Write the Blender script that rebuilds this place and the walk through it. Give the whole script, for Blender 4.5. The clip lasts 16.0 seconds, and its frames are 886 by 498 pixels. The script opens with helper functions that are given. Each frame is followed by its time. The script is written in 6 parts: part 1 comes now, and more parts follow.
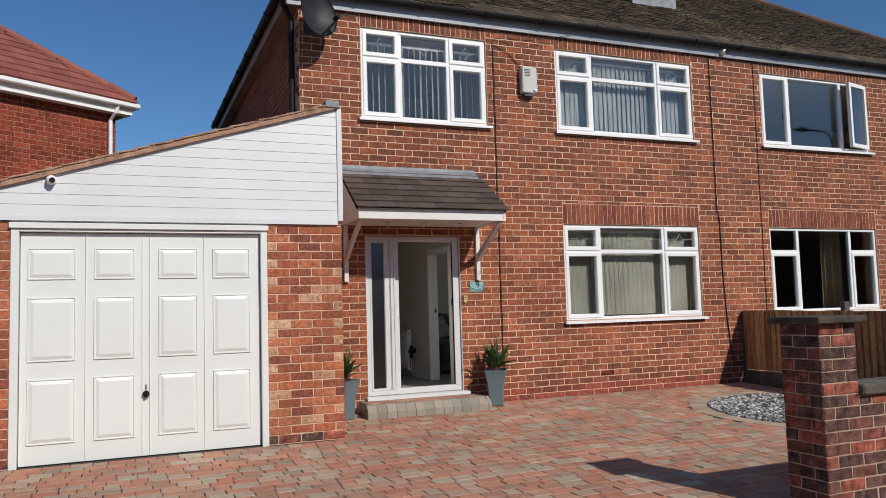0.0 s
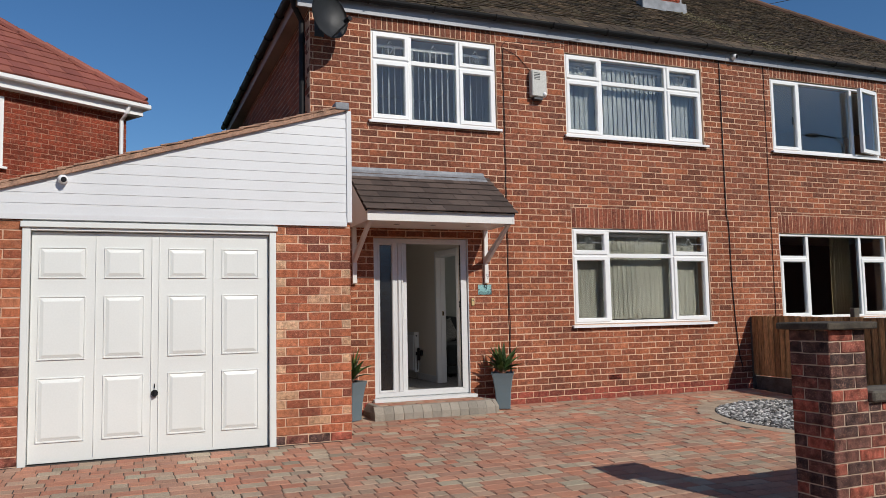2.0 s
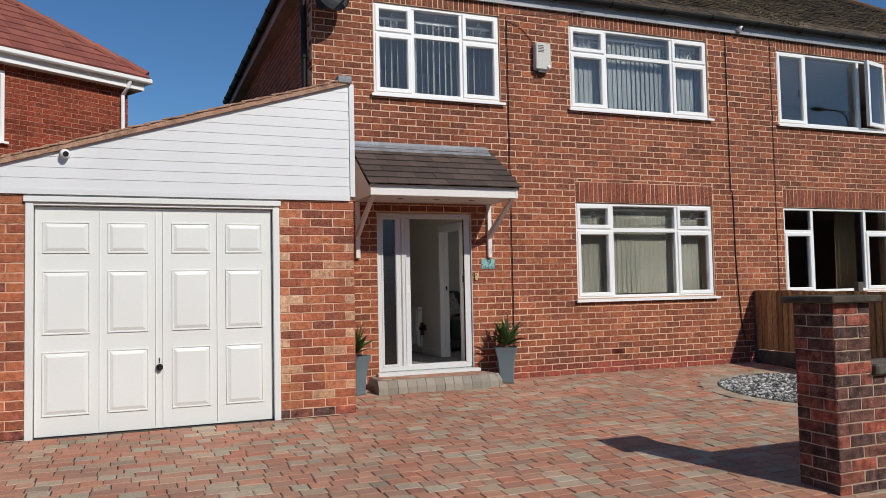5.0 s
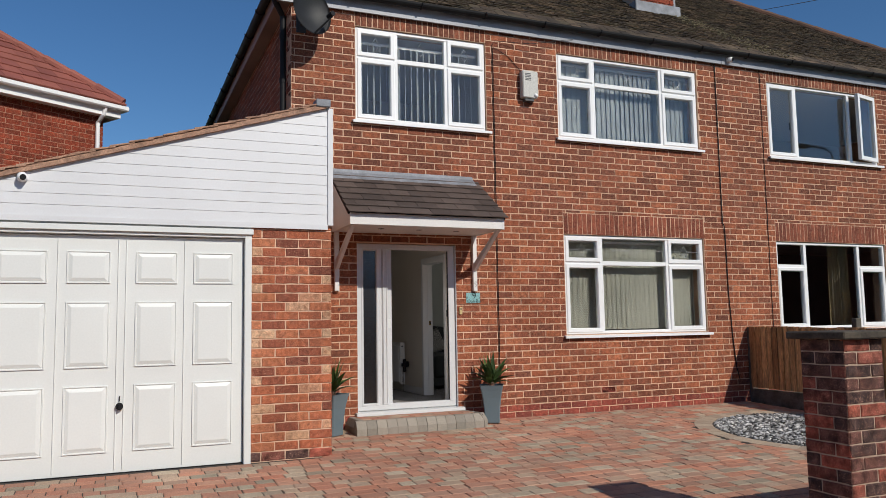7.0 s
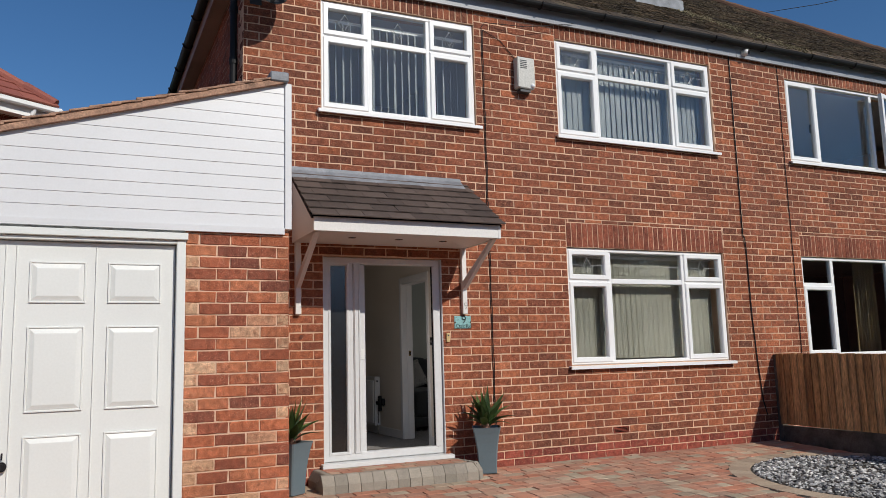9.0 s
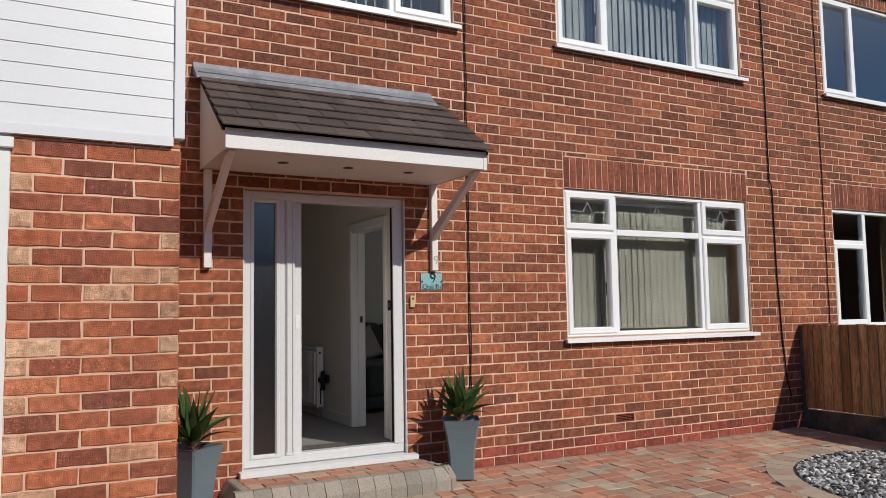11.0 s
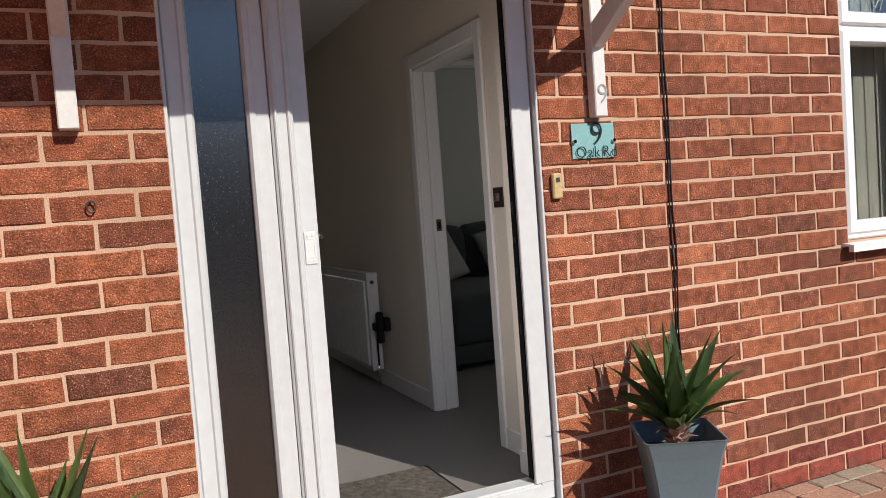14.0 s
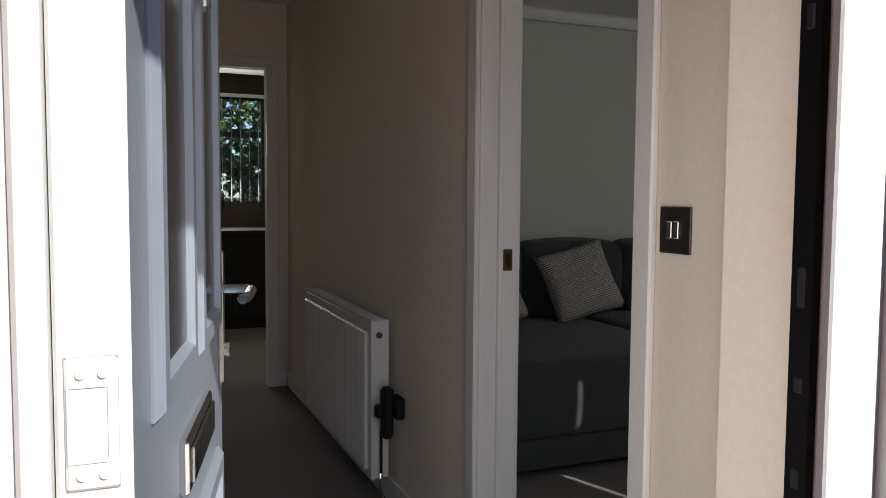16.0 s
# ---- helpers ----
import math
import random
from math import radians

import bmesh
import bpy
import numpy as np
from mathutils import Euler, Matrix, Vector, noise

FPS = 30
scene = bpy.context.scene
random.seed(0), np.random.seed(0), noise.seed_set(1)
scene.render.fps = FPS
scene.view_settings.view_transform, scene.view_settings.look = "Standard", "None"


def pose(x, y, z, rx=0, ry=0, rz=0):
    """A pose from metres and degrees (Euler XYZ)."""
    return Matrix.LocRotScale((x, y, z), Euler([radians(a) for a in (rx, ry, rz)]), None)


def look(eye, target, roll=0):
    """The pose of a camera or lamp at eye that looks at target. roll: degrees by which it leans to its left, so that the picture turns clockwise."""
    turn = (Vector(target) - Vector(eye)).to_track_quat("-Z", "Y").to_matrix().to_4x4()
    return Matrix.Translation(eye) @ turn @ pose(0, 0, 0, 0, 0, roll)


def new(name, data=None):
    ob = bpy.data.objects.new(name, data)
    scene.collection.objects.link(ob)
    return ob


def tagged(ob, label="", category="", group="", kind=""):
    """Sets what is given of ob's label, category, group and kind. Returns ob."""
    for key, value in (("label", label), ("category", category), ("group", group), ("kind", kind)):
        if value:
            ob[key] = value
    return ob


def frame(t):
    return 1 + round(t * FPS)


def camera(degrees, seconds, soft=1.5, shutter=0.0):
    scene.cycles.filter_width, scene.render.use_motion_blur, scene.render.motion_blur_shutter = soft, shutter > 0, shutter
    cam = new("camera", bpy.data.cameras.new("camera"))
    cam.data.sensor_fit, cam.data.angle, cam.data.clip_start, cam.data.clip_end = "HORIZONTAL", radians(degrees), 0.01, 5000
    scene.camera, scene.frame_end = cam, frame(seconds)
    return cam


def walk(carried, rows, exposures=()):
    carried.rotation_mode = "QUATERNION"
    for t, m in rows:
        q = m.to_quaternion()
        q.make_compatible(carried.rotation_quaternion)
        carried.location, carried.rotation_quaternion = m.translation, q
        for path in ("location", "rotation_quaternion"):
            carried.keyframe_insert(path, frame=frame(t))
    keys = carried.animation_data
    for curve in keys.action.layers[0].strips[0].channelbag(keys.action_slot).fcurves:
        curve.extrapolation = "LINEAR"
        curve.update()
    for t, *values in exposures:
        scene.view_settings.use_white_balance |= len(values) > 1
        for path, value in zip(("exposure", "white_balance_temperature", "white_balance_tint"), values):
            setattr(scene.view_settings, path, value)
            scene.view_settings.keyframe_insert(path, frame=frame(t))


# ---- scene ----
cam = camera(59.4, 16.0, 0.7)
METRES, EYE, TILT, LEAN, TURN = 9.55, 1.26, 0.0, 0.0, -22.6
ROWS = [
    (0.0, 0.0, 0.0, 0.0, 0.13, 4.41, 1.68),
    (0.5, 0.0002, -0.0003, 0.0001, -0.06, 4.74, 1.69),
    (1.0, 0.0003, -0.0005, -0.0, -0.13, 5.02, 1.43),
    (1.5, -0.0005, -0.001, -0.0003, 0.33, 4.98, 1.26),
    (2.0, -0.0009, -0.0007, -0.0004, 0.65, 4.63, 1.12),
    (2.5, -0.001, 0.001, -0.0008, 0.51, 4.17, 1.05),
    (3.0, -0.0019, 0.0016, -0.0011, 0.4, 3.54, 1.25),
    (3.5, -0.0019, 0.0005, -0.0014, 0.62, 3.01, 1.41),
    (4.0, -0.0017, -0.0003, -0.0015, 0.87, 2.77, 1.22),
    (6.5, -0.0034, 0.02, -0.0017, 0.49, 3.61, 0.98),
    (7.0, 0.0018, 0.0451, -0.0037, -0.16, 5.47, 0.98),
    (7.5, -0.0021, 0.0759, -0.0056, -1.51, 5.74, 1.27),
    (8.0, -0.0012, 0.1199, -0.0079, -2.24, 7.04, 1.24),
    (8.5, -0.0066, 0.1665, -0.0083, -1.85, 7.86, 1.56),
    (11.0, -0.0127, 0.4255, 0.0032, -5.85, 4.65, 0.94),
    (11.5, -0.0131, 0.4831, 0.0002, -4.21, 1.7, 1.47),
    (12.0, -0.0186, 0.5434, 0.0028, -2.07, 0.12, 1.71),
    (12.5, -0.0232, 0.6001, 0.0038, -1.61, -1.01, 1.43),
    (13.0, -0.0234, 0.6589, 0.0028, -1.09, -1.88, 0.87),
    (13.5, -0.0264, 0.7195, 0.0066, -1.54, -2.96, 2.63),
    (14.0, -0.0258, 0.7799, 0.0083, -1.81, -3.2, 4.18),
    (14.5, -0.0312, 0.8376, 0.0125, -1.35, -3.0, 2.18),
    (15.0, -0.0303, 0.8934, 0.0137, -0.13, -2.67, 1.45),
    (15.5, -0.0335, 0.943, 0.0157, -0.76, -3.63, 0.17),
    (16.0, -0.0343, 0.987, 0.0163, 0.19, -3.73, -0.4),
]
walk(cam, [(t, pose(0, 0, EYE, TILT, LEAN, TURN) @ pose(METRES * x, METRES * y, METRES * z, 90 + pitch, roll, yaw)) for t, x, y, z, yaw, pitch, roll in ROWS],
     [(0.0, -0.07), (8.5, -0.09), (11.0, -0.04), (12.0, 0.01), (12.5, 0.08), (13.0, 0.15), (13.5, 0.21), (14.0, 0.28), (14.5, 0.34), (15.0, 0.40), (15.5, 0.40), (16.0, 0.78)])
SUN = Vector((0.36, -1.0, 0.78)).normalized()      # towards the sun

world = bpy.data.worlds.new("sky")
scene.world = world
world.use_nodes = True
_n, _l = world.node_tree.nodes, world.node_tree.links
_sky = _n.new("ShaderNodeTexSky")
_sky.sky_type, _sky.sun_disc = "NISHITA", False
_sky.sun_elevation = math.asin(SUN.z)
_sky.sun_rotation = math.atan2(SUN.x, SUN.y)
_sky.air_density, _sky.dust_density, _sky.ozone_density = 0.9, 0.45, 5.0
_hs = _n.new("ShaderNodeHueSaturation")
_hs.inputs["Saturation"].default_value = 1.15
_l.new(_sky.outputs["Color"], _hs.inputs["Color"])
_l.new(_hs.outputs["Color"], _n["Background"].inputs["Color"])
_n["Background"].inputs["Strength"].default_value = 0.094

_sun = bpy.data.lights.new("sun", "SUN")
_sun.energy, _sun.angle, _sun.color = 3.9, radians(0.5), (1.0, 0.95, 0.865)
sun = new("sun", _sun)
sun.matrix_world = look((20, -40, 40), Vector((20, -40, 40)) - SUN)

# ---- materials ----


def lin(c):
    return tuple((v / 12.92 if v <= 0.04045 else ((v + 0.055) / 1.055) ** 2.4) for v in c)


def surface(name, colours, rough=0.7, metal=0.0, spread=None, big=1.2, big_amount=0.15, fine=60.0, fine_amount=0.15,
            bump=0.15, bump_scale=90.0, coat=0.0, stretch=(1, 1, 1), sheen=0.0, specular=0.5, mid=0.0, mid_amount=0.0, blotch=None, speck=None):
    """A weathered opaque surface. colours: a ramp picked per piece (spread: object or island) or by a broad noise."""
    m = bpy.data.materials.new(name)
    m.use_nodes = True
    n, l = m.node_tree.nodes, m.node_tree.links
    bs = n["Principled BSDF"]
    geo = n.new("ShaderNodeNewGeometry")
    mapping = n.new("ShaderNodeMapping")
    mapping.inputs["Scale"].default_value = stretch
    l.new(geo.outputs["Position"], mapping.inputs["Vector"])

    def noise_at(scale, detail):
        t = n.new("ShaderNodeTexNoise")
        t.inputs["Scale"].default_value, t.inputs["Detail"].default_value = scale, detail
        l.new(mapping.outputs["Vector"], t.inputs["Vector"])
        return t

    broad, grain = noise_at(big, 3), noise_at(fine, 3)
    ramp = n.new("ShaderNodeValToRGB")
    el = ramp.color_ramp.elements
    while len(el) < len(colours):
        el.new(0.5)
    for i, c in enumerate(colours):
        el[i].position = i / max(1, len(colours) - 1)
        el[i].color = (*c, 1)
    if len(colours) == 1:
        el[1].color = (*colours[0], 1)
    if spread == "object":
        src = n.new("ShaderNodeObjectInfo").outputs["Random"]
    elif spread == "island":
        src = geo.outputs["Random Per Island"]
    else:
        src = broad.outputs["Fac"]
    l.new(src, ramp.inputs["Fac"])

    def scaled(socket, amount):
        r = n.new("ShaderNodeMapRange")
        r.inputs["From Min"].default_value, r.inputs["From Max"].default_value = 0.3, 0.7
        r.inputs["To Min"].default_value, r.inputs["To Max"].default_value = 1 - amount, 1 + amount
        l.new(socket, r.inputs["Value"])
        return r.outputs["Result"]

    both = n.new("ShaderNodeMath")
    both.operation = "MULTIPLY"
    l.new(scaled(broad.outputs["Fac"], big_amount), both.inputs[0])
    l.new(scaled(grain.outputs["Fac"], fine_amount), both.inputs[1])
    last = both.outputs[0]
    if mid:
        third = n.new("ShaderNodeMath")
        third.operation = "MULTIPLY"
        l.new(last, third.inputs[0])
        l.new(scaled(noise_at(mid, 2).outputs["Fac"], mid_amount), third.inputs[1])
        last = third.outputs[0]
    tone = ramp.outputs["Color"]
    # patches of another tone, and fine grit, each (colour, scale, from, to, most)
    for over in (blotch, speck):
        if over:
            reach, mixer = n.new("ShaderNodeMapRange"), n.new("ShaderNodeMix")
            mixer.data_type = "RGBA"
            reach.inputs["From Min"].default_value, reach.inputs["From Max"].default_value = over[2], over[3]
            reach.inputs["To Max"].default_value = over[4]
            l.new(noise_at(over[1], 2).outputs["Fac"], reach.inputs["Value"])
            l.new(reach.outputs["Result"], mixer.inputs["Factor"])
            l.new(tone, mixer.inputs["A"])
            mixer.inputs["B"].default_value = (*over[0], 1)
            tone = mixer.outputs["Result"]
    vm = n.new("ShaderNodeVectorMath")
    vm.operation = "SCALE"
    l.new(tone, vm.inputs[0])
    l.new(last, vm.inputs["Scale"])
    l.new(vm.outputs["Vector"], bs.inputs["Base Color"])
    rr = n.new("ShaderNodeMapRange")
    rr.inputs["To Min"].default_value, rr.inputs["To Max"].default_value = max(0.02, rough - 0.1), min(1, rough + 0.1)
    l.new(grain.outputs["Fac"], rr.inputs["Value"])
    l.new(rr.outputs["Result"], bs.inputs["Roughness"])
    bs.inputs["Metallic"].default_value = metal
    bs.inputs["Coat Weight"].default_value = coat
    bs.inputs["Sheen Weight"].default_value = sheen
    bs.inputs["Specular IOR Level"].default_value = specular
    if bump:
        b = n.new("ShaderNodeBump")
        b.inputs["Strength"].default_value, b.inputs["Distance"].default_value = bump, 0.01
        l.new(noise_at(bump_scale, 4).outputs["Fac"], b.inputs["Height"])
        l.new(b.outputs["Normal"], bs.inputs["Normal"])
    return m


def glass_material(name, tint, rough=0.0, boost=1.5):
    m = bpy.data.materials.new(name)
    m.use_nodes = True
    n, l = m.node_tree.nodes, m.node_tree.links
    n.remove(n["Principled BSDF"])
    lw, power = n.new("ShaderNodeLayerWeight"), n.new("ShaderNodeMath")
    lw.inputs["Blend"].default_value = 0.5
    power.operation, power.inputs[1].default_value = "POWER", 3.0
    l.new(lw.outputs["Facing"], power.inputs[0])
    mul = n.new("ShaderNodeMath")
    mul.operation, mul.use_clamp = "MULTIPLY_ADD", True
    mul.inputs[1].default_value, mul.inputs[2].default_value = 0.75, 0.045 * boost
    l.new(power.outputs[0], mul.inputs[0])
    tr, gl, mix = n.new("ShaderNodeBsdfTransparent"), n.new("ShaderNodeBsdfGlossy"), n.new("ShaderNodeMixShader")
    tr.inputs["Color"].default_value = (*tint, 1)
    gl.inputs["Roughness"].default_value = rough
    l.new(mul.outputs[0], mix.inputs[0])
    l.new(tr.outputs[0], mix.inputs[1])
    l.new(gl.outputs[0], mix.inputs[2])
    l.new(mix.outputs[0], n["Material Output"].inputs["Surface"])
    return m


RED = [(0.185, 0.058, 0.034), (0.245, 0.074, 0.040), (0.285, 0.086, 0.043), (0.325, 0.101, 0.048), (0.275, 0.083, 0.041), (0.225, 0.069, 0.037), (0.345, 0.109, 0.052), (0.38, 0.132, 0.066)]
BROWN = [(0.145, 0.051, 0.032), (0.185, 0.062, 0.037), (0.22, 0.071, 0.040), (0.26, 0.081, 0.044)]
ORANGE = [(0.17, 0.055, 0.037), (0.27, 0.08, 0.045), (0.35, 0.105, 0.053), (0.41, 0.127, 0.06), (0.36, 0.105, 0.052), (0.23, 0.069, 0.041), (0.40, 0.128, 0.062), (0.44, 0.165, 0.083)]
CREAM = [(0.48, 0.275, 0.16), (0.55, 0.35, 0.22), (0.45, 0.215, 0.125)]
PLINTH = [(0.17, 0.042, 0.032), (0.27, 0.058, 0.041), (0.33, 0.08, 0.053)]
SOLDIER = [(0.16, 0.046, 0.030), (0.22, 0.062, 0.037), (0.28, 0.08, 0.046)]
DARK = [(0.050, 0.032, 0.031), (0.075, 0.044, 0.040), (0.125, 0.056, 0.046), (0.19, 0.062, 0.046), (0.34, 0.085, 0.055)]
PAVE = [(0.28, 0.235, 0.17), (0.42, 0.175, 0.11), (0.345, 0.20, 0.14), (0.45, 0.195, 0.12), (0.36, 0.305, 0.22), (0.40, 0.215, 0.145), (0.47, 0.22, 0.14), (0.42, 0.345, 0.25), (0.33, 0.155, 0.105)]


def piece_pair(name, colours, **kw):
    return surface(name, colours, spread="object", **kw), surface(name + "_run", colours, spread="island", **kw)


brick_kw = dict(rough=0.9, big=1.6, big_amount=0.2, fine=230.0, fine_amount=0.45, bump=0.8, bump_scale=170.0, specular=0.2, mid=24.0, mid_amount=0.28, blotch=((0.17, 0.066, 0.046), 8.0, 0.5, 0.72, 0.5), speck=((0.58, 0.34, 0.22), 210.0, 0.57, 0.69, 0.48))
M_BRICK = piece_pair("red_brick", RED, **brick_kw)
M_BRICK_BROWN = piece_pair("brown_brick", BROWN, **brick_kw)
M_BRICK_GARAGE = piece_pair("orange_brick", ORANGE, **dict(brick_kw, blotch=((0.22, 0.085, 0.058), 9.0, 0.5, 0.7, 0.4)))
M_BRICK_CREAM = piece_pair("cream_brick", CREAM, **dict(brick_kw, blotch=((0.34, 0.14, 0.08), 18.0, 0.52, 0.66, 0.6)))
M_BRICK_PLINTH = piece_pair("plinth_brick", PLINTH, **brick_kw)
M_BRICK_SOLDIER = piece_pair("soldier_brick", SOLDIER, **brick_kw)
M_BRICK_DARK = piece_pair("dark_brick", DARK, **dict(brick_kw, big=13.0, big_amount=0.55))
M_BRICK_NEXT = piece_pair("next_brick", [(0.15, 0.027, 0.014), (0.22, 0.038, 0.019), (0.27, 0.05, 0.024)], **brick_kw)
M_PAVE = piece_pair("paving_block", PAVE, rough=0.85, big=1.5, big_amount=0.15, fine=110.0, fine_amount=0.28, bump=0.4, bump_scale=160.0, specular=0.3)
M_EDGE = piece_pair("grey_block", [(0.20, 0.178, 0.145), (0.25, 0.22, 0.18), (0.30, 0.265, 0.215)], rough=0.88, fine=110.0, fine_amount=0.25, bump=0.35, bump_scale=160.0)
M_MORTAR = surface("mortar", [(0.55, 0.345, 0.228), (0.68, 0.455, 0.318)], rough=0.95, fine=200.0, bump=0.4, bump_scale=260.0)
M_MORTAR_GREY = surface("grey_mortar", [(0.58, 0.37, 0.25), (0.68, 0.46, 0.325)], rough=0.95, fine=200.0, bump=0.4, bump_scale=260.0)
M_BUFF = piece_pair("buff_block", [(0.33, 0.25, 0.18), (0.40, 0.31, 0.22), (0.44, 0.35, 0.26)], rough=0.88, fine=110.0, fine_amount=0.25, bump=0.35, bump_scale=160.0)
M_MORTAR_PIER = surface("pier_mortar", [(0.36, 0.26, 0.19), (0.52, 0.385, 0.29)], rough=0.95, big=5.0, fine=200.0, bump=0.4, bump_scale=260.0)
M_MORTAR_NEXT = surface("next_mortar", [(0.34, 0.17, 0.11), (0.44, 0.24, 0.16)], rough=0.95, fine=200.0, bump=0.4)
M_JOINT = surface("joint_sand", [(0.022, 0.018, 0.014), (0.06, 0.047, 0.036)], rough=1.0, fine=150.0, bump=0.3)
M_UPVC = surface("white_upvc", [(0.80, 0.80, 0.79)], rough=0.32, big_amount=0.02, fine_amount=0.02, bump=0.0)
M_UPVC_DOOR = surface("door_upvc", [(0.61, 0.615, 0.61)], rough=0.36, big_amount=0.03, fine=25.0, fine_amount=0.03, bump=0.02, bump_scale=30.0)
M_CLAD = surface("white_cladding", [(0.65, 0.655, 0.66)], rough=0.38, big_amount=0.03, fine_amount=0.02, bump=0.03, bump_scale=20.0)
M_GARAGE = surface("garage_paint", [(0.70, 0.71, 0.68)], rough=0.42, big_amount=0.03, fine_amount=0.02, bump=0.03, bump_scale=30.0)
M_PAINT = surface("white_timber_paint", [(0.70, 0.68, 0.65)], rough=0.5, big_amount=0.05, fine_amount=0.05, bump=0.08, bump_scale=40.0)
M_GLASS = glass_material("window_glass", (0.93, 0.95, 0.94))
M_BLACK = surface("black_plastic", [(0.010, 0.010, 0.011)], rough=0.6, bump=0.0, fine_amount=0.05, specular=0.25)
M_DARKGREY = surface("dark_grey_metal", [(0.045, 0.047, 0.05)], rough=0.5, bump=0.05)
# grey fascia board, darkened: the gutter's shade is put into the grey
M_FASCIA = surface("shaded_grey_fascia", [(0.25, 0.26, 0.285), (0.31, 0.32, 0.345)], rough=0.4, bump=0.02)
M_FASCIA_BROWN = surface("brown_soffit", [(0.20, 0.135, 0.108), (0.27, 0.185, 0.15)], rough=0.6, bump=0.05)
M_SLATE = piece_pair("canopy_tile", [(0.055, 0.038, 0.031), (0.078, 0.054, 0.044), (0.105, 0.075, 0.062)], rough=0.72, fine=120.0, fine_amount=0.2, bump=0.15)
M_ROSE = piece_pair("plain_roof_tile", [(0.022, 0.016, 0.010), (0.046, 0.031, 0.018), (0.068, 0.045, 0.027), (0.06, 0.047, 0.025), (0.125, 0.083, 0.05)], rough=0.95, big=0.6, big_amount=0.3, fine=90.0, fine_amount=0.35, bump=0.4)
M_REDTILE = piece_pair("red_roof_tile", [(0.19, 0.055, 0.040), (0.24, 0.072, 0.052), (0.28, 0.09, 0.06)], rough=0.75, big_amount=0.15, bump=0.1)
M_RIDGE = surface("ridge_tile", [(0.07, 0.045, 0.03), (0.16, 0.075, 0.045)], rough=0.85, bump=0.3)
M_VERGE = surface("verge_tile", [(0.20, 0.12, 0.08), (0.36, 0.21, 0.14), (0.30, 0.19, 0.12)], rough=0.92, big=9.0, big_amount=0.3, fine=70.0, fine_amount=0.3, bump=0.5, bump_scale=70.0)
M_MOSS = surface("moss", [(0.08, 0.07, 0.04), (0.28, 0.23, 0.13)], rough=1.0, fine=60.0, fine_amount=0.4, bump=0.6)
M_LEAD = surface("lead_flashing", [(0.16, 0.17, 0.185), (0.27, 0.28, 0.30)], rough=0.6, metal=0.1, big=6.0, big_amount=0.2, bump=0.3, bump_scale=25.0)
M_CONCRETE = surface("concrete", [(0.24, 0.22, 0.19), (0.33, 0.31, 0.27)], rough=0.93, fine=80.0, fine_amount=0.25, bump=0.4)
# coping stone; on the gravel boards its dark tone paints shade
M_COPING = surface("weathered_coping", [(0.06, 0.052, 0.040), (0.14, 0.12, 0.095)], rough=0.93, big=6.0, big_amount=0.3, fine=80.0, fine_amount=0.3, bump=0.5)
M_CAPSTONE = surface("dark_cap_stone", [(0.035, 0.028, 0.020), (0.085, 0.068, 0.048)], rough=0.93, big=7.0, big_amount=0.3, fine=80.0, fine_amount=0.35, bump=0.5)
M_FENCE = piece_pair("fence_timber", [(0.24, 0.125, 0.05), (0.38, 0.215, 0.09), (0.56, 0.34, 0.155), (0.33, 0.185, 0.08)], rough=0.85, big=5.0, big_amount=0.35, fine=30.0, fine_amount=0.45, bump=0.25, bump_scale=40.0, stretch=(3, 3, 0.35))
M_STONE = surface("slate_chippings", [(0.04, 0.04, 0.04), (0.13, 0.128, 0.123), (0.26, 0.255, 0.245), (0.46, 0.45, 0.43), (0.72, 0.70, 0.67)], rough=0.7, spread="island", fine=90.0, bump=0.3)
# dark bed: shadows between the chippings are put into its colour
M_GRAVELBED = surface("gravel_bed", [(0.05, 0.05, 0.05), (0.10, 0.10, 0.10)], rough=1.0, bump=0.4)
M_POT = surface("blue_grey_pot", [(0.115, 0.155, 0.175), (0.135, 0.18, 0.20)], rough=0.42, fine_amount=0.04, big_amount=0.06, bump=0.03)
M_LEAF = piece_pair("agave_leaf", [(0.06, 0.11, 0.034), (0.115, 0.19, 0.055), (0.19, 0.27, 0.085)], rough=0.45, big=14.0, big_amount=0.2, fine=60.0, bump=0.05, stretch=(1, 1, 0.4))
M_DRYLEAF = piece_pair("dry_leaf", [(0.36, 0.20, 0.15), (0.50, 0.33, 0.26)], rough=0.8, bump=0.2)
M_SOIL = surface("potting_soil", [(0.02, 0.015, 0.012), (0.05, 0.04, 0.03)], rough=1.0, bump=0.6, bump_scale=60.0)
M_WALL = surface("matt_wall_paint", [(0.72, 0.645, 0.555), (0.76, 0.69, 0.60)], rough=0.85, big_amount=0.02, fine_amount=0.03, bump=0.06, bump_scale=120.0)
M_LOUNGE = surface("pale_green_grey_paint", [(0.50, 0.51, 0.46), (0.54, 0.55, 0.50)], rough=0.85, big_amount=0.02, fine_amount=0.03, bump=0.05)
M_CEIL = surface("ceiling_paint", [(0.75, 0.74, 0.72)], rough=0.9, big_amount=0.02, fine_amount=0.02, bump=0.04)
M_GLOSS = surface("white_gloss_trim", [(0.72, 0.70, 0.68)], rough=0.4, big_amount=0.02, fine_amount=0.02, bump=0.02)
M_CARPET = surface("beige_carpet", [(0.08, 0.064, 0.053), (0.115, 0.094, 0.079)], rough=1.0, fine=260.0, fine_amount=0.3, bump=0.6, bump_scale=320.0, sheen=0.2)
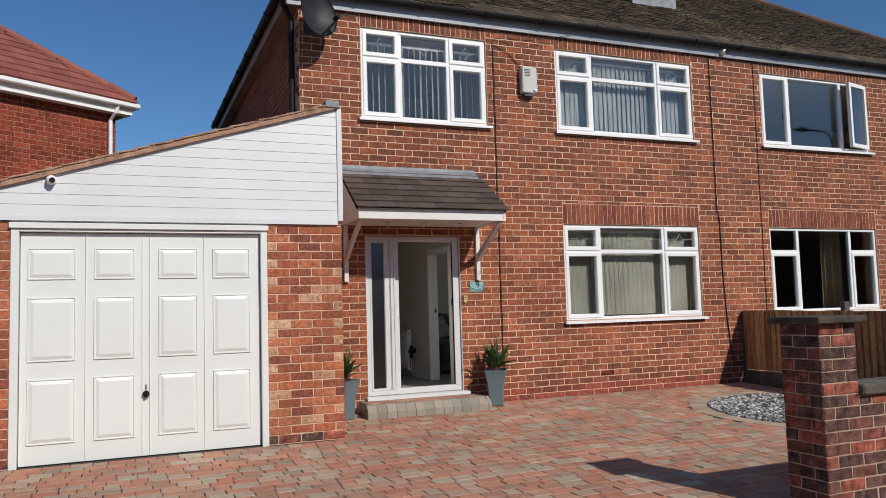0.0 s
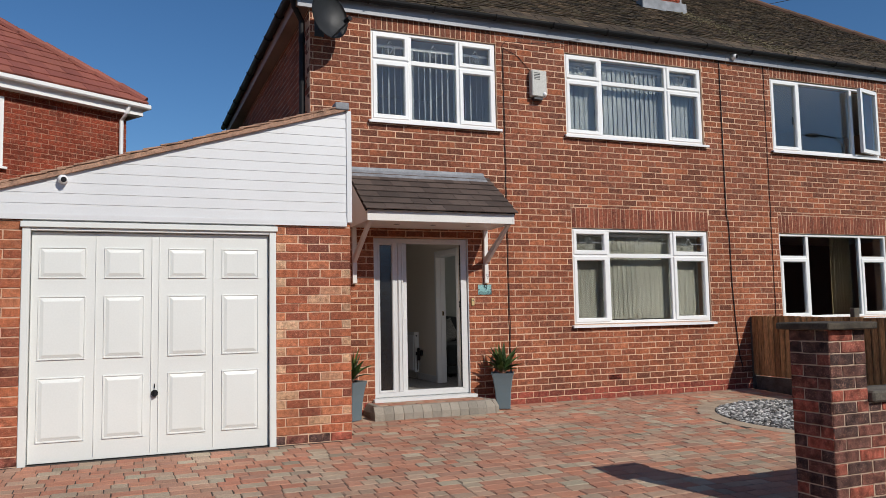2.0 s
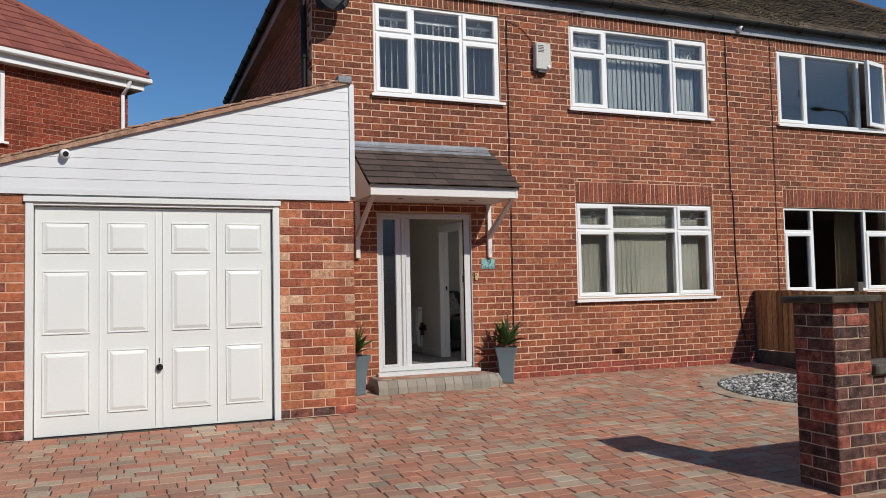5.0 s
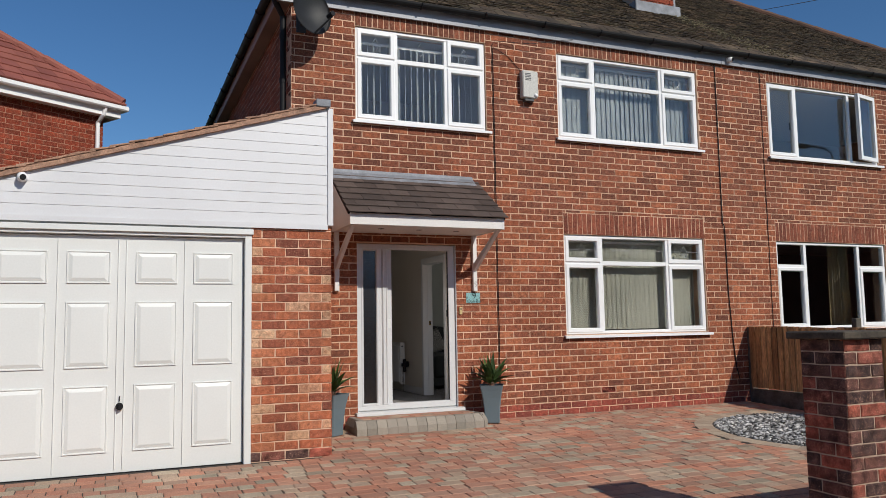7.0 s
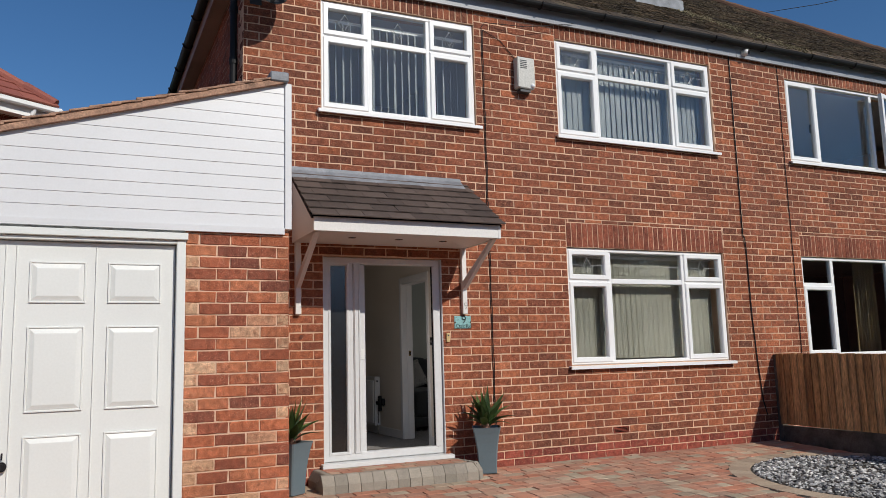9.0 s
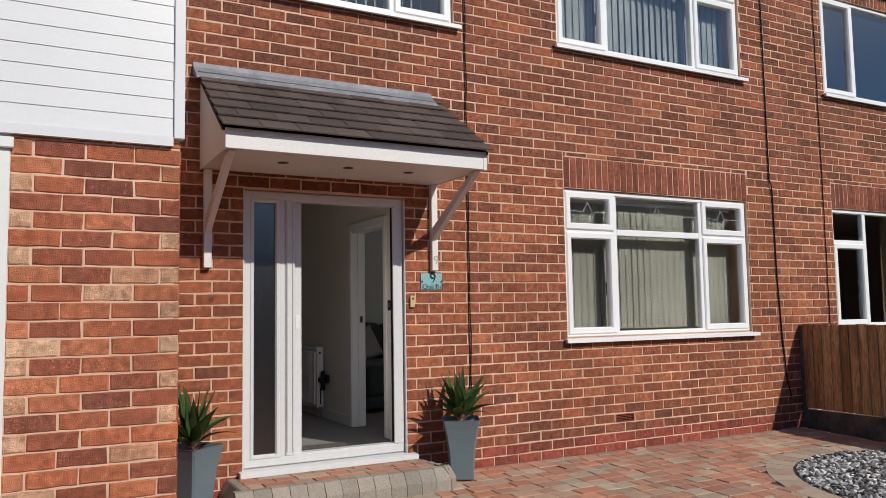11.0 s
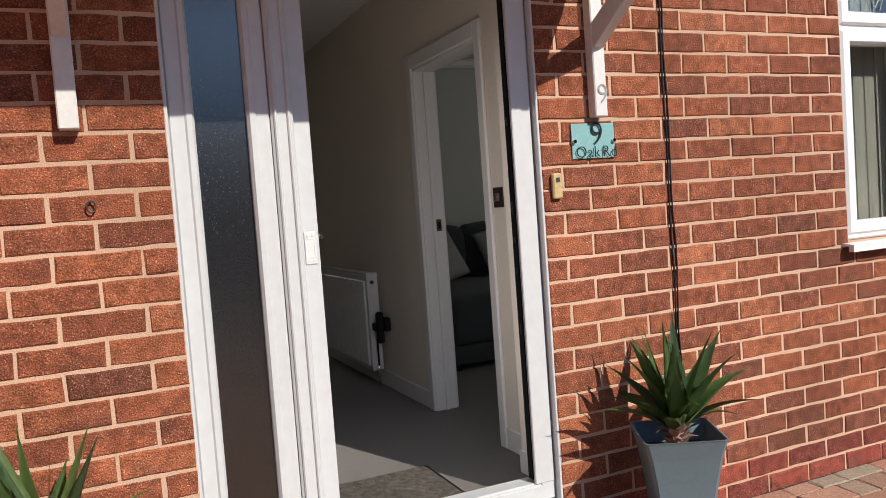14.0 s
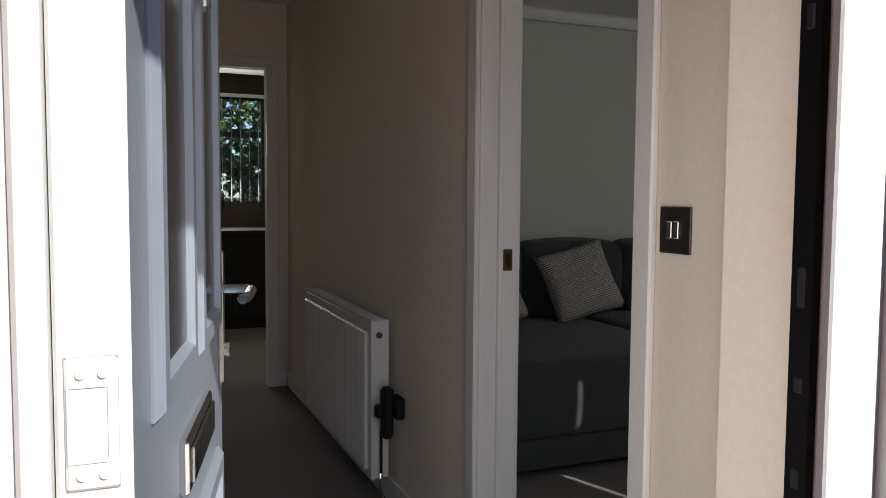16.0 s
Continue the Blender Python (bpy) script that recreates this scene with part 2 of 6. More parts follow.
M_MAT = surface("coir_doormat", [(0.055, 0.045, 0.036), (0.13, 0.11, 0.09)], rough=1.0, big=40.0, big_amount=0.3, fine=220.0, fine_amount=0.5, bump=0.9, bump_scale=260.0)
M_RAD = surface("radiator_enamel", [(0.70, 0.69, 0.67)], rough=0.35, big_amount=0.02, fine_amount=0.02, bump=0.0)
M_SOFA = surface("charcoal_weave", [(0.026, 0.030, 0.031), (0.042, 0.046, 0.047)], rough=0.95, fine=300.0, fine_amount=0.35, bump=0.4, bump_scale=350.0, sheen=0.15)
M_CHROME = surface("chrome", [(0.72, 0.72, 0.72)], rough=0.12, metal=1.0, bump=0.0, fine_amount=0.02)
M_BRASS = surface("aged_brass", [(0.30, 0.21, 0.09)], rough=0.35, metal=1.0, bump=0.05)
M_BRONZE = surface("dark_bronze_plate", [(0.035, 0.028, 0.024)], rough=0.35, metal=0.4, bump=0.0)
M_DOOR = surface("slate_blue_door", [(0.18, 0.208, 0.25), (0.20, 0.23, 0.272)], rough=0.35, big_amount=0.03, fine=40.0, fine_amount=0.04, bump=0.05, bump_scale=60.0, stretch=(4, 4, 0.4))
M_BLIND = surface("grey_blind_fabric", [(0.52, 0.54, 0.54), (0.60, 0.62, 0.61)], rough=0.9, fine=200.0, bump=0.1)
M_BLIND_CREAM = surface("cream_blind_fabric", [(0.58, 0.56, 0.475), (0.65, 0.63, 0.54)], rough=0.9, fine=200.0, bump=0.1)
M_CURTAIN = surface("beige_curtain", [(0.56, 0.48, 0.34), (0.66, 0.58, 0.43)], rough=0.95, fine=180.0, bump=0.2)
M_LEADCAME = surface("lead_came", [(0.36, 0.37, 0.38)], rough=0.4, metal=0.0, bump=0.0)
M_ALARM = surface("alarm_plastic", [(0.50, 0.49, 0.45)], rough=0.45, big_amount=0.06, bump=0.0)
M_ALARM_GREY = surface("alarm_grey", [(0.34, 0.34, 0.33)], rough=0.5, bump=0.0)
M_BELL = surface("yellowed_plastic", [(0.56, 0.42, 0.20)], rough=0.45, bump=0.0)
M_SIGN = surface("pale_aqua_glass", [(0.32, 0.55, 0.57), (0.37, 0.61, 0.63)], rough=0.12, big_amount=0.03, fine_amount=0.01, bump=0.0, coat=0.5)
M_INK = surface("black_ink", [(0.008, 0.010, 0.012)], rough=0.4, bump=0.0)
# very dark brown: the dimness of the unlit rooms is put into it
M_DIM = surface("dim_room_brown", [(0.055, 0.040, 0.030), (0.08, 0.06, 0.045)], rough=0.9, bump=0.05)
M_KITCHEN = surface("dark_kitchen_unit", [(0.016, 0.014, 0.013), (0.026, 0.023, 0.021)], rough=0.7, bump=0.02, specular=0.2)
M_ASPHALT = surface("asphalt", [(0.045, 0.045, 0.046), (0.06, 0.06, 0.06)], rough=0.9, big=0.4, fine=120.0, fine_amount=0.35, bump=0.5)
M_PAVEMENT = surface("pavement_slab", [(0.22, 0.21, 0.19), (0.28, 0.265, 0.24)], rough=0.9, bump=0.3)
M_GROUND = surface("grass_ground", [(0.045, 0.075, 0.022), (0.07, 0.10, 0.03)], rough=1.0, big=0.5, big_amount=0.3, fine=60.0, fine_amount=0.4, bump=0.6)
M_FOLIAGE = surface("tree_foliage", [(0.03, 0.065, 0.015), (0.08, 0.14, 0.03), (0.18, 0.25, 0.05)], rough=0.6, spread="island", fine=30.0, bump=0.0)
M_BARK = surface("bark", [(0.06, 0.045, 0.032), (0.10, 0.08, 0.06)], rough=0.95, bump=0.6, bump_scale=30.0)


def cushion_material():
    """A woven cream and charcoal zigzag in rows."""
    m = surface("zigzag_weave", [(0.5, 0.48, 0.44)], rough=0.95, fine=200.0, bump=0.3)
    n, l = m.node_tree.nodes, m.node_tree.links
    co = n.new("ShaderNodeTexCoord")
    sep = n.new("ShaderNodeSeparateXYZ")
    l.new(co.outputs["Object"], sep.inputs[0])

    def op(kind, a, b=None):
        q = n.new("ShaderNodeMath")
        q.operation = kind
        for i, v in enumerate((a, b)):
            if v is None:
                continue
            if isinstance(v, (int, float)):
                q.inputs[i].default_value = v
            else:
                l.new(v, q.inputs[i])
        return q.outputs[0]

    zig = op("PINGPONG", sep.outputs["X"], 0.006)
    v = op("ADD", sep.outputs["Z"], op("MULTIPLY", zig, 1.2))
    stripe = op("GREATER_THAN", op("SINE", op("MULTIPLY", v, 520.0)), 0.1)
    mix = n.new("ShaderNodeMix")
    mix.data_type = "RGBA"
    l.new(stripe, mix.inputs["Factor"])
    mix.inputs["A"].default_value, mix.inputs["B"].default_value = (0.50, 0.48, 0.44, 1), (0.06, 0.06, 0.062, 1)
    l.new(mix.outputs["Result"], n["Principled BSDF"].inputs["Base Color"])
    return m


M_CUSHION = cushion_material()


def frosted_material():
    m = glass_material("textured_obscure_glass", (0.07, 0.078, 0.085), rough=0.24, boost=3.8)
    n, l = m.node_tree.nodes, m.node_tree.links
    geo, no, b = n.new("ShaderNodeNewGeometry"), n.new("ShaderNodeTexVoronoi"), n.new("ShaderNodeBump")
    no.inputs["Scale"].default_value = 120.0
    l.new(geo.outputs["Position"], no.inputs["Vector"])
    b.inputs["Strength"].default_value, b.inputs["Distance"].default_value = 0.16, 0.001
    l.new(no.outputs["Distance"], b.inputs["Height"])
    l.new(b.outputs["Normal"], n["Glossy BSDF"].inputs["Normal"])
    return m


M_FROST = frosted_material()
M_DROPLET = surface("water_droplet", [(0.10, 0.115, 0.12)], rough=0.12, big_amount=0.0, fine_amount=0.0, bump=0.0, specular=1.0)

# ---- builders ----


def box(bm, x0, x1, y0, y1, z0, z1, bevel=0.0, segments=1):
    vs = [bm.verts.new(p) for p in ((x0, y0, z0), (x1, y0, z0), (x1, y1, z0), (x0, y1, z0), (x0, y0, z1), (x1, y0, z1), (x1, y1, z1), (x0, y1, z1))]
    fs = [bm.faces.new([vs[i] for i in q]) for q in ((0, 3, 2, 1), (4, 5, 6, 7), (0, 1, 5, 4), (1, 2, 6, 5), (2, 3, 7, 6), (3, 0, 4, 7))]
    if bevel:
        es = list({e for f in fs for e in f.edges})
        bmesh.ops.bevel(bm, geom=es, offset=bevel, segments=segments, profile=0.5, affect="EDGES")
    return vs


def prism(bm, outline, lo, hi, axis="y", bevel=0.0):
    """A solid with that outline (pairs) drawn out along an axis from lo to hi."""
    def at(p, h):
        return {"y": (p[0], h, p[1]), "x": (h, p[0], p[1]), "z": (p[0], p[1], h)}[axis]
    a = [bm.verts.new(at(p, lo)) for p in outline]
    b = [bm.verts.new(at(p, hi)) for p in outline]
    k = len(outline)
    fs = [bm.faces.new(a), bm.faces.new(b[::-1])]
    fs += [bm.faces.new((a[i], b[i], b[(i + 1) % k], a[(i + 1) % k])) for i in range(k)]
    bmesh.ops.recalc_face_normals(bm, faces=fs)
    if bevel:
        bmesh.ops.bevel(bm, geom=list({e for f in fs for e in f.edges}), offset=bevel, segments=1, profile=0.5, affect="EDGES")


def rod(bm, p, q, r, sides=10, r2=None):
    p, q = Vector(p), Vector(q)
    m = Matrix.Translation((p + q) / 2) @ (q - p).to_track_quat("Z", "Y").to_matrix().to_4x4()
    bmesh.ops.create_cone(bm, cap_ends=True, segments=sides, radius1=r, radius2=r if r2 is None else r2, depth=(q - p).length, matrix=m)


def tube(bm, points, r, sides=8):
    """A round tube along a line of points."""
    pts = [Vector(p) for p in points]
    rings = []
    side = None
    for i, p in enumerate(pts):
        d = (pts[min(i + 1, len(pts) - 1)] - pts[max(i - 1, 0)]).normalized()
        if side is None:
            side = d.orthogonal().normalized()
        side = (side - d * side.dot(d)).normalized()
        up = d.cross(side)
        rings.append([bm.verts.new(p + r * (math.cos(a) * side + math.sin(a) * up)) for a in (2 * math.pi * k / sides for k in range(sides))])
    for a, b in zip(rings, rings[1:]):
        for k in range(sides):
            bm.faces.new((a[k], a[(k + 1) % sides], b[(k + 1) % sides], b[k]))
    bm.faces.new(rings[0][::-1])
    bm.faces.new(rings[-1])


def ball(bm, c, r, u=14, v=9, scale=(1, 1, 1)):
    bmesh.ops.create_uvsphere(bm, u_segments=u, v_segments=v, radius=r, matrix=Matrix.Translation(c) @ Matrix.Diagonal((*scale, 1)))


def mesh_of(name, bm, material, smooth=False):
    me = bpy.data.meshes.new(name)
    bm.to_mesh(me)
    bm.free()
    me.materials.append(material)
    if smooth:
        for p in me.polygons:
            p.use_smooth = True
    return me


def thing(name, place, label, category, group="", kind=""):
    ob = new(name)
    ob.empty_display_size = 0.1
    ob.location = place
    return tagged(ob, label, category, group, kind)


def origin(ob):
    v = Vector((0, 0, 0))
    while ob is not None:
        v += Vector(ob.location)
        ob = ob.parent
    return v


def part(name, bm, material, parent, label="", smooth=False):
    """Links bm, drawn in world coordinates, as one mesh under parent."""
    if parent is not None:
        off = origin(parent)
        for v in bm.verts:
            v.co -= off
    ob = new(name, mesh_of(name, bm, material, smooth))
    ob.parent = parent
    return tagged(ob, label)


def structure(name, bm, material, label, category, smooth=False):
    return tagged(part(name, bm, material, None, "", smooth), label, category, "", "structure")


def boxes(*rows, bevel=0.0):
    bm = bmesh.new()
    for r in rows:
        box(bm, *r, bevel=bevel)
    return bm


def slab(bm, frm, rect, holes, n0, n1):
    """A wall with openings: frm is (origin, U, V, N); rect and holes are u0, u1, v0, v1; from n0 to n1 along N."""
    o, U, V, N = frm
    us = sorted({rect[0], rect[1], *[min(max(h[i], rect[0]), rect[1]) for h in holes for i in (0, 1)]})
    vs = sorted({rect[2], rect[3], *[min(max(h[i], rect[2]), rect[3]) for h in holes for i in (2, 3)]})
    cell = {}
    for i in range(len(us) - 1):
        for j in range(len(vs) - 1):
            cu, cv = (us[i] + us[i + 1]) / 2, (vs[j] + vs[j + 1]) / 2
            cell[i, j] = not any(h[0] < cu < h[1] and h[2] < cv < h[3] for h in holes)
    cache = {}

    def vert(i, j, n):
        if (i, j, n) not in cache:
            cache[i, j, n] = bm.verts.new(o + U * us[i] + V * vs[j] + N * n)
        return cache[i, j, n]

    for (i, j), solid in cell.items():
        if not solid:
            continue
        bm.faces.new([vert(a, b, n1) for a, b in ((i, j), (i + 1, j), (i + 1, j + 1), (i, j + 1))])
        bm.faces.new([vert(a, b, n0) for a, b in ((i, j), (i, j + 1), (i + 1, j + 1), (i + 1, j))])
        for (di, dj), (a, b) in {(-1, 0): ((i, j + 1), (i, j)), (1, 0): ((i + 1, j), (i + 1, j + 1)), (0, -1): ((i, j), (i + 1, j)), (0, 1): ((i + 1, j + 1), (i, j + 1))}.items():
            if not cell.get((i + di, j + dj), False):
                bm.faces.new((vert(*a, n1), vert(*a, n0), vert(*b, n0), vert(*b, n1)))
    bmesh.ops.recalc_face_normals(bm, faces=bm.faces[:])


X, Y, Z = Vector((1, 0, 0)), Vector((0, 1, 0)), Vector((0, 0, 1))
O = Vector((0, 0, 0))
rnd = random.Random(7)


def shape(u, v, depth, cham, jit, r):
    """The corners and faces of one piece, centred, its outer face at n = 0."""
    pts = []
    for inset, n in ((cham, 0.0), (0.0, -cham), (0.0, -depth)):
        for su, sv in ((-1, -1), (-0.35, -1), (0.35, -1), (1, -1), (1, 1), (0.35, 1), (-0.35, 1), (-1, 1)):
            pts.append((su * (u / 2 - inset) + r.uniform(-jit, jit), sv * (v / 2 - inset) + r.uniform(-jit, jit), n + r.uniform(-jit, jit) * 0.3))
    faces = [tuple(range(8))]
    for a in (0, 8):
        faces += [(a + i, a + 8 + i, a + 8 + (i + 1) % 8, a + (i + 1) % 8) for i in range(8)]
    return pts, faces


piece_cache = {}


def singles(name, rects, frm, material, parent, depth=0.03, cham=0.005, jit=0.0026, gap=0.0044, lift=0.0, uneven=0.002):
    """Each rect as an object of its own, on shared meshes, under parent (which stands at the origin)."""
    o, U, V, N = frm
    for u0, u1, v0, v1 in rects:
        key = (name, material.name, round(u1 - u0, 2), round(v1 - v0, 3), depth, rnd.randrange(5))
        if key not in piece_cache:
            pts, faces = shape(u1 - u0 - 2 * gap, v1 - v0 - 2 * gap, depth, cham, jit, rnd)
            me = bpy.data.meshes.new(name)
            me.from_pydata(pts, [], faces)
            me.materials.append(material)
            piece_cache[key] = me
        ob = new(name, piece_cache[key])
        ob.parent = parent
        c = o + U * ((u0 + u1) / 2) + V * ((v0 + v1) / 2) + N * (lift + rnd.uniform(-uneven, uneven))
        ob.matrix_basis = Matrix(((U.x, V.x, N.x, c.x), (U.y, V.y, N.y, c.y), (U.z, V.z, N.z, c.z), (0, 0, 0, 1)))


def joined(name, rects, frm, material, parent, depth=0.03, cham=0.005, jit=0.0026, gap=0.0044, lift=0.0, uneven=0.002, label="", tilt=0.0):
    """All rects as one mesh of many pieces. tilt: how far the low edge stands out, for tiles."""
    o, U, V, N = frm
    co, fa = [], []
    for u0, u1, v0, v1 in rects:
        pts, faces = shape(u1 - u0 - 2 * gap, v1 - v0 - 2 * gap, depth, cham, jit, rnd)
        c = o + U * ((u0 + u1) / 2) + V * ((v0 + v1) / 2) + N * (lift + rnd.uniform(-uneven, uneven))
        base, half = len(co), (v1 - v0) / 2
        co += [tuple(c + U * p[0] + V * p[1] + N * (p[2] - tilt * p[1] / half)) for p in pts]
        fa += [tuple(base + i for i in f) for f in faces]
    me = bpy.data.meshes.new(name)
    me.from_pydata(co, [], fa)
    me.materials.append(material)
    ob = new(name, me)
    ob.parent = parent
    return tagged(ob, label, "", "", "stuff")


def trimmed(p, q, a, b, holes):
    """One brick, cut back where an opening begins inside its course."""
    for h0, h1, g0, g1 in holes:
        x0, x1 = max(p, h0), min(q, h1)
        if x1 - x0 > 0.004 and min(b, g1) - max(a, g0) > 0.002:
            rows = [(a, g0)] if a < g0 - 0.015 else []
            rows += [(g1, b)] if b > g1 + 0.015 else []
            out = [(x0, x1, v0, v1) for v0, v1 in rows]
            return out + [(c, d, a, b) for c, d in ((p, x0), (x1, q)) if d - c > 0.012]
    return [(p, q, a, b)]


def courses(u0, u1, v0, v1, holes=(), length=0.2405, height=0.083, pu=0.0, pv=0.0, least=0.03):
    """Stretcher bond inside a rect, cut at the holes."""
    out = []
    k = math.floor((v0 - pv) / height)
    while pv + k * height < v1 - 1e-6:
        a, b = max(v0, pv + k * height), min(v1, pv + (k + 1) * height)
        if b - a > 0.02:
            shift = pu + (0.5 * length if k % 2 else 0.0)
            cuts = [(max(h[0], u0), min(h[1], u1)) for h in holes if h[2] < (a + b) / 2 < h[3] and h[1] > u0 and h[0] < u1]
            spans, s = [], u0
            for c0, c1 in sorted(cuts):
                if c0 > s:
                    spans.append((s, c0))
                s = max(s, c1)
            if s < u1:
                spans.append((s, u1))
            for s0, s1 in spans:
                j = math.floor((s0 - shift) / length)
                while shift + j * length < s1 - 1e-6:
                    p, q = max(s0, shift + j * length), min(s1, shift + (j + 1) * length)
                    if q - p > least:
                        out += trimmed(p, q, a, b, holes)
                    j += 1
        k += 1
    return out


def soldiers(u0, u1, v0, v1, width=0.076):
    k = max(1, round((u1 - u0) / width))
    w = (u1 - u0) / k
    return [(u0 + i * w, u0 + (i + 1) * w, v0, v1) for i in range(k)]

# ---- the setting ----
W = 9.45             # face of the house wall
G = 8.04             # face of the garage wall
SLOPE = 0.042        # the drive rises towards the house
FLOOR = 0.20         # hall floor
EAVE = 5.10


def drive(y):
    return SLOPE * (y - W)


FRONT = (Vector((0, W, 0)), X, Z, -Y)
HOLES = {"w1": (2.86, 4.66, 3.75, 4.95), "w2": (5.76, 8.21, 3.75, 4.95), "w3": (5.79, 8.20, 1.04, 2.41),
         "n1": (9.60, 12.03, 3.75, 4.95), "n2": (9.62, 12.03, 1.04, 2.41), "door": (2.87, 4.17, 0.14, 2.22), "vent": (6.308, 6.542, 0.2435, 0.3265)}
HOUSE_X0, PARTY, HOUSE_X1, BACK = 2.06, 8.86, 15.66, 17.0

bm = bmesh.new()
slab(bm, FRONT, (HOUSE_X0, HOUSE_X1, -0.3, EAVE + 0.1), [(*h[:1], 4.20, *h[2:]) if k == "door" else h for k, h in HOLES.items()], -0.27, -0.0045)
wall_front = structure("wall_front", bm, M_MORTAR, "red brick front wall of the semi-detached houses", "wall")
# gable faces away from the sun; darker mortar puts its shade into the colour
bm = bmesh.new()
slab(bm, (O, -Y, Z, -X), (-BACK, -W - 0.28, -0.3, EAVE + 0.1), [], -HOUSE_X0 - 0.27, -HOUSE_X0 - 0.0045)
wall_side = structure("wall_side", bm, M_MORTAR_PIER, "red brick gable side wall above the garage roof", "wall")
KITCHEN_WINDOW = (3.45, 4.72, 1.33, 2.46)
bm = bmesh.new()
slab(bm, (Vector((0, BACK, 0)), X, Z, -Y), (HOUSE_X0, HOUSE_X1, -0.3, EAVE + 0.1), [KITCHEN_WINDOW], -0.27, 0.0)
structure("wall_back", bm, M_DIM, "rear wall with the kitchen window, darkened to look dim", "wall")
structure("wall_far", boxes((HOUSE_X1 - 0.27, HOUSE_X1, W + 0.28, BACK - 0.01, -0.3, EAVE + 0.1)), M_MORTAR, "plain far end wall of the neighbouring half", "wall")
structure("wall_party", boxes((PARTY - 0.11, PARTY + 0.11, W + 0.28, BACK - 0.01, -0.3, EAVE + 0.09)), M_LOUNGE, "plain plastered party wall between the two houses", "wall")

# ground: one sheet with a shallow bank towards the house
bm = bmesh.new()
ys = (-1500, -3.2, 2.4, W + 0.1, 1500)
zs = [drive(-3.2) - 0.02, drive(-3.2) - 0.02, drive(2.4) - 0.05, -0.05, -0.05]
rows = [[bm.verts.new((x, y, z)) for x in (-1500, 1500)] for y, z in zip(ys, zs)]
for a, b in zip(rows, rows[1:]):
    bm.faces.new((a[0], a[1], b[1], b[0]))
structure("ground", bm, M_GROUND, "grass and soil ground reaching the horizon", "ground")


def strip(name, x0, x1, y0, y1, lift, material, label, category):
    b = bmesh.new()
    top = [(x0, y0), (x1, y0), (x1, y1), (x0, y1)]
    up = [b.verts.new((x, y, drive(y) + lift)) for x, y in top]
    lo = [b.verts.new((x, y, drive(y) - 0.12)) for x, y in top]
    b.faces.new(up)
    for i in range(4):
        b.faces.new((up[i], lo[i], lo[(i + 1) % 4], up[(i + 1) % 4]))
    bmesh.ops.recalc_face_normals(b, faces=b.faces[:])
    return structure(name, b, material, label, category)


bm = boxes((-200, 200, -10.5, -3.4, -0.8, drive(-3.2) + 0.0))
structure("road", bm, M_ASPHALT, "dark asphalt residential road", "road")
strip("pavement", -60, 60, -3.2, 2.45, 0.02, M_PAVEMENT, "pale grey concrete pavement by the road", "pavement")
DRIVE_X0, DRIVE_X1, DRIVE_Y0 = -3.4, 8.86, 2.46
drive_bed = strip("driveway", DRIVE_X0, DRIVE_X1, DRIVE_Y0, W - 0.005, -0.006, M_JOINT, "block paved driveway in mixed red and grey blocks", "driveway")
# unseen blocks added across the road, sized to darken the glass reflections
structure("backdrop", boxes((-70, 16, -19, -16, -1, 5.2), (16.002, 90, -19, -16, -1, 8.2)), M_BRICK_NEXT[1], "unseen plain brick blocks added across the road to darken reflections", "backdrop")

# floors and ceilings
structure("floor", boxes((2.33, 8.75, W + 0.06, BACK - 0.27, 0.05, FLOOR)), M_CARPET, "beige carpeted ground floor", "floor")
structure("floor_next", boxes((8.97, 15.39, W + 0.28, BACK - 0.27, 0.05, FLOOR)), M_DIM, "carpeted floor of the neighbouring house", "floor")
structure("ceiling", boxes((2.33, 8.75, W + 0.275, BACK - 0.27, 2.62, 2.72)), M_CEIL, "white plaster ground floor ceiling", "ceiling")
structure("ceiling_next", boxes((8.97, 15.39, W + 0.275, BACK - 0.27, 2.62, 2.72)), M_CEIL, "white plaster ceiling in the neighbouring house", "ceiling")
structure("ceiling_upper", boxes((2.33, 15.39, W + 0.275, BACK - 0.27, EAVE, EAVE + 0.08)), M_CEIL, "white plaster upper floor ceiling", "ceiling")

# rooms: hall, lounge, kitchen, bedrooms
HALL, LOUNGE = 4.30, 4.415
bm = bmesh.new()
slab(bm, (O, Y, Z, X), (9.73, 13.8, FLOOR, 2.62), [(10.13, 10.93, FLOOR, 2.10)], HALL, LOUNGE - 0.004)
wall_hall = structure("wall_hall", bm, M_WALL, "warm white painted hall wall with a doorway", "wall")
structure("wall_lounge", boxes((LOUNGE - 0.003, LOUNGE + 0.003, 9.73, 10.07, FLOOR, 2.62), (LOUNGE - 0.003, LOUNGE + 0.003, 10.99, 13.25, FLOOR, 2.62)), M_LOUNGE, "pale green grey lounge wall beside the doorway", "wall")
structure("wall_lounge_back", boxes((LOUNGE - 0.004, 8.75, 13.25, 13.35, FLOOR, 2.62)), M_LOUNGE, "pale green grey painted lounge back wall", "wall")
structure("wall_lounge_front", boxes((4.404, 5.79, 9.722, 9.732, FLOOR, 2.62), (8.20, 8.75, 9.722, 9.732, FLOOR, 2.62), (5.79, 8.2, 9.722, 9.732, 2.42, 2.62), (5.79, 8.2, 9.722, 9.732, FLOOR, 1.03)), M_LOUNGE, "plastered inner face round the lounge window", "wall")
structure("wall_reveal", boxes((4.196, HALL - 0.004, W + 0.115, 9.79, FLOOR, 2.62)), M_WALL, "painted return of the wall beside the front door", "wall")
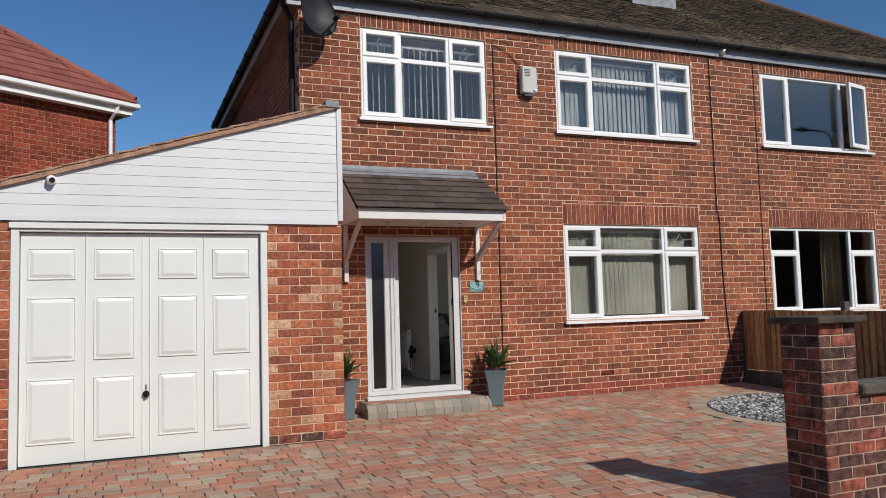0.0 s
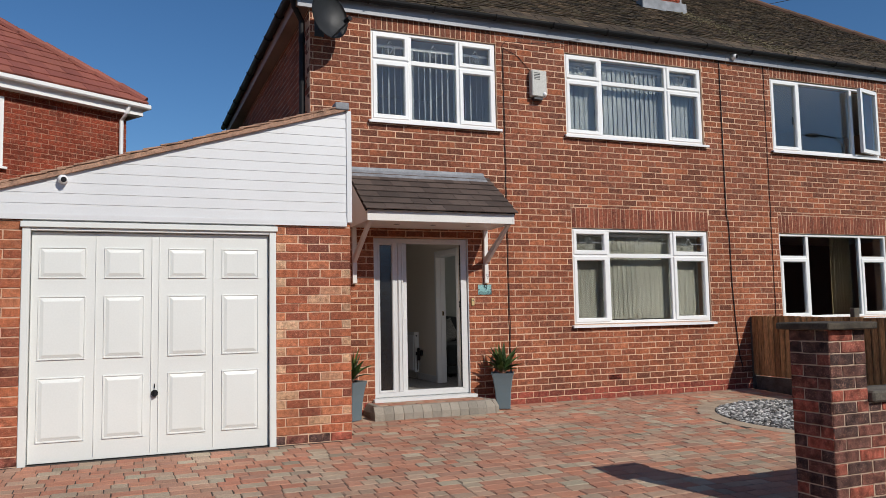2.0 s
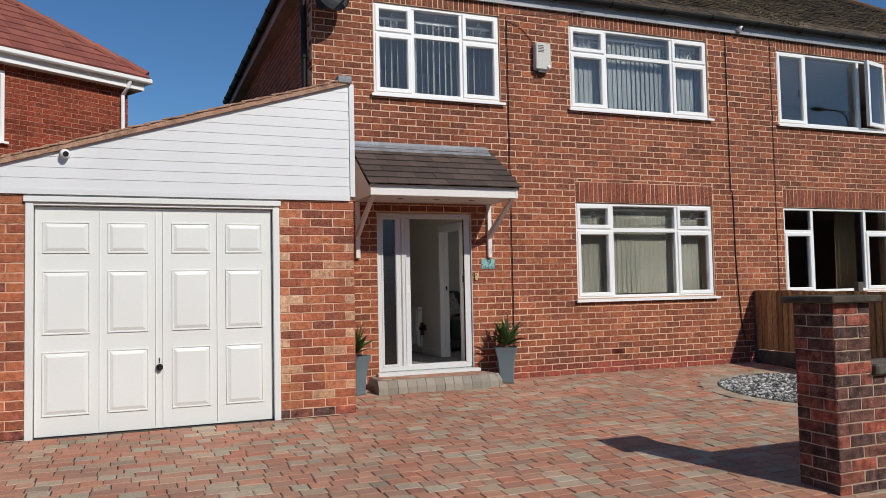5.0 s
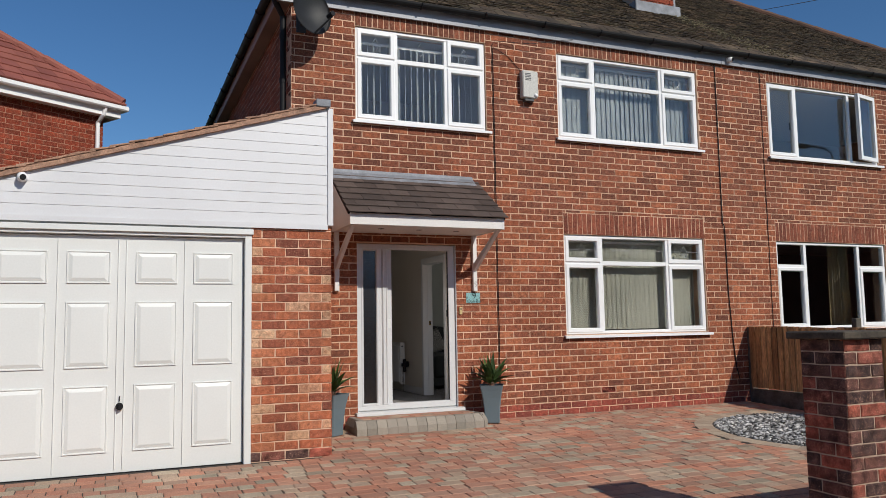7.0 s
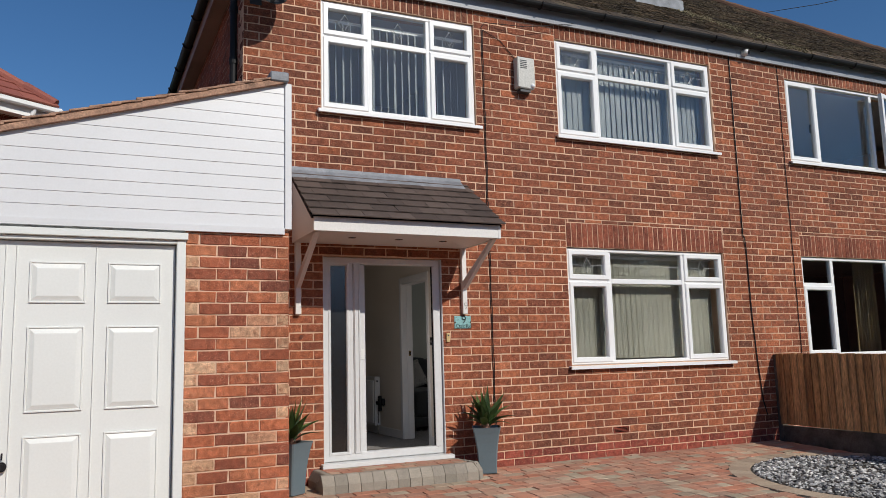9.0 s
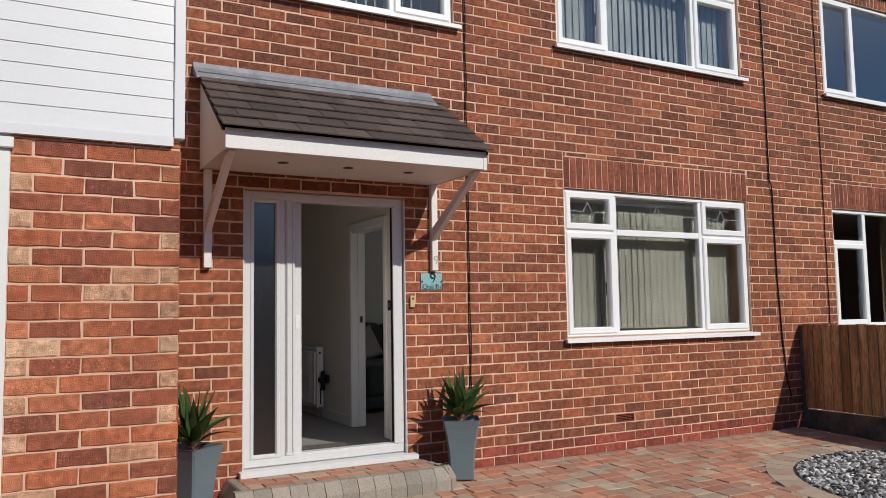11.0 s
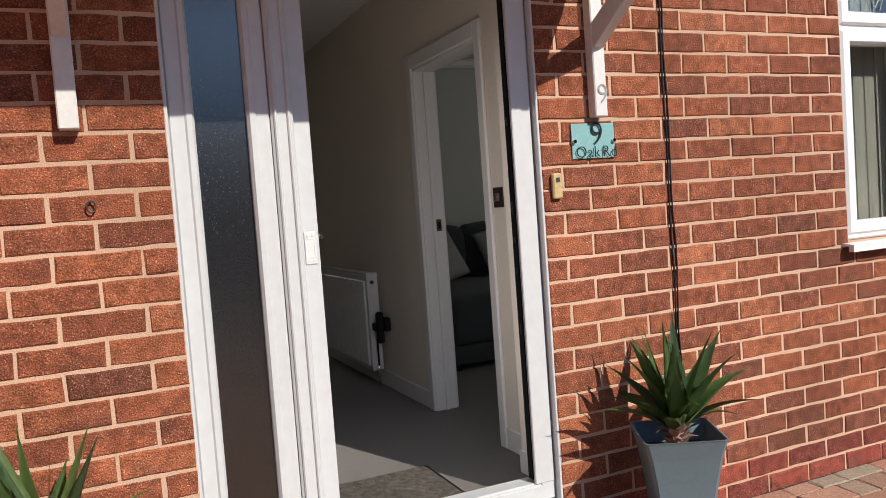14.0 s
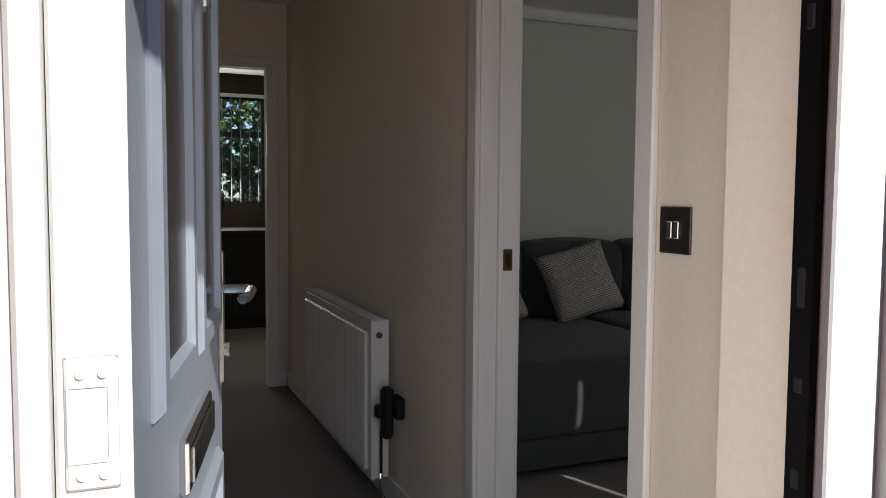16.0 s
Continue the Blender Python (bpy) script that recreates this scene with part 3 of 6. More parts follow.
structure("wall_hall_inner", boxes((2.33, 4.195, 9.722, 9.735, 2.225, 2.62), (2.33, 2.86, 9.722, 9.735, FLOOR, 2.62)), M_WALL, "plastered inner face round the front door", "wall")
structure("wall_hall_left", boxes((2.332, 2.40, 9.74, 16.7, FLOOR, 2.62)), M_WALL, "warm white painted wall at the far side of the hall", "wall")
bm = bmesh.new()
slab(bm, (Vector((0, 13.8, 0)), X, Z, -Y), (2.4, LOUNGE - 0.004, FLOOR, 2.62), [(3.36, 4.17, FLOOR, 2.22)], -0.1, 0.0)
structure("wall_hall_end", bm, M_WALL, "warm white end wall of the hall with the kitchen doorway", "wall")
structure("wall_kitchen", boxes((5.3, 5.36, 13.9, 16.7, FLOOR, 2.62)), M_WALL, "plain kitchen side wall", "wall")
for x in (5.1,):
    structure("wall_bedroom", boxes((x, x + 0.1, W + 0.28, BACK - 0.28, 2.72, EAVE)), M_WALL, "plain partition wall upstairs", "wall")
structure("wall_room_next", boxes((8.98, 15.38, 13.3, 13.4, FLOOR, 2.61), (8.972, 8.982, W + 0.28, 13.3, FLOOR, 2.61)), M_DIM, "walls of the neighbouring front room, darkened to look dim", "wall")
structure("wall_room_back", boxes((2.34, 8.74, 13.0, 13.1, 2.73, EAVE), (8.98, 15.38, 13.0, 13.1, 2.73, EAVE)), M_WALL, "plain back walls of the front rooms", "wall")

# ---- roof ----
PITCH = 0.757
RE = dict(x0=1.84, x1=15.77, y0=9.34, y1=17.11, z=5.305)
HALF = (RE["y1"] - RE["y0"]) / 2
RIDGE = RE["z"] + HALF * PITCH


def roof_body(x0, x1, y0, y1, z, pitch):
    b = bmesh.new()
    h = (y1 - y0) / 2
    base = [b.verts.new(p) for p in ((x0, y0, z), (x1, y0, z), (x1, y1, z), (x0, y1, z))]
    r0, r1 = b.verts.new((x0 + h, y0 + h, z + h * pitch)), b.verts.new((x1 - h, y0 + h, z + h * pitch))
    for f in ((base[0], base[1], r1, r0), (base[1], base[2], r1), (base[2], base[3], r0, r1), (base[3], base[0], r0), (base[3], base[2], base[1], base[0])):
        b.faces.new(f)
    return b


roof = structure("roof", roof_body(RE["x0"], RE["x1"], RE["y0"], RE["y1"], RE["z"], PITCH), M_ROSE[0], "hipped roof of weathered brown plain clay tiles", "roof")


def slope_frame(o, u, pitch):
    inward = Vector((-u.y, u.x, 0))
    v = (inward + Z * pitch).normalized()
    return (o, u, v, u.cross(v))


def hip_tiles(length, run, pitch, width=0.165, gauge=0.1):
    """Tiles on a slope that narrows by the run at both ends."""
    out = []
    slant = math.sqrt(1 + pitch * pitch)
    k = 0
    while k * gauge < run * slant:
        cut = k * gauge / slant
        u, u1 = cut - (width / 2 if k % 2 else 0.0), length - cut
        while u < u1:
            p, q = max(u, cut), min(u + width, u1)
            if q - p > 0.03:
                out.append((p, q, k * gauge - 0.05, k * gauge + gauge))
            u += width
        k += 1
    return out


fr = slope_frame(Vector((RE["x0"], RE["y0"], RE["z"])), X, PITCH)
tiles = hip_tiles(RE["x1"] - RE["x0"], HALF, PITCH)
near = [r for r in tiles if r[2] < 0.3 and 2.5 < r[0] < 11]
far = [r for r in tiles if not (r[2] < 0.3 and 2.5 < r[0] < 11)]
joined("tile_run", far, fr, M_ROSE[1], roof, depth=0.016, cham=0.003, jit=0.003, gap=0.002, lift=0.022, uneven=0.006, tilt=0.013)

# hip and ridge tiles
def caps(a, b, step, r, material, parent, name="ridge_tile"):
    a, b = Vector(a), Vector(b)
    k = int((b - a).length / step)
    for i in range(k):
        p, q = a.lerp(b, i / k), a.lerp(b, (i + 1) / k + 0.02 / k)
        m = bmesh.new()
        rod(m, p + Z * 0.0, q + Z * 0.012, r, 10)
        part(name, m, material, parent)


caps((RE["x1"] - 0.05, RE["y0"] + 0.05, RE["z"] + 0.05), (RE["x1"] - HALF, RE["y0"] + HALF, RIDGE + 0.03), 0.33, 0.075, M_RIDGE, roof)
caps((RE["x0"] + HALF, RE["y0"] + HALF, RIDGE + 0.03), (RE["x1"] - HALF, RE["y0"] + HALF, RIDGE + 0.03), 0.45, 0.09, M_RIDGE, roof)
caps((RE["x0"] + 0.05, RE["y0"] + 0.05, RE["z"] + 0.05), (RE["x0"] + HALF, RE["y0"] + HALF, RIDGE + 0.03), 0.4, 0.07, M_RIDGE, roof)

# moss below the chimney
bm = bmesh.new()
for i in range(620):
    s = rnd.random()
    d = 1.7 * (1 - s) ** 0.8
    x = 9.0 + 0.95 * (1 - d / 1.7) + rnd.gauss(0, 0.10 + 0.22 * rnd.random())
    y = RE["y0"] + d
    bmesh.ops.create_icosphere(bm, subdivisions=1, radius=rnd.uniform(0.006, 0.02), matrix=Matrix.Translation((x, y, RE["z"] + d * PITCH + 0.035)) @ Matrix.Diagonal((1.4, 1.2, 0.5, 1)))
tagged(part("moss", bm, M_MOSS, roof, "dry yellow green moss"), kind="stuff")

# eaves: fascia, soffit, gutter
FASCIA_Y = 9.40
structure("fascia_front", boxes((1.90, 15.72, FASCIA_Y, FASCIA_Y + 0.025, 5.112, 5.30)), M_FASCIA, "grey white front fascia board close to the wall", "fascia")
for x in (3.9, 6.9, 8.68, 9.75, 12.7):
    part("joint_cover", boxes((x - 0.012, x + 0.012, FASCIA_Y - 0.004, FASCIA_Y - 0.0005, 5.11, 5.238)), M_FASCIA, bpy.data.objects["fascia_front"])
structure("soffit_front", boxes((1.90, 15.72, FASCIA_Y + 0.026, W - 0.001, 5.135, 5.15)), M_FASCIA, "narrow grey white soffit under the eaves", "soffit")
structure("fascia_side", boxes((1.89, 1.915, FASCIA_Y + 0.03, 17.05, 5.13, 5.30)), M_FASCIA_BROWN, "brown stained side fascia board", "fascia")
structure("soffit_side", boxes((1.916, HOUSE_X0 - 0.001, FASCIA_Y + 0.05, 17.05, 5.135, 5.15)), M_FASCIA_BROWN, "brown stained soffit at the side", "soffit")


def gutter(a, b, out, label):
    a, b, out = Vector(a), Vector(b), Vector(out)
    m = bmesh.new()
    prof = [(0.0, 0.0)] + [(0.055 - 0.055 * math.cos(w), -0.058 * math.sin(w)) for w in (math.pi * k / 8 for k in range(1, 8))] + [(0.11, 0.0), (0.104, 0.0)]
    prof += [(0.055 + 0.049 * math.cos(w), -0.047 * math.sin(w)) for w in (math.pi * k / 8 for k in range(1, 8))] + [(0.006, 0.0)]
    ra = [m.verts.new(a + out * p + Z * q) for p, q in prof]
    rb = [m.verts.new(b + out * p + Z * q) for p, q in prof]
    k = len(prof)
    for i in range(k):
        m.faces.new((ra[i], rb[i], rb[(i + 1) % k], ra[(i + 1) % k]))
    m.faces.new(ra), m.faces.new(rb[::-1])
    bmesh.ops.recalc_face_normals(m, faces=m.faces[:])
    t = part("gutter", m, M_BLACK, roof, label)
    n = int((b - a).length / 0.9)
    d = (b - a).normalized()
    for i in range(n + 1):
        p = a + d * (0.1 + i * 0.9)
        if (p - a).length > (b - a).length:
            break
        m = bmesh.new()
        tube(m, [p + out * (0.055 - 0.064 * math.cos(w)) - Z * 0.061 * math.sin(w) for w in (math.pi * q / 8 for q in range(0, 9))], 0.010, 6)
        part("bracket", m, M_BLACK, t)


gutter((1.80, 9.374, 5.292), (15.7, 9.374, 5.292), (0, -1, 0), "black half-round plastic gutter along the front eaves")
gutter((1.888, 9.28, 5.318), (1.888, 17.05, 5.318), (-1, 0, 0), "black half-round plastic gutter along the side eaves")

# chimney on the front slope
ch = thing("chimney", (8.7, 11.3, 6.6), "red brick chimney stack with a lead flashed base", "chimney")
CX0, CX1, CY0, CY1 = 8.28, 9.12, 10.95, 11.75
part("stack", boxes((CX0 + 0.012, CX1 - 0.012, CY0 + 0.012, CY1, 6.4, 8.9)), M_MORTAR, ch)
joined("brick_run", courses(CX0, CX1, 6.5, 8.9), (Vector((0, CY0, 0)) - Vector(ch.location), X, Z, -Y), M_BRICK_NEXT[1], ch)
part("flashing", boxes((CX0 - 0.05, CX1 + 0.06, CY0 - 0.10, CY0 + 0.1, 6.38, 6.66), (CX1 - 0.02, CX1 + 0.04, CY0, CY1, 6.5, 7.35), bevel=0.01), M_LEAD, ch, "grey lead flashing")

# ---- garage ----
GX0, GX1 = -1.55, 2.18


def verge(x):
    return 2.79 + 0.302 * x


bm = bmesh.new()
slab(bm, (Vector((0, G, 0)), X, Z, -Y), (GX0, GX1 - 0.006, -0.3, 2.235), [(-0.93, 1.385, -0.4, 2.21)], -0.22, -0.006)
wall_garage = structure("wall_garage", bm, M_MORTAR_GREY, "orange red brick piers either side of the garage door", "wall")
bm = bmesh.new()
slab(bm, (O, Y, Z, X), (G + 0.222, W - 0.001, -0.3, 2.6), [], GX1 - 0.22, GX1 - 0.006)
slab(bm, (O, Y, Z, X), (G + 0.222, 14.0, -0.3, 2.3), [], GX0, GX0 + 0.1)
wall_garage_side = structure("wall_garage_side", bm, M_MORTAR_GREY, "orange red brick garage side walls", "wall")
structure("wall_garage_back", boxes((GX0, HOUSE_X0 - 0.001, 14.0, 14.2, -0.3, 2.4)), M_MORTAR_GREY, "plain rear wall of the garage", "wall")
structure("floor_garage", boxes((GX0 + 0.1, GX1 - 0.22, G + 0.2, 14.0, -0.3, -0.06)), M_CONCRETE, "concrete garage floor", "floor")

bm = bmesh.new()
prism(bm, [(GX0 - 0.15, verge(GX0 - 0.15) + 0.015), (HOUSE_X0 - 0.005, verge(HOUSE_X0) + 0.015), (HOUSE_X0 - 0.005, verge(HOUSE_X0) + 0.055), (GX0 - 0.15, verge(GX0 - 0.15) + 0.055)], G + 0.02, 14.3)
roof_garage = structure("roof_garage", bm, M_VERGE, "lean-to garage roof of weathered brown tiles", "roof")
bm = bmesh.new()
prism(bm, [(GX0 - 0.15, verge(GX0 - 0.15)), (GX1 - 0.06, verge(GX1 - 0.06)), (GX1 - 0.06, verge(GX1 - 0.06) + 0.045), (GX0 - 0.15, verge(GX0 - 0.15) + 0.045)], G - 0.06, G + 0.018)
part("verge_board", bm, M_VERGE, roof_garage, "mortar bedded verge in faded orange brown")
ang = math.atan(0.302)
x = GX0 - 0.15
while x < GX1 - 0.22:
    L = rnd.uniform(0.13, 0.17)
    m = bmesh.new()
    box(m, -0.11, 0.11, -0.085, 0.09, 0, 0.016, bevel=0.003)
    bmesh.ops.transform(m, matrix=Matrix.Translation((x + 0.08, G + 0.02 + rnd.uniform(-0.012, 0.006), verge(x + 0.08) + 0.052)) @ Matrix.Rotation(-ang + 0.07 + rnd.uniform(-0.03, 0.03), 4, "Y"), verts=m.verts)
    part("verge_tile", m, M_VERGE, roof_garage)
    x += L
part("lead_cap", boxes((GX1 - 0.17, GX1 - 0.02, G - 0.075, G + 0.08, verge(GX1) - 0.01, verge(GX1) + 0.07), bevel=0.008), M_LEAD, roof_garage, "folded grey lead cap")

# cladding boards of the gable
clad = structure("cladding", boxes((GX0, GX1 - 0.02, G + 0.02, G + 0.03, 2.236, 2.3)), M_CLAD, "white plastic shiplap cladding in the garage gable", "cladding")
BH = 0.1012
z = 2.235
while z < verge(GX1):
    xa = max(GX0, (z + 0.0 - 2.79) / 0.302)
    xb = max(GX0, (z + BH - 2.79) / 0.302)
    out = [(xa + 0.0, z), (GX1 - 0.045, z), (GX1 - 0.045, min(z + BH, verge(GX1 - 0.045)))]
    if z + BH < verge(GX1 - 0.045):
        out.append((min(xb, GX1 - 0.05), z + BH))
    if xa == GX0 and verge(GX0) < z + BH and xb > GX0:
        out.append((GX0, min(z + BH, verge(GX0))))
    elif xa == GX0 and xb == GX0 and z + BH <= verge(GX0):
        pass
    m = bmesh.new()
    a = [m.verts.new((p[0], G - 0.022 + 0.0042 * ((p[1] - z) / BH), p[1])) for p in out]
    b = [m.verts.new((p[0], G + 0.02, p[1])) for p in out]
    k = len(out)
    m.faces.new(a), m.faces.new(b[::-1])
    for i in range(k):
        m.faces.new((a[i], b[i], b[(i + 1) % k], a[(i + 1) % k]))
    bmesh.ops.recalc_face_normals(m, faces=m.faces[:])
    part("board", m, M_CLAD, clad)
    z += BH
part("corner_trim", boxes((GX1 - 0.044, GX1 + 0.012, G - 0.034, G + 0.03, 2.225, verge(GX1) - 0.01), bevel=0.004), M_CLAD, clad)
part("base_trim", boxes((GX0, GX1 - 0.045, G - 0.03, G + 0.018, 2.184, 2.234)), M_CLAD, clad)
structure("wall_gable", boxes((GX0, GX1 - 0.02, G + 0.035, G + 0.1, 2.24, 2.3), (GX1 - 0.1, GX1 - 0.014, G + 0.035, W - 0.001, 2.61, 3.40)), M_CLAD, "white backing of the garage gable", "wall")
bm = bmesh.new()
prism(bm, [(GX0, 2.24), (GX1 - 0.1, 2.24), (GX1 - 0.1, verge(GX1 - 0.1)), (GX0, verge(GX0))], G + 0.031, G + 0.08)
part("backing", bm, M_CLAD, clad)


# garage door
gd = thing("garage_door", (0.22, G + 0.06, -0.06), "white steel up-and-over garage door with raised panels", "garage door")
GDX0, GDX1, GDZ0, GDZ1 = -0.855, 1.315, -0.055, 2.075
part("frame", boxes((-0.93, -0.862, G - 0.012, G + 0.09, -0.07, 2.111), (1.322, 1.387, G - 0.012, G + 0.09, -0.07, 2.111), (-0.862, 1.322, G - 0.008, G + 0.09, 2.082, 2.111), bevel=0.004), M_GARAGE, gd)
part("stop", boxes((-0.872, -0.84, G + 0.0765, G + 0.088, -0.06, 2.10), (1.30, 1.332, G + 0.0765, G + 0.088, -0.06, 2.10), (-0.84, 1.30, G + 0.0765, G + 0.088, 2.06, 2.10)), M_GARAGE, gd)
part("head_trim", boxes((-0.945, 1.40, G - 0.035, G + 0.02, 2.112, 2.165), bevel=0.004), M_GARAGE, gd)
part("head_backing", boxes((-0.94, 1.39, G + 0.021, G + 0.035, 2.113, 2.234)), M_GARAGE, gd)
part("sheet", boxes((GDX0, GDX1, G + 0.045, G + 0.075, GDZ0, GDZ1), bevel=0.003), M_GARAGE, gd)
part("bottom_seal", boxes((GDX0, GDX1, G + 0.04, G + 0.07, -0.068, GDZ0 - 0.001)), M_BLACK, gd, "black rubber seal")
for x in (-0.305, 0.195, 0.262, 0.772):
    part("rib", boxes((x - 0.004, x + 0.004, G + 0.036, G + 0.046, GDZ0 + 0.03, GDZ1 - 0.03), bevel=0.002), M_GARAGE, gd)
for a, b in ((-0.793, -0.389), (-0.234, 0.128), (0.343, 0.707), (0.853, 1.218)):
    for z0, z1 in ((0.128, 0.720), (0.880, 1.472), (1.638, 1.933)):
        m = bmesh.new()
        rings = []
        for ins, yy in ((0.0, 0.046), (0.002, 0.033), (0.010, 0.033), (0.014, 0.041), (0.048, 0.0285), (0.054, 0.028)):
            rings.append([m.verts.new(p) for p in ((a + ins, G + yy, z0 + ins), (b - ins, G + yy, z0 + ins), (b - ins, G + yy, z1 - ins), (a + ins, G + yy, z1 - ins))])
        for r0, r1 in zip(rings, rings[1:]):
            for i in range(4):
                m.faces.new((r0[i], r0[(i + 1) % 4], r1[(i + 1) % 4], r1[i]))
        m.faces.new(rings[-1])
        bmesh.ops.recalc_face_normals(m, faces=m.faces[:])
        part("panel", m, M_GARAGE, gd)
m = bmesh.new()
rod(m, (0.228, G + 0.045, 0.53), (0.228, G + 0.01, 0.53), 0.032, 20)
box(m, 0.218, 0.238, G - 0.012, G + 0.012, 0.505, 0.555, bevel=0.004)
lk = part("handle", m, M_BLACK, gd, "black lock handle")
part("keyhole_tab", boxes((0.224, 0.232, G + 0.03, G + 0.046, 0.575, 0.62)), M_BLACK, lk)


# ---- windows ----
def bars(rows, y0, y1, bevel=0.006):
    m = bmesh.new()
    for x0, x1, z0, z1 in rows:
        box(m, x0, x1, y0, y1, z0, z1, bevel=bevel)
    return m


def ring(m, x0, x1, z0, z1, w, y0, y1, bevel=0.008):
    """A mitred frame, sloped on its inner side."""
    outer = ((x0, z0), (x1, z0), (x1, z1), (x0, z1))
    inner = ((x0 + w, z0 + w), (x1 - w, z0 + w), (x1 - w, z1 - w), (x0 + w, z1 - w))
    mid = ((x0 + bevel, z0 + bevel), (x1 - bevel, z0 + bevel), (x1 - bevel, z1 - bevel), (x0 + bevel, z1 - bevel))
    mid2 = ((x0 + w - bevel, z0 + w - bevel), (x1 - w + bevel, z0 + w - bevel), (x1 - w + bevel, z1 - w + bevel), (x0 + w - bevel, z1 - w + bevel))
    loops = [[m.verts.new((p[0], y, p[1])) for p in pts] for pts, y in ((outer, y1), (outer, y0 + bevel), (mid, y0), (mid2, y0), (inner, y0 + bevel * 1.5), (inner, y1))]
    fs = []
    for a, b in zip(loops, loops[1:] + loops[:1]):
        for i in range(4):
            fs.append(m.faces.new((a[i], a[(i + 1) % 4], b[(i + 1) % 4], b[i])))
    bmesh.ops.recalc_face_normals(m, faces=fs)


def pane(x0, x1, z0, z1, y, parent, material=None, name="pane"):
    m = bmesh.new()
    box(m, x0, x1, y, y + 0.004, z0, z1)
    ob = part(name, m, material or M_GLASS, parent, "clear glass")
    ob.visible_shadow = False
    return ob


def leaded(x0, x1, z0, z1, y, parent):
    """A lead diamond with a bar at either side."""
    m = bmesh.new()
    cx, cz = (x0 + x1) / 2, (z0 + z1) / 2
    a, b = 0.055, 0.085
    loop = [(cx - a, cz), (cx, cz + b), (cx + a, cz), (cx, cz - b), (cx - a, cz)]
    for p, q in zip(loop, loop[1:]):
        tube(m, [(p[0], y, p[1]), (q[0], y, q[1])], 0.0035, 5)
    for p, q in (((x0, cz), (cx - a, cz)), ((cx + a, cz), (x1, cz))):
        tube(m, [(p[0], y, p[1]), (q[0], y, q[1])], 0.003, 5)
    for s in (-1, 1):
        tube(m, [(cx + s * a * f, y, cz - b * g) for f, g in ((1.9, 0.0), (1.45, 0.12), (1.0, 0.55), (0.62, 1.1))], 0.0025, 5)
    part("lead_motif", m, M_LEADCAME, parent, "grey leaded diamond")


def window(name, x0, x1, z0, z1, m1, m2, ztr, lead=True, top_open=(True, False, True), low_open=(True, False, True), y=W + 0.028, label="", skip=(), tops=True, centre_full=False):
    t = thing(name, ((x0 + x1) / 2, y, z0), label or "white plastic casement window with leaded top lights", "window", "", "structure")
    f = 0.045
    m = bmesh.new()
    ring(m, x0 + 0.004, x1 - 0.004, z0 + 0.002, z1 - 0.004, f, y, y + 0.07)
    part("window_frame", m, M_UPVC, t)
    for x in (m1, m2):
        part("mullion", boxes((x - 0.03, x + 0.03, y + 0.004, y + 0.066, z0 + f - 0.004, z1 - f + 0.001), bevel=0.005), M_UPVC, t)
    cols = [(x0 + f, m1 - 0.03), (m1 + 0.03, m2 - 0.03), (m2 + 0.03, x1 - f)]
    for i, (a, b) in enumerate(cols):
        if tops and not (centre_full and i == 1):
            part("transom", boxes((a - 0.002, b + 0.002, y + 0.006, y + 0.064, ztr - 0.03, ztr + 0.03), bevel=0.005), M_UPVC, t)
            levels = ((ztr + 0.03, z1 - f, top_open[i]), (z0 + f, ztr - 0.03, low_open[i]))
        else:
            levels = ((z0 + f, z1 - f, low_open[i]),)
        for j, (c, d, sash) in enumerate(levels):
            if (i, j) in skip:
                continue
            e = 0.0
            if sash:
                m = bmesh.new()
                ring(m, a - 0.018, b + 0.018, c - 0.018, d + 0.018, 0.062, y - 0.012, y + 0.05, 0.01)
                part("sash", m, M_UPVC, t)
                e = 0.04
            pane(a + e, b - e, c + e, d - e, y + 0.03, t)
            if sash and j == len(levels) - 1:
                hx = b - 0.02 if i == 0 else a + 0.02
                hm = boxes((hx - 0.012, hx + 0.012, y + 0.052, y + 0.062, (c + d) / 2 - 0.035, (c + d) / 2 + 0.035), (hx - 0.009, hx + 0.009, y + 0.075, y + 0.092, (c + d) / 2 - 0.11, (c + d) / 2 + 0.012), (hx - 0.007, hx + 0.007, y + 0.062, y + 0.076, (c + d) / 2 - 0.008, (c + d) / 2 + 0.008), bevel=0.002)
                part("handle", hm, M_BRONZE, t)
            if lead and tops and j == 0 and len(levels) == 2:
                leaded(a + e, b - e, c + e, d - e, y + 0.027, t)
    m = bmesh.new()
    prism(m, [(y + 0.07, z0 + 0.0), (y - 0.085, z0 - 0.012), (y - 0.085, z0 - 0.045), (y - 0.06, z0 - 0.045), (y - 0.06, z0 - 0.02), (y + 0.07, z0 - 0.02)], x0 - 0.045, x1 + 0.05, axis="x")
    part("window_sill", m, M_UPVC, t)
    return t


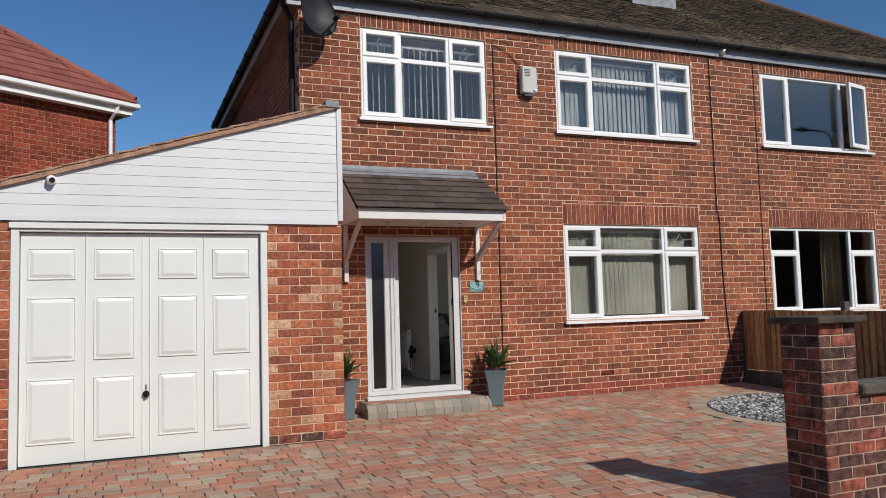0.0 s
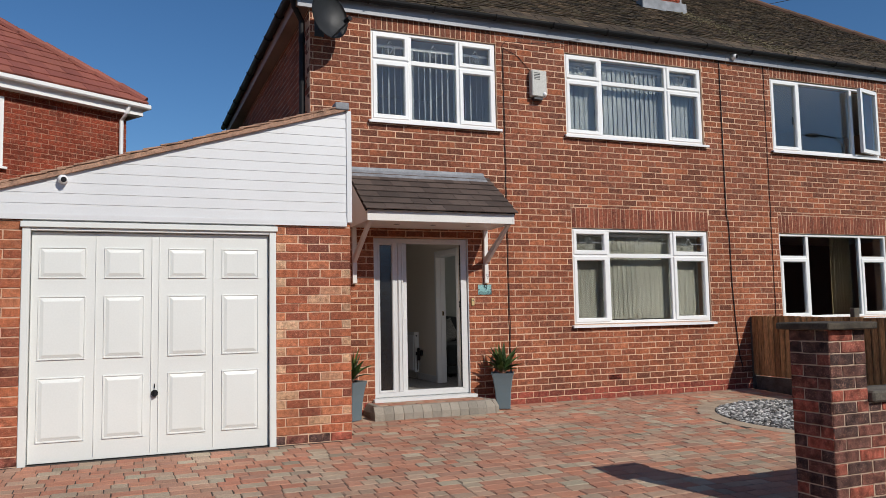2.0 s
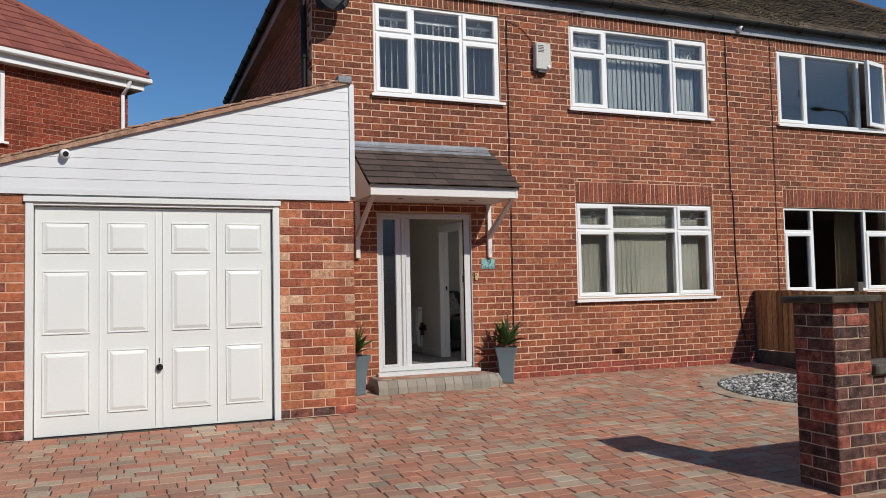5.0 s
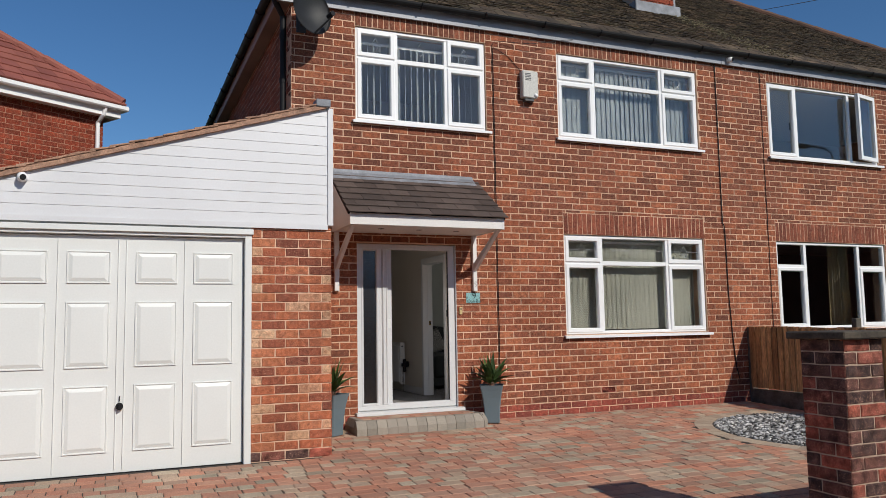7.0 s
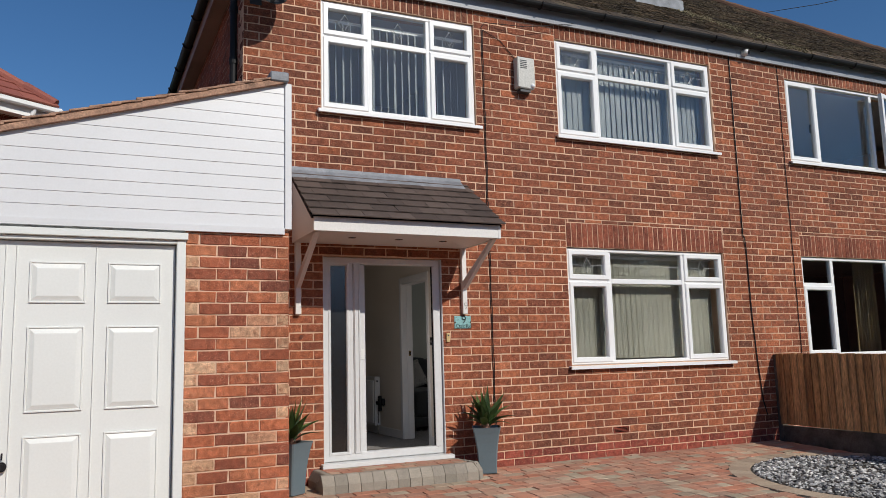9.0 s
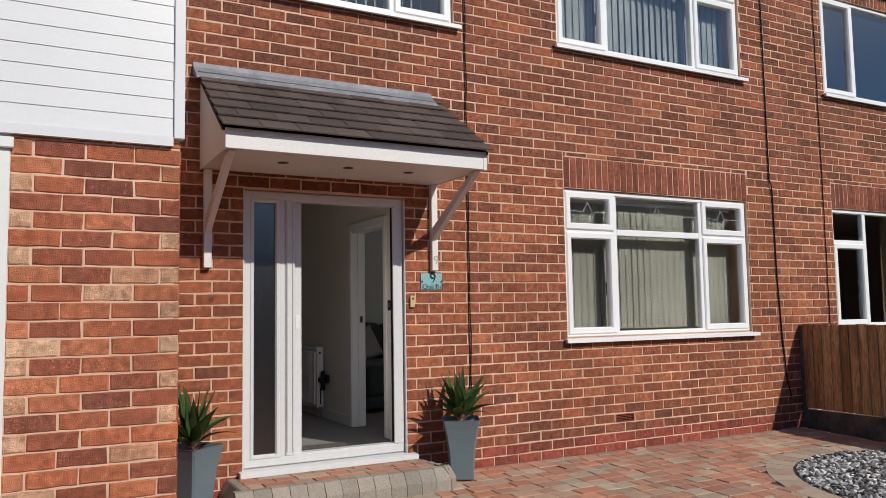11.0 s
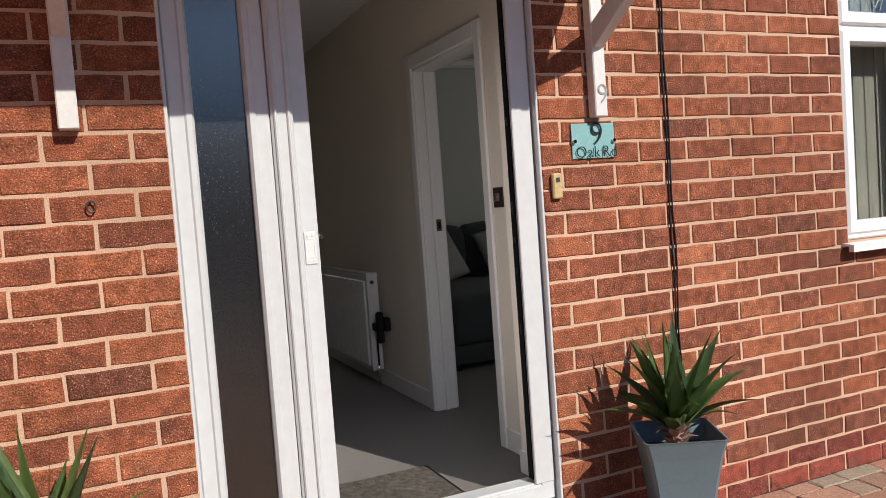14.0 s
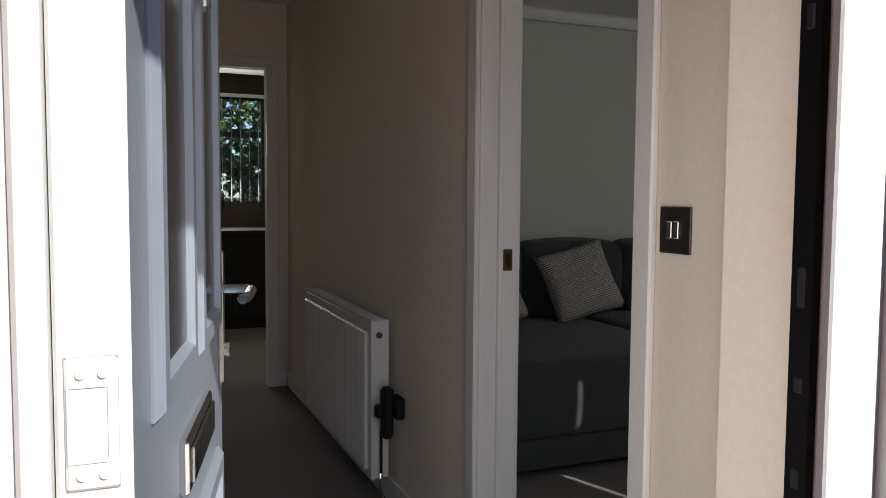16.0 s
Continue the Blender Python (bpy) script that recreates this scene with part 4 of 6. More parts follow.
def blind(name, x0, x1, z0, z1, y, step, width, turn, material, label, vary=8, split=99.0, beyond=0.0):
    t = thing(name, ((x0 + x1) / 2, y, z0), label, "blind")
    part("headrail", boxes((x0, x1, y - 0.02, y + 0.02, z1, z1 + 0.035)), M_UPVC, t)
    x = x0 + width / 2
    while x < x1:
        w = radians(turn + rnd.uniform(-vary, vary)) if x < split else radians(beyond + rnd.uniform(-3, 3))
        c, s = math.cos(w) * width / 2, math.sin(w) * width / 2
        m = bmesh.new()
        pts = [(-1, 0.0), (-0.4, 0.006), (0.4, 0.006), (1, 0.0)]
        lo = [m.verts.new((x + c * k - s * 0 , y + s * k - e, z0 + rnd.uniform(0, 0.006))) for k, e in pts]
        hi = [m.verts.new((x + c * k, y + s * k - e, z1)) for k, e in pts]
        for i in range(3):
            m.faces.new((lo[i], lo[i + 1], hi[i + 1], hi[i]))
        bmesh.ops.solidify(m, geom=m.faces[:], thickness=0.0015)
        part("slat", m, material, t)
        x += step
    return t


w1, w2, w3, n1, n2 = (HOLES[k] for k in ("w1", "w2", "w3", "n1", "n2"))
window("window_1", *w1, 3.40, 4.10, 4.56)
window("window_2", *w2, 6.37, 7.55, 4.57)
window("window_3", *w3, 6.40, 7.54, 2.02)
blind("vertical_blind", 2.95, 4.58, 3.82, 4.78, W + 0.19, 0.085, 0.085, 60, M_BLIND, "grey white vertical blind hanging half open behind glass")
blind("vertical_blind", 5.85, 8.14, 3.82, 4.84, W + 0.19, 0.083, 0.089, 14, M_BLIND, "grey white vertical blind nearly closed behind glass")
blind("vertical_blind", 5.86, 8.14, 1.10, 2.31, W + 0.19, 0.080, 0.096, 9, M_BLIND_CREAM, "cream vertical blind mostly closed across the lounge window", 4, 6.98, 4)

# neighbour's windows: a casement standing open above, a dark room with curtains below
wn1 = window("window_4", *n1, 10.22, 11.42, 4.5, lead=False, tops=False, low_open=(True, False, False), label="white plastic upstairs window with one casement standing open", skip=((2, 0),))
m = bmesh.new()
ring(m, 0.0, 0.56, 3.80, 4.91, 0.062, -0.03, 0.03, 0.01)
sash = part("open_sash", m, M_UPVC, None)
sash.parent = wn1
sash.matrix_basis = Matrix.Translation(Vector((11.985, W + 0.01, 0)) - Vector(wn1.location)) @ Matrix.Rotation(radians(180 + 13), 4, "Z")
m = bmesh.new()
box(m, 0.06, 0.50, -0.002, 0.002, 3.86, 4.85)
gp = new("pane", mesh_of("pane", m, M_GLASS))
gp.parent, gp.visible_shadow = sash, False
window("window_5", *n2, 10.24, 11.42, 2.02, lead=False, low_open=(True, False, True), top_open=(False, False, False), label="white plastic window of the neighbouring front room", centre_full=True)


def curtain(x0, x1, z0, z1, y, label, folds=7):
    t = thing("curtain", ((x0 + x1) / 2, y, z0), label, "curtain")
    m = bmesh.new()
    k = folds * 8
    lo, hi = [], []
    for i in range(k + 1):
        u = i / k
        yy = y + 0.035 * math.sin(u * folds * 2 * math.pi) + 0.01 * math.sin(u * 17)
        lo.append(m.verts.new((x0 + (x1 - x0) * u, yy, z0)))
        hi.append(m.verts.new((x0 + (x1 - x0) * u, y + (yy - y) * 0.6, z1)))
    for i in range(k):
        m.faces.new((lo[i], lo[i + 1], hi[i + 1], hi[i]))
    bmesh.ops.solidify(m, geom=m.faces[:], thickness=0.004)
    part("fabric", m, M_CURTAIN, t, "", True)


curtain(9.66, 9.92, FLOOR, 2.42, W + 0.42, "beige patterned curtain drawn back beside the window")
curtain(11.18, 11.62, FLOOR, 2.42, W + 0.42, "beige patterned curtain hanging in the neighbouring window")

# lead vent brick
vt = thing("air_brick", (6.425, W, 0.296), "terracotta air brick with slots low in the wall", "air brick")
part("body", boxes((6.314, 6.536, W - 0.003, W + 0.06, 0.301, 0.308), (6.314, 6.536, W - 0.003, W + 0.06, 0.365, 0.372), (6.314, 6.322, W - 0.003, W + 0.06, 0.308, 0.365), (6.528, 6.536, W - 0.003, W + 0.06, 0.308, 0.365)), M_BRICK_PLINTH[0], vt)
part("bedding", boxes((6.309, 6.541, W + 0.005, W + 0.06, 0.2955, 0.3005), (6.309, 6.541, W + 0.005, W + 0.06, 0.3725, 0.3775), (6.309, 6.3135, W + 0.005, W + 0.06, 0.3005, 0.3725), (6.5365, 6.541, W + 0.005, W + 0.06, 0.3005, 0.3725)), M_MORTAR, vt, "pale mortar bed")
# black sheet behind the slats paints the shade of the hollow
part("void", boxes((6.322, 6.528, W + 0.035, W + 0.06, 0.308, 0.365)), M_BLACK, vt, "black sheet painting the hollow's shade behind the slots")
for z in (0.322, 0.3365, 0.351):
    part("slat", boxes((6.322, 6.528, W + 0.006, W + 0.02, z - 0.0022, z + 0.0022)), M_BRICK_PLINTH[0], vt)

vt.location.z -= 0.0515

# ---- front door ----
FY = W + 0.035
DX0, DX1, DZ0, DZ1 = 2.875, 4.165, 0.19, 2.215
DOOR_PACK = (4.1665, 4.1985, W + 0.037, W + 0.108, 0.15, 2.215)
door = thing("door_1", (3.5, FY, DZ0), "white plastic front door frame with an obscure glass side light", "door", "", "structure")
m = bmesh.new()
ring(m, DX0, DX1, DZ0, DZ1, 0.068, FY, FY + 0.07, 0.008)
part("frame", m, M_UPVC_DOOR, door)
for a, b, d in ((3.135, 3.188, 0.0), (3.191, 3.265, -0.004)):
    part("mullion", boxes((a, b, FY + d, FY + 0.068, DZ0 + 0.06, DZ1 - 0.06), bevel=0.007), M_UPVC_DOOR, door)
m = bmesh.new()
for x in (3.205, 3.248):
    box(m, x - 0.006, x + 0.006, FY - 0.012, FY - 0.003, DZ0 + 0.09, DZ1 - 0.09, bevel=0.004)
part("mullion_beads", m, M_UPVC_DOOR, door)
m = bmesh.new()
ring(m, DX0 + 0.048, 3.148, DZ0 + 0.055, DZ1 - 0.055, 0.032, FY - 0.006, FY + 0.05, 0.008)
part("side_sash", m, M_UPVC_DOOR, door)
ob = pane(DX0 + 0.07, 3.125, DZ0 + 0.08, DZ1 - 0.08, FY + 0.022, door, M_FROST, "side_pane")
ob["label"] = "textured obscure glass"
wet = random.Random(77)
m = bmesh.new()
for i in range(420):
    z = 1.2 + 0.75 * wet.betavariate(2.2, 2.0) if i < 330 else wet.uniform(0.35, 2.1)
    bmesh.ops.create_icosphere(m, subdivisions=1, radius=wet.uniform(0.0008, 0.0021), matrix=Matrix.Translation((wet.uniform(DX0 + 0.083, 3.114), FY + 0.0215, z)) @ Matrix.Diagonal((1, 0.5, 1.1, 1)))
tagged(part("droplets", m, M_DROPLET, door, "fine water droplets", True), kind="stuff")
part("rebate", boxes((3.266, 3.325, FY + 0.03, FY + 0.066, DZ0 + 0.07, DZ1 - 0.07), bevel=0.003), M_UPVC_DOOR, door)
m = boxes((3.274, 3.314, FY + 0.026, FY + 0.031, 1.175, 1.285), bevel=0.0024)
hp = part("hinge_plate", m, M_GARAGE, door, "white hinge cover plate")
m = bmesh.new()
ring(m, 3.2755, 3.3075, 1.198, 1.262, 0.0016, FY + 0.0245, FY + 0.0262, 0.0003)
part("hinge_cover_rim", m, M_GARAGE, hp)
m = bmesh.new()
ring(m, 3.2735, 3.3145, 1.1745, 1.2855, 0.0012, FY + 0.0285, FY + 0.0302, 0.0003)
part("plate_gasket", m, M_ALARM_GREY, hp)
for z in (1.188, 1.272):
    for x in (3.286, 3.303):
        m = bmesh.new()
        rod(m, (x, FY + 0.0262, z), (x, FY + 0.0235, z), 0.004, 10)
        part("screw", m, M_GARAGE, hp)
part("packer", boxes(DOOR_PACK), M_UPVC_DOOR, door)
part("jamb_mortar", boxes((4.1765, 4.2005, W + 0.0045, W + 0.0365, 0.14, 2.22)), M_MORTAR, wall_front)
part("sealant", boxes((4.1655, HOLES["door"][1] + 0.006, W + 0.004, W + 0.0365, 0.15, 2.215), bevel=0.002), M_UPVC_DOOR, door)
part("sealant", boxes((HOLES["door"][0] - 0.006, 2.8745, W + 0.004, W + 0.0365, 0.15, 2.215), bevel=0.002), M_UPVC_DOOR, door)
part("threshold", boxes((3.26, DX1 - 0.06, FY + 0.004, FY + 0.085, DZ0 + 0.004, DZ0 + 0.075), bevel=0.005), M_UPVC_DOOR, door)
part("jamb_cover", boxes((4.076, 4.158, FY - 0.004, FY + 0.012, DZ0 + 0.072, DZ1 - 0.072), bevel=0.003), M_UPVC_DOOR, door)
part("lock_keep_strip", boxes((4.083, 4.096, FY + 0.03, FY + 0.062, DZ0 + 0.08, DZ1 - 0.07)), M_BLACK, door, "black rubber seal and lock strip")
for z, h in ((1.285, 0.05), (1.06, 0.025), (1.18, 0.02), (0.83, 0.04), (1.62, 0.03)):
    part("keep", boxes((4.0805, 4.085, FY + 0.04, FY + 0.052, z, z + h), bevel=0.002), M_DARKGREY, door, "dull steel keep")
m = bmesh.new()
prism(m, [(FY + 0.06, DZ0 - 0.001), (FY - 0.10, DZ0 - 0.012), (FY - 0.105, DZ0 - 0.05), (FY + 0.06, DZ0 - 0.05)], DX0 - 0.04, DX1 + 0.075, axis="x", bevel=0.003)
part("sill", m, M_UPVC_DOOR, door)

# the leaf, swung into the hall
leaf = thing("front_door", (3.322, FY + 0.055, DZ0 + 0.03), "slate blue panelled front door standing open", "door")
LW, LH, LT = 0.79, 1.93, 0.046
off = Vector(leaf.location)


def local(m):
    bmesh.ops.translate(m, verts=m.verts, vec=off)
    return m


def lbox(*rows, bevel=0.0):
    return local(boxes(*rows, bevel=bevel))


part("slab", lbox((0, LW, 0.0, LT, 0, LH), bevel=0.003), M_DOOR, leaf)
for (a, b, c, d) in ((0.10, 0.37, 0.97, 1.82), (0.42, 0.69, 0.97, 1.82), (0.10, 0.37, 0.14, 0.76), (0.42, 0.69, 0.14, 0.76)):
    m = bmesh.new()
    ring(m, a, b, c, d, 0.045, -0.013, 0.004, 0.010)
    if c < 0.5:
        box(m, a + 0.07, b - 0.07, -0.008, 0.002, c + 0.07, d - 0.07, bevel=0.006)
    part("moulding", local(m), M_DOOR, leaf)
    if c > 0.5:
        ob = part("pane", lbox((a + 0.045, b - 0.045, -0.004, 0.0005, c + 0.045, d - 0.045)), M_FROST, leaf, "obscure glass")
lp = part("letter_plate", lbox((0.265, 0.525, -0.012, 0.001, 0.83, 0.90), bevel=0.004), M_CHROME, leaf, "chrome letter plate")
part("flap", lbox((0.28, 0.51, -0.017, -0.0125, 0.842, 0.888), bevel=0.002), M_CHROME, lp)
hd = part("handle_plate", lbox((LW - 0.065, LW - 0.03, -0.010, 0.001, 0.86, 1.10), bevel=0.004), M_CHROME, leaf, "chrome handle plate")
m = bmesh.new()
tube(m, [(LW - 0.048, -0.008, 1.03), (LW - 0.048, -0.052, 1.03), (LW - 0.07, -0.06, 1.03), (LW - 0.15, -0.058, 1.028), (LW - 0.165, -0.05, 1.026)], 0.009, 10)
part("lever", local(m), M_CHROME, hd)
m = bmesh.new()
rod(m, (LW - 0.048, -0.009, 0.92), (LW - 0.048, -0.02, 0.92), 0.014, 14)
part("cylinder", local(m), M_CHROME, hd)
kn = part("knocker", lbox((0.375, 0.415, -0.012, 0.001, 1.52, 1.60), bevel=0.004), M_CHROME, leaf, "chrome door knocker")
m = bmesh.new()
tube(m, [(0.395 + 0.03 * math.sin(w), -0.02 - 0.004, 1.545 - 0.05 + 0.05 * math.cos(w)) for w in (2 * math.pi * k / 16 for k in range(17))], 0.005, 8)
part("knocker_ring", local(m), M_CHROME, kn)
part("lock_edge", lbox((LW + 0.0005, LW + 0.002, 0.012, 0.034, 0.5, 1.5)), M_CHROME, leaf)
leaf.matrix_basis = Matrix.Translation(off) @ Matrix.Rotation(radians(78.0), 4, "Z")

# ---- door canopy ----
cn = thing("door_canopy", (3.5, W, 2.33), "tiled door canopy with white fascia on timber brackets", "canopy")
AX0, AX1, AY, AZ, AT = 2.545, 4.455, 8.63, 2.335, 3.03
part("fascia", boxes((AX0, AX1, AY, AY + 0.022, AZ, AZ + 0.131), bevel=0.003), M_PAINT, cn)
part("end_cap", boxes((AX1 - 0.03, AX1 + 0.003, AY - 0.004, AY + 0.03, AZ - 0.003, AZ + 0.108), bevel=0.003), M_PAINT, cn)
k = 14
for i in range(k):
    y0 = AY + 0.023 + (W - AY - 0.025) * i / k
    part("soffit_board", boxes((AX0 + 0.02, AX1 - 0.02, y0 + 0.001, y0 + (W - AY - 0.025) / k - 0.001, AZ + 0.006, AZ + 0.018), bevel=0.002), M_PAINT, cn)
for x in (AX0 + 0.005, AX1 - 0.02):
    m = bmesh.new()
    prism(m, [(AY + 0.023, AZ), (W, AZ), (W, AT - 0.06), (W - 0.12, AT - 0.14), (AY + 0.023, AZ + 0.10)], x, x + 0.015, axis="x")
    part("cheek", m, M_PAINT, cn)
for x in (3.02, 3.5, 3.98):
    m = bmesh.new()
    rod(m, (x, 8.98, AZ + 0.008), (x, 8.98, AZ + 0.002), 0.04, 20)
    dl = part("downlight", m, M_CHROME, cn, "small recessed downlight")
    m = bmesh.new()
    rod(m, (x, 8.98, AZ + 0.003), (x, 8.98, AZ - 0.0005), 0.026, 16)
    part("lens", m, M_DARKGREY, dl)
run, rise = W - 0.03 - (AY - 0.05), AT - (AZ + 0.115)
sl = math.hypot(run, rise)
V = Vector((0, run / sl, rise / sl))
CF = (Vector((AX0 - 0.03, AY - 0.05, AZ + 0.115)), X, V, X.cross(V))
m = bmesh.new()
prism(m, [(AY + 0.01, AZ + 0.112), (W - 0.002, AT - 0.012), (W - 0.002, AT + 0.01), (AY + 0.004, AZ + 0.132)], AX0 - 0.02, AX1 + 0.02, axis="x")
part("deck", m, M_BLACK, cn)
ct = []
width, gauge = AX1 - AX0 + 0.06, sl / 6.4
for r in range(7):
    u = 0.0 - (0.12 if r % 2 else 0.0)
    while u < width:
        p, q = max(0.0, u), min(width, u + 0.25)
        if q - p > 0.03 and r * gauge < sl - 0.03:
            ct.append((p, q, r * gauge, min(sl, r * gauge + gauge + 0.02)))
        u += 0.25
for r in ct:
    o, U, VV, N = CF
    T = (VV * 1.0 - N * 0.11).normalized()
    singles("tile", [(r[0], r[1], 0.0, r[3] - r[2])], (o + U * 0 + VV * r[2] + N * 0.033 - Vector(cn.location), U, T, U.cross(T)), M_SLATE[0], cn, depth=0.012, cham=0.002, jit=0.001, gap=0.0012, uneven=0.001)
m = bmesh.new()
prism(m, [(W, AT + 0.085), (W - 0.012, AT + 0.085), (W - 0.03, AT + 0.045), (W - 0.15, AT - 0.055), (W - 0.15, AT - 0.068), (W, AT + 0.0)], AX0 - 0.05, AX1 - 0.03, axis="x", bevel=0.002)
part("flashing", m, M_LEAD, cn, "dressed lead flashing")
for x in (2.575, 4.395):
    b = part("bracket", boxes((x, x + 0.055, W - 0.05, W - 0.001, 1.63, AZ + 0.003), bevel=0.004), M_PAINT, cn)
    m = bmesh.new()
    prism(m, [(W - 0.051, 1.885), (AY + 0.07, AZ - 0.001), (AY + 0.14, AZ - 0.001), (W - 0.051, 1.985)], x + 0.004, x + 0.05, axis="x", bevel=0.003)
    part("strut", m, M_PAINT, b)


def lettering(text, size, place, parent, material, name, turn=(90, 0, 0), spacing=1.0):
    cu = bpy.data.curves.new(name, "FONT")
    cu.body, cu.size, cu.align_x, cu.align_y, cu.extrude, cu.space_character = text, size, "CENTER", "CENTER", 0.0008, spacing
    cu.offset = -0.016 * size
    ob = bpy.data.objects.new(name, cu)
    scene.collection.objects.link(ob)
    dg = bpy.context.evaluated_depsgraph_get()
    me = bpy.data.meshes.new_from_object(ob.evaluated_get(dg))
    bpy.data.objects.remove(ob)
    bpy.data.curves.remove(cu)
    me.materials.clear()
    me.materials.append(material)
    o = new(name, me)
    o.parent = parent
    o.matrix_basis = Matrix.Translation(Vector(place) - origin(parent)) @ Euler([radians(a) for a in turn]).to_matrix().to_4x4()
    return o


lettering("9", 0.105, (4.428, W - 0.0525, 1.712), cn, M_ALARM_GREY, "number")

# ---- small things on the wall ----
sg = thing("house_sign", (4.405, W, 1.47), "pale aqua glass house sign on chrome studs", "sign")
part("back_plate", boxes((4.307, 4.503, W - 0.008, W - 0.003, 1.477, 1.610), bevel=0.001), M_SIGN, sg, "pale aqua back plate")
clear = pane(4.305, 4.505, 1.475, 1.612, W - 0.014, sg, M_GLASS, "front_pane")
for x in (4.315, 4.495):
    m = bmesh.new()
    rod(m, (x, W - 0.0005, 1.543), (x, W - 0.019, 1.543), 0.007, 12)
    part("stud", m, M_CHROME, sg)
lettering("9", 0.122, (4.417, W - 0.0152, 1.567), sg, M_INK, "number")
lettering("Oak", 0.062, (4.373, W - 0.0152, 1.500), sg, M_INK, "street_name", spacing=1.06)
lettering("Rd", 0.062, (4.473, W - 0.0152, 1.500), sg, M_INK, "street_name", spacing=1.06)

bl = thing("doorbell", (4.225, W, 1.33), "yellowed plastic doorbell push by the door", "doorbell")
part("case", boxes((4.205, 4.245, W - 0.022, W - 0.001, 1.333, 1.428), bevel=0.005), M_BELL, bl)
part("button", boxes((4.217, 4.233, W - 0.025, W - 0.0225, 1.395, 1.412), bevel=0.001), M_DARKGREY, bl)

hk = thing("wall_hook", (2.64, W, 1.40), "small rusted hook in the brickwork", "hook")
m = bmesh.new()
tube(m, [(2.64 + 0.012 * math.sin(w), W - 0.012, 1.41 + 0.017 * math.cos(w)) for w in (2 * math.pi * k / 14 for k in range(15))], 0.0025, 6)
rod(m, (2.64, W - 0.0005, 1.427), (2.64, W - 0.014, 1.427), 0.003, 6)
part("ring", m, M_DARKGREY, hk)

al = thing("alarm_box", (5.3, W, 4.22), "off-white burglar alarm box with grey louvres", "alarm")
m = bmesh.new()
prism(m, [(5.165, 4.61), (5.40, 4.605), (5.40, 4.26), (5.37, 4.225), (5.165, 4.235)], W - 0.105, W - 0.002, bevel=0.012)
part("cover", m, M_ALARM, al)
for i in range(5):
    z = 4.565 - i * 0.022
    part("louvre", boxes((5.20, 5.29, W - 0.109, W - 0.104, z - 0.006, z + 0.004), bevel=0.0015), M_DARKGREY, al)
m = bmesh.new()
ball(m, (5.36, W - 0.1, 4.27), 0.03)
part("lamp", m, M_UPVC, al, "white strobe lamp", True)
part("underside", boxes((5.20, 5.34, W - 0.09, W - 0.01, 4.19, 4.224), bevel=0.004), M_DARKGREY, al)


def cable(name, lines, r, label):
    t = thing(name, lines[0][0], label, "cable")
    for pts in lines:
        m = bmesh.new()
        tube(m, pts, r, 6)
        part("strand", m, M_BLACK, t)
    return t


def wavy(x, y, z0, z1, amp, seed):
    r = random.Random(seed)
    k = 40
    return [(x + amp * math.sin(i * 1.3 + seed) * r.uniform(0.3, 1), y, z0 + (z1 - z0) * i / k) for i in range(k + 1)]


cable("cable", [wavy(4.757, W - 0.006, 4.93, 0.30, 0.006, 1), wavy(4.771, W - 0.006, 4.9, 0.32, 0.007, 2)], 0.0036, "pair of black cables clipped down the brick wall")
cable("cable", [[(4.755, W - 0.01, 4.93), (4.80, W - 0.02, 4.99), (5.3, W - 0.1, 4.985), (6.0, 9.385, 5.15)], [(4.775, W - 0.01, 4.9), (5.0, W - 0.01, 4.8), (5.2, W - 0.01, 4.60)]], 0.004, "loose black cables looping below the eaves")
cable("cable", [[(8.56, W - 0.012, 5.12), (8.56, W - 0.012, 2.66), (8.585, W - 0.012, 2.62), (8.60, W - 0.01, 2.5), (8.61, W - 0.01, 1.6), (8.645, W - 0.01, 1.0), (8.69, W - 0.012, 0.5), (8.74, W - 0.012, 0.33)]], 0.008, "thick black cable running down beside the party wall")
cable("cable", [wavy(9.46, W - 0.008, 5.12, 0.9, 0.004, 5)], 0.0055, "thin dark cable on the neighbouring brick wall")


def cctv(name, x, y, z, label):
    t = thing(name, (x, y, z), label, "camera")
    m = bmesh.new()
    rod(m, (x, y, z), (x, y - 0.03, z), 0.045, 18)
    part("base", m, M_UPVC, t)
    m = bmesh.new()
    ball(m, (x, y - 0.05, z - 0.005), 0.043)
    eye = part("ball", m, M_UPVC, t, "", True)
    m = bmesh.new()
    rod(m, (x + 0.012, y - 0.085, z - 0.012), (x + 0.014, y - 0.096, z - 0.014), 0.026, 16, 0.022)
    part("lens", m, M_BLACK, eye)
    return t


cc = cctv("security_camera", -0.60, G - 0.02, 2.565, "white ball security camera on the garage cladding")
m = bmesh.new()
tube(m, [(-0.60, G - 0.03, 2.60), (-0.61, G - 0.035, 2.64), (-0.62, G - 0.03, 2.68)], 0.006, 6)
part("lead", m, M_BLACK, cc)
cctv("security_camera", 8.80, FASCIA_Y, 5.185, "white ball security camera on the grey fascia")

# satellite dish by the corner
ds = thing("satellite_dish", (2.2, W, 4.7), "dark grey mesh satellite dish bracketed to the corner", "satellite dish")
axis = Vector((0.33, -0.92, 0.16)).normalized()
c0 = Vector((2.21, W - 0.26, 4.90))
tq = axis.to_track_quat("Z", "Y").to_matrix()
m = bmesh.new()
rings = []
for i in range(9):
    rr = i / 8
    rings.append([m.verts.new(c0 + tq @ Vector((0.26 * rr * math.cos(a), 0.30 * rr * math.sin(a), 0.09 * rr * rr))) for a in (2 * math.pi * k / 28 for k in range(28))] if i else [m.verts.new(c0)])
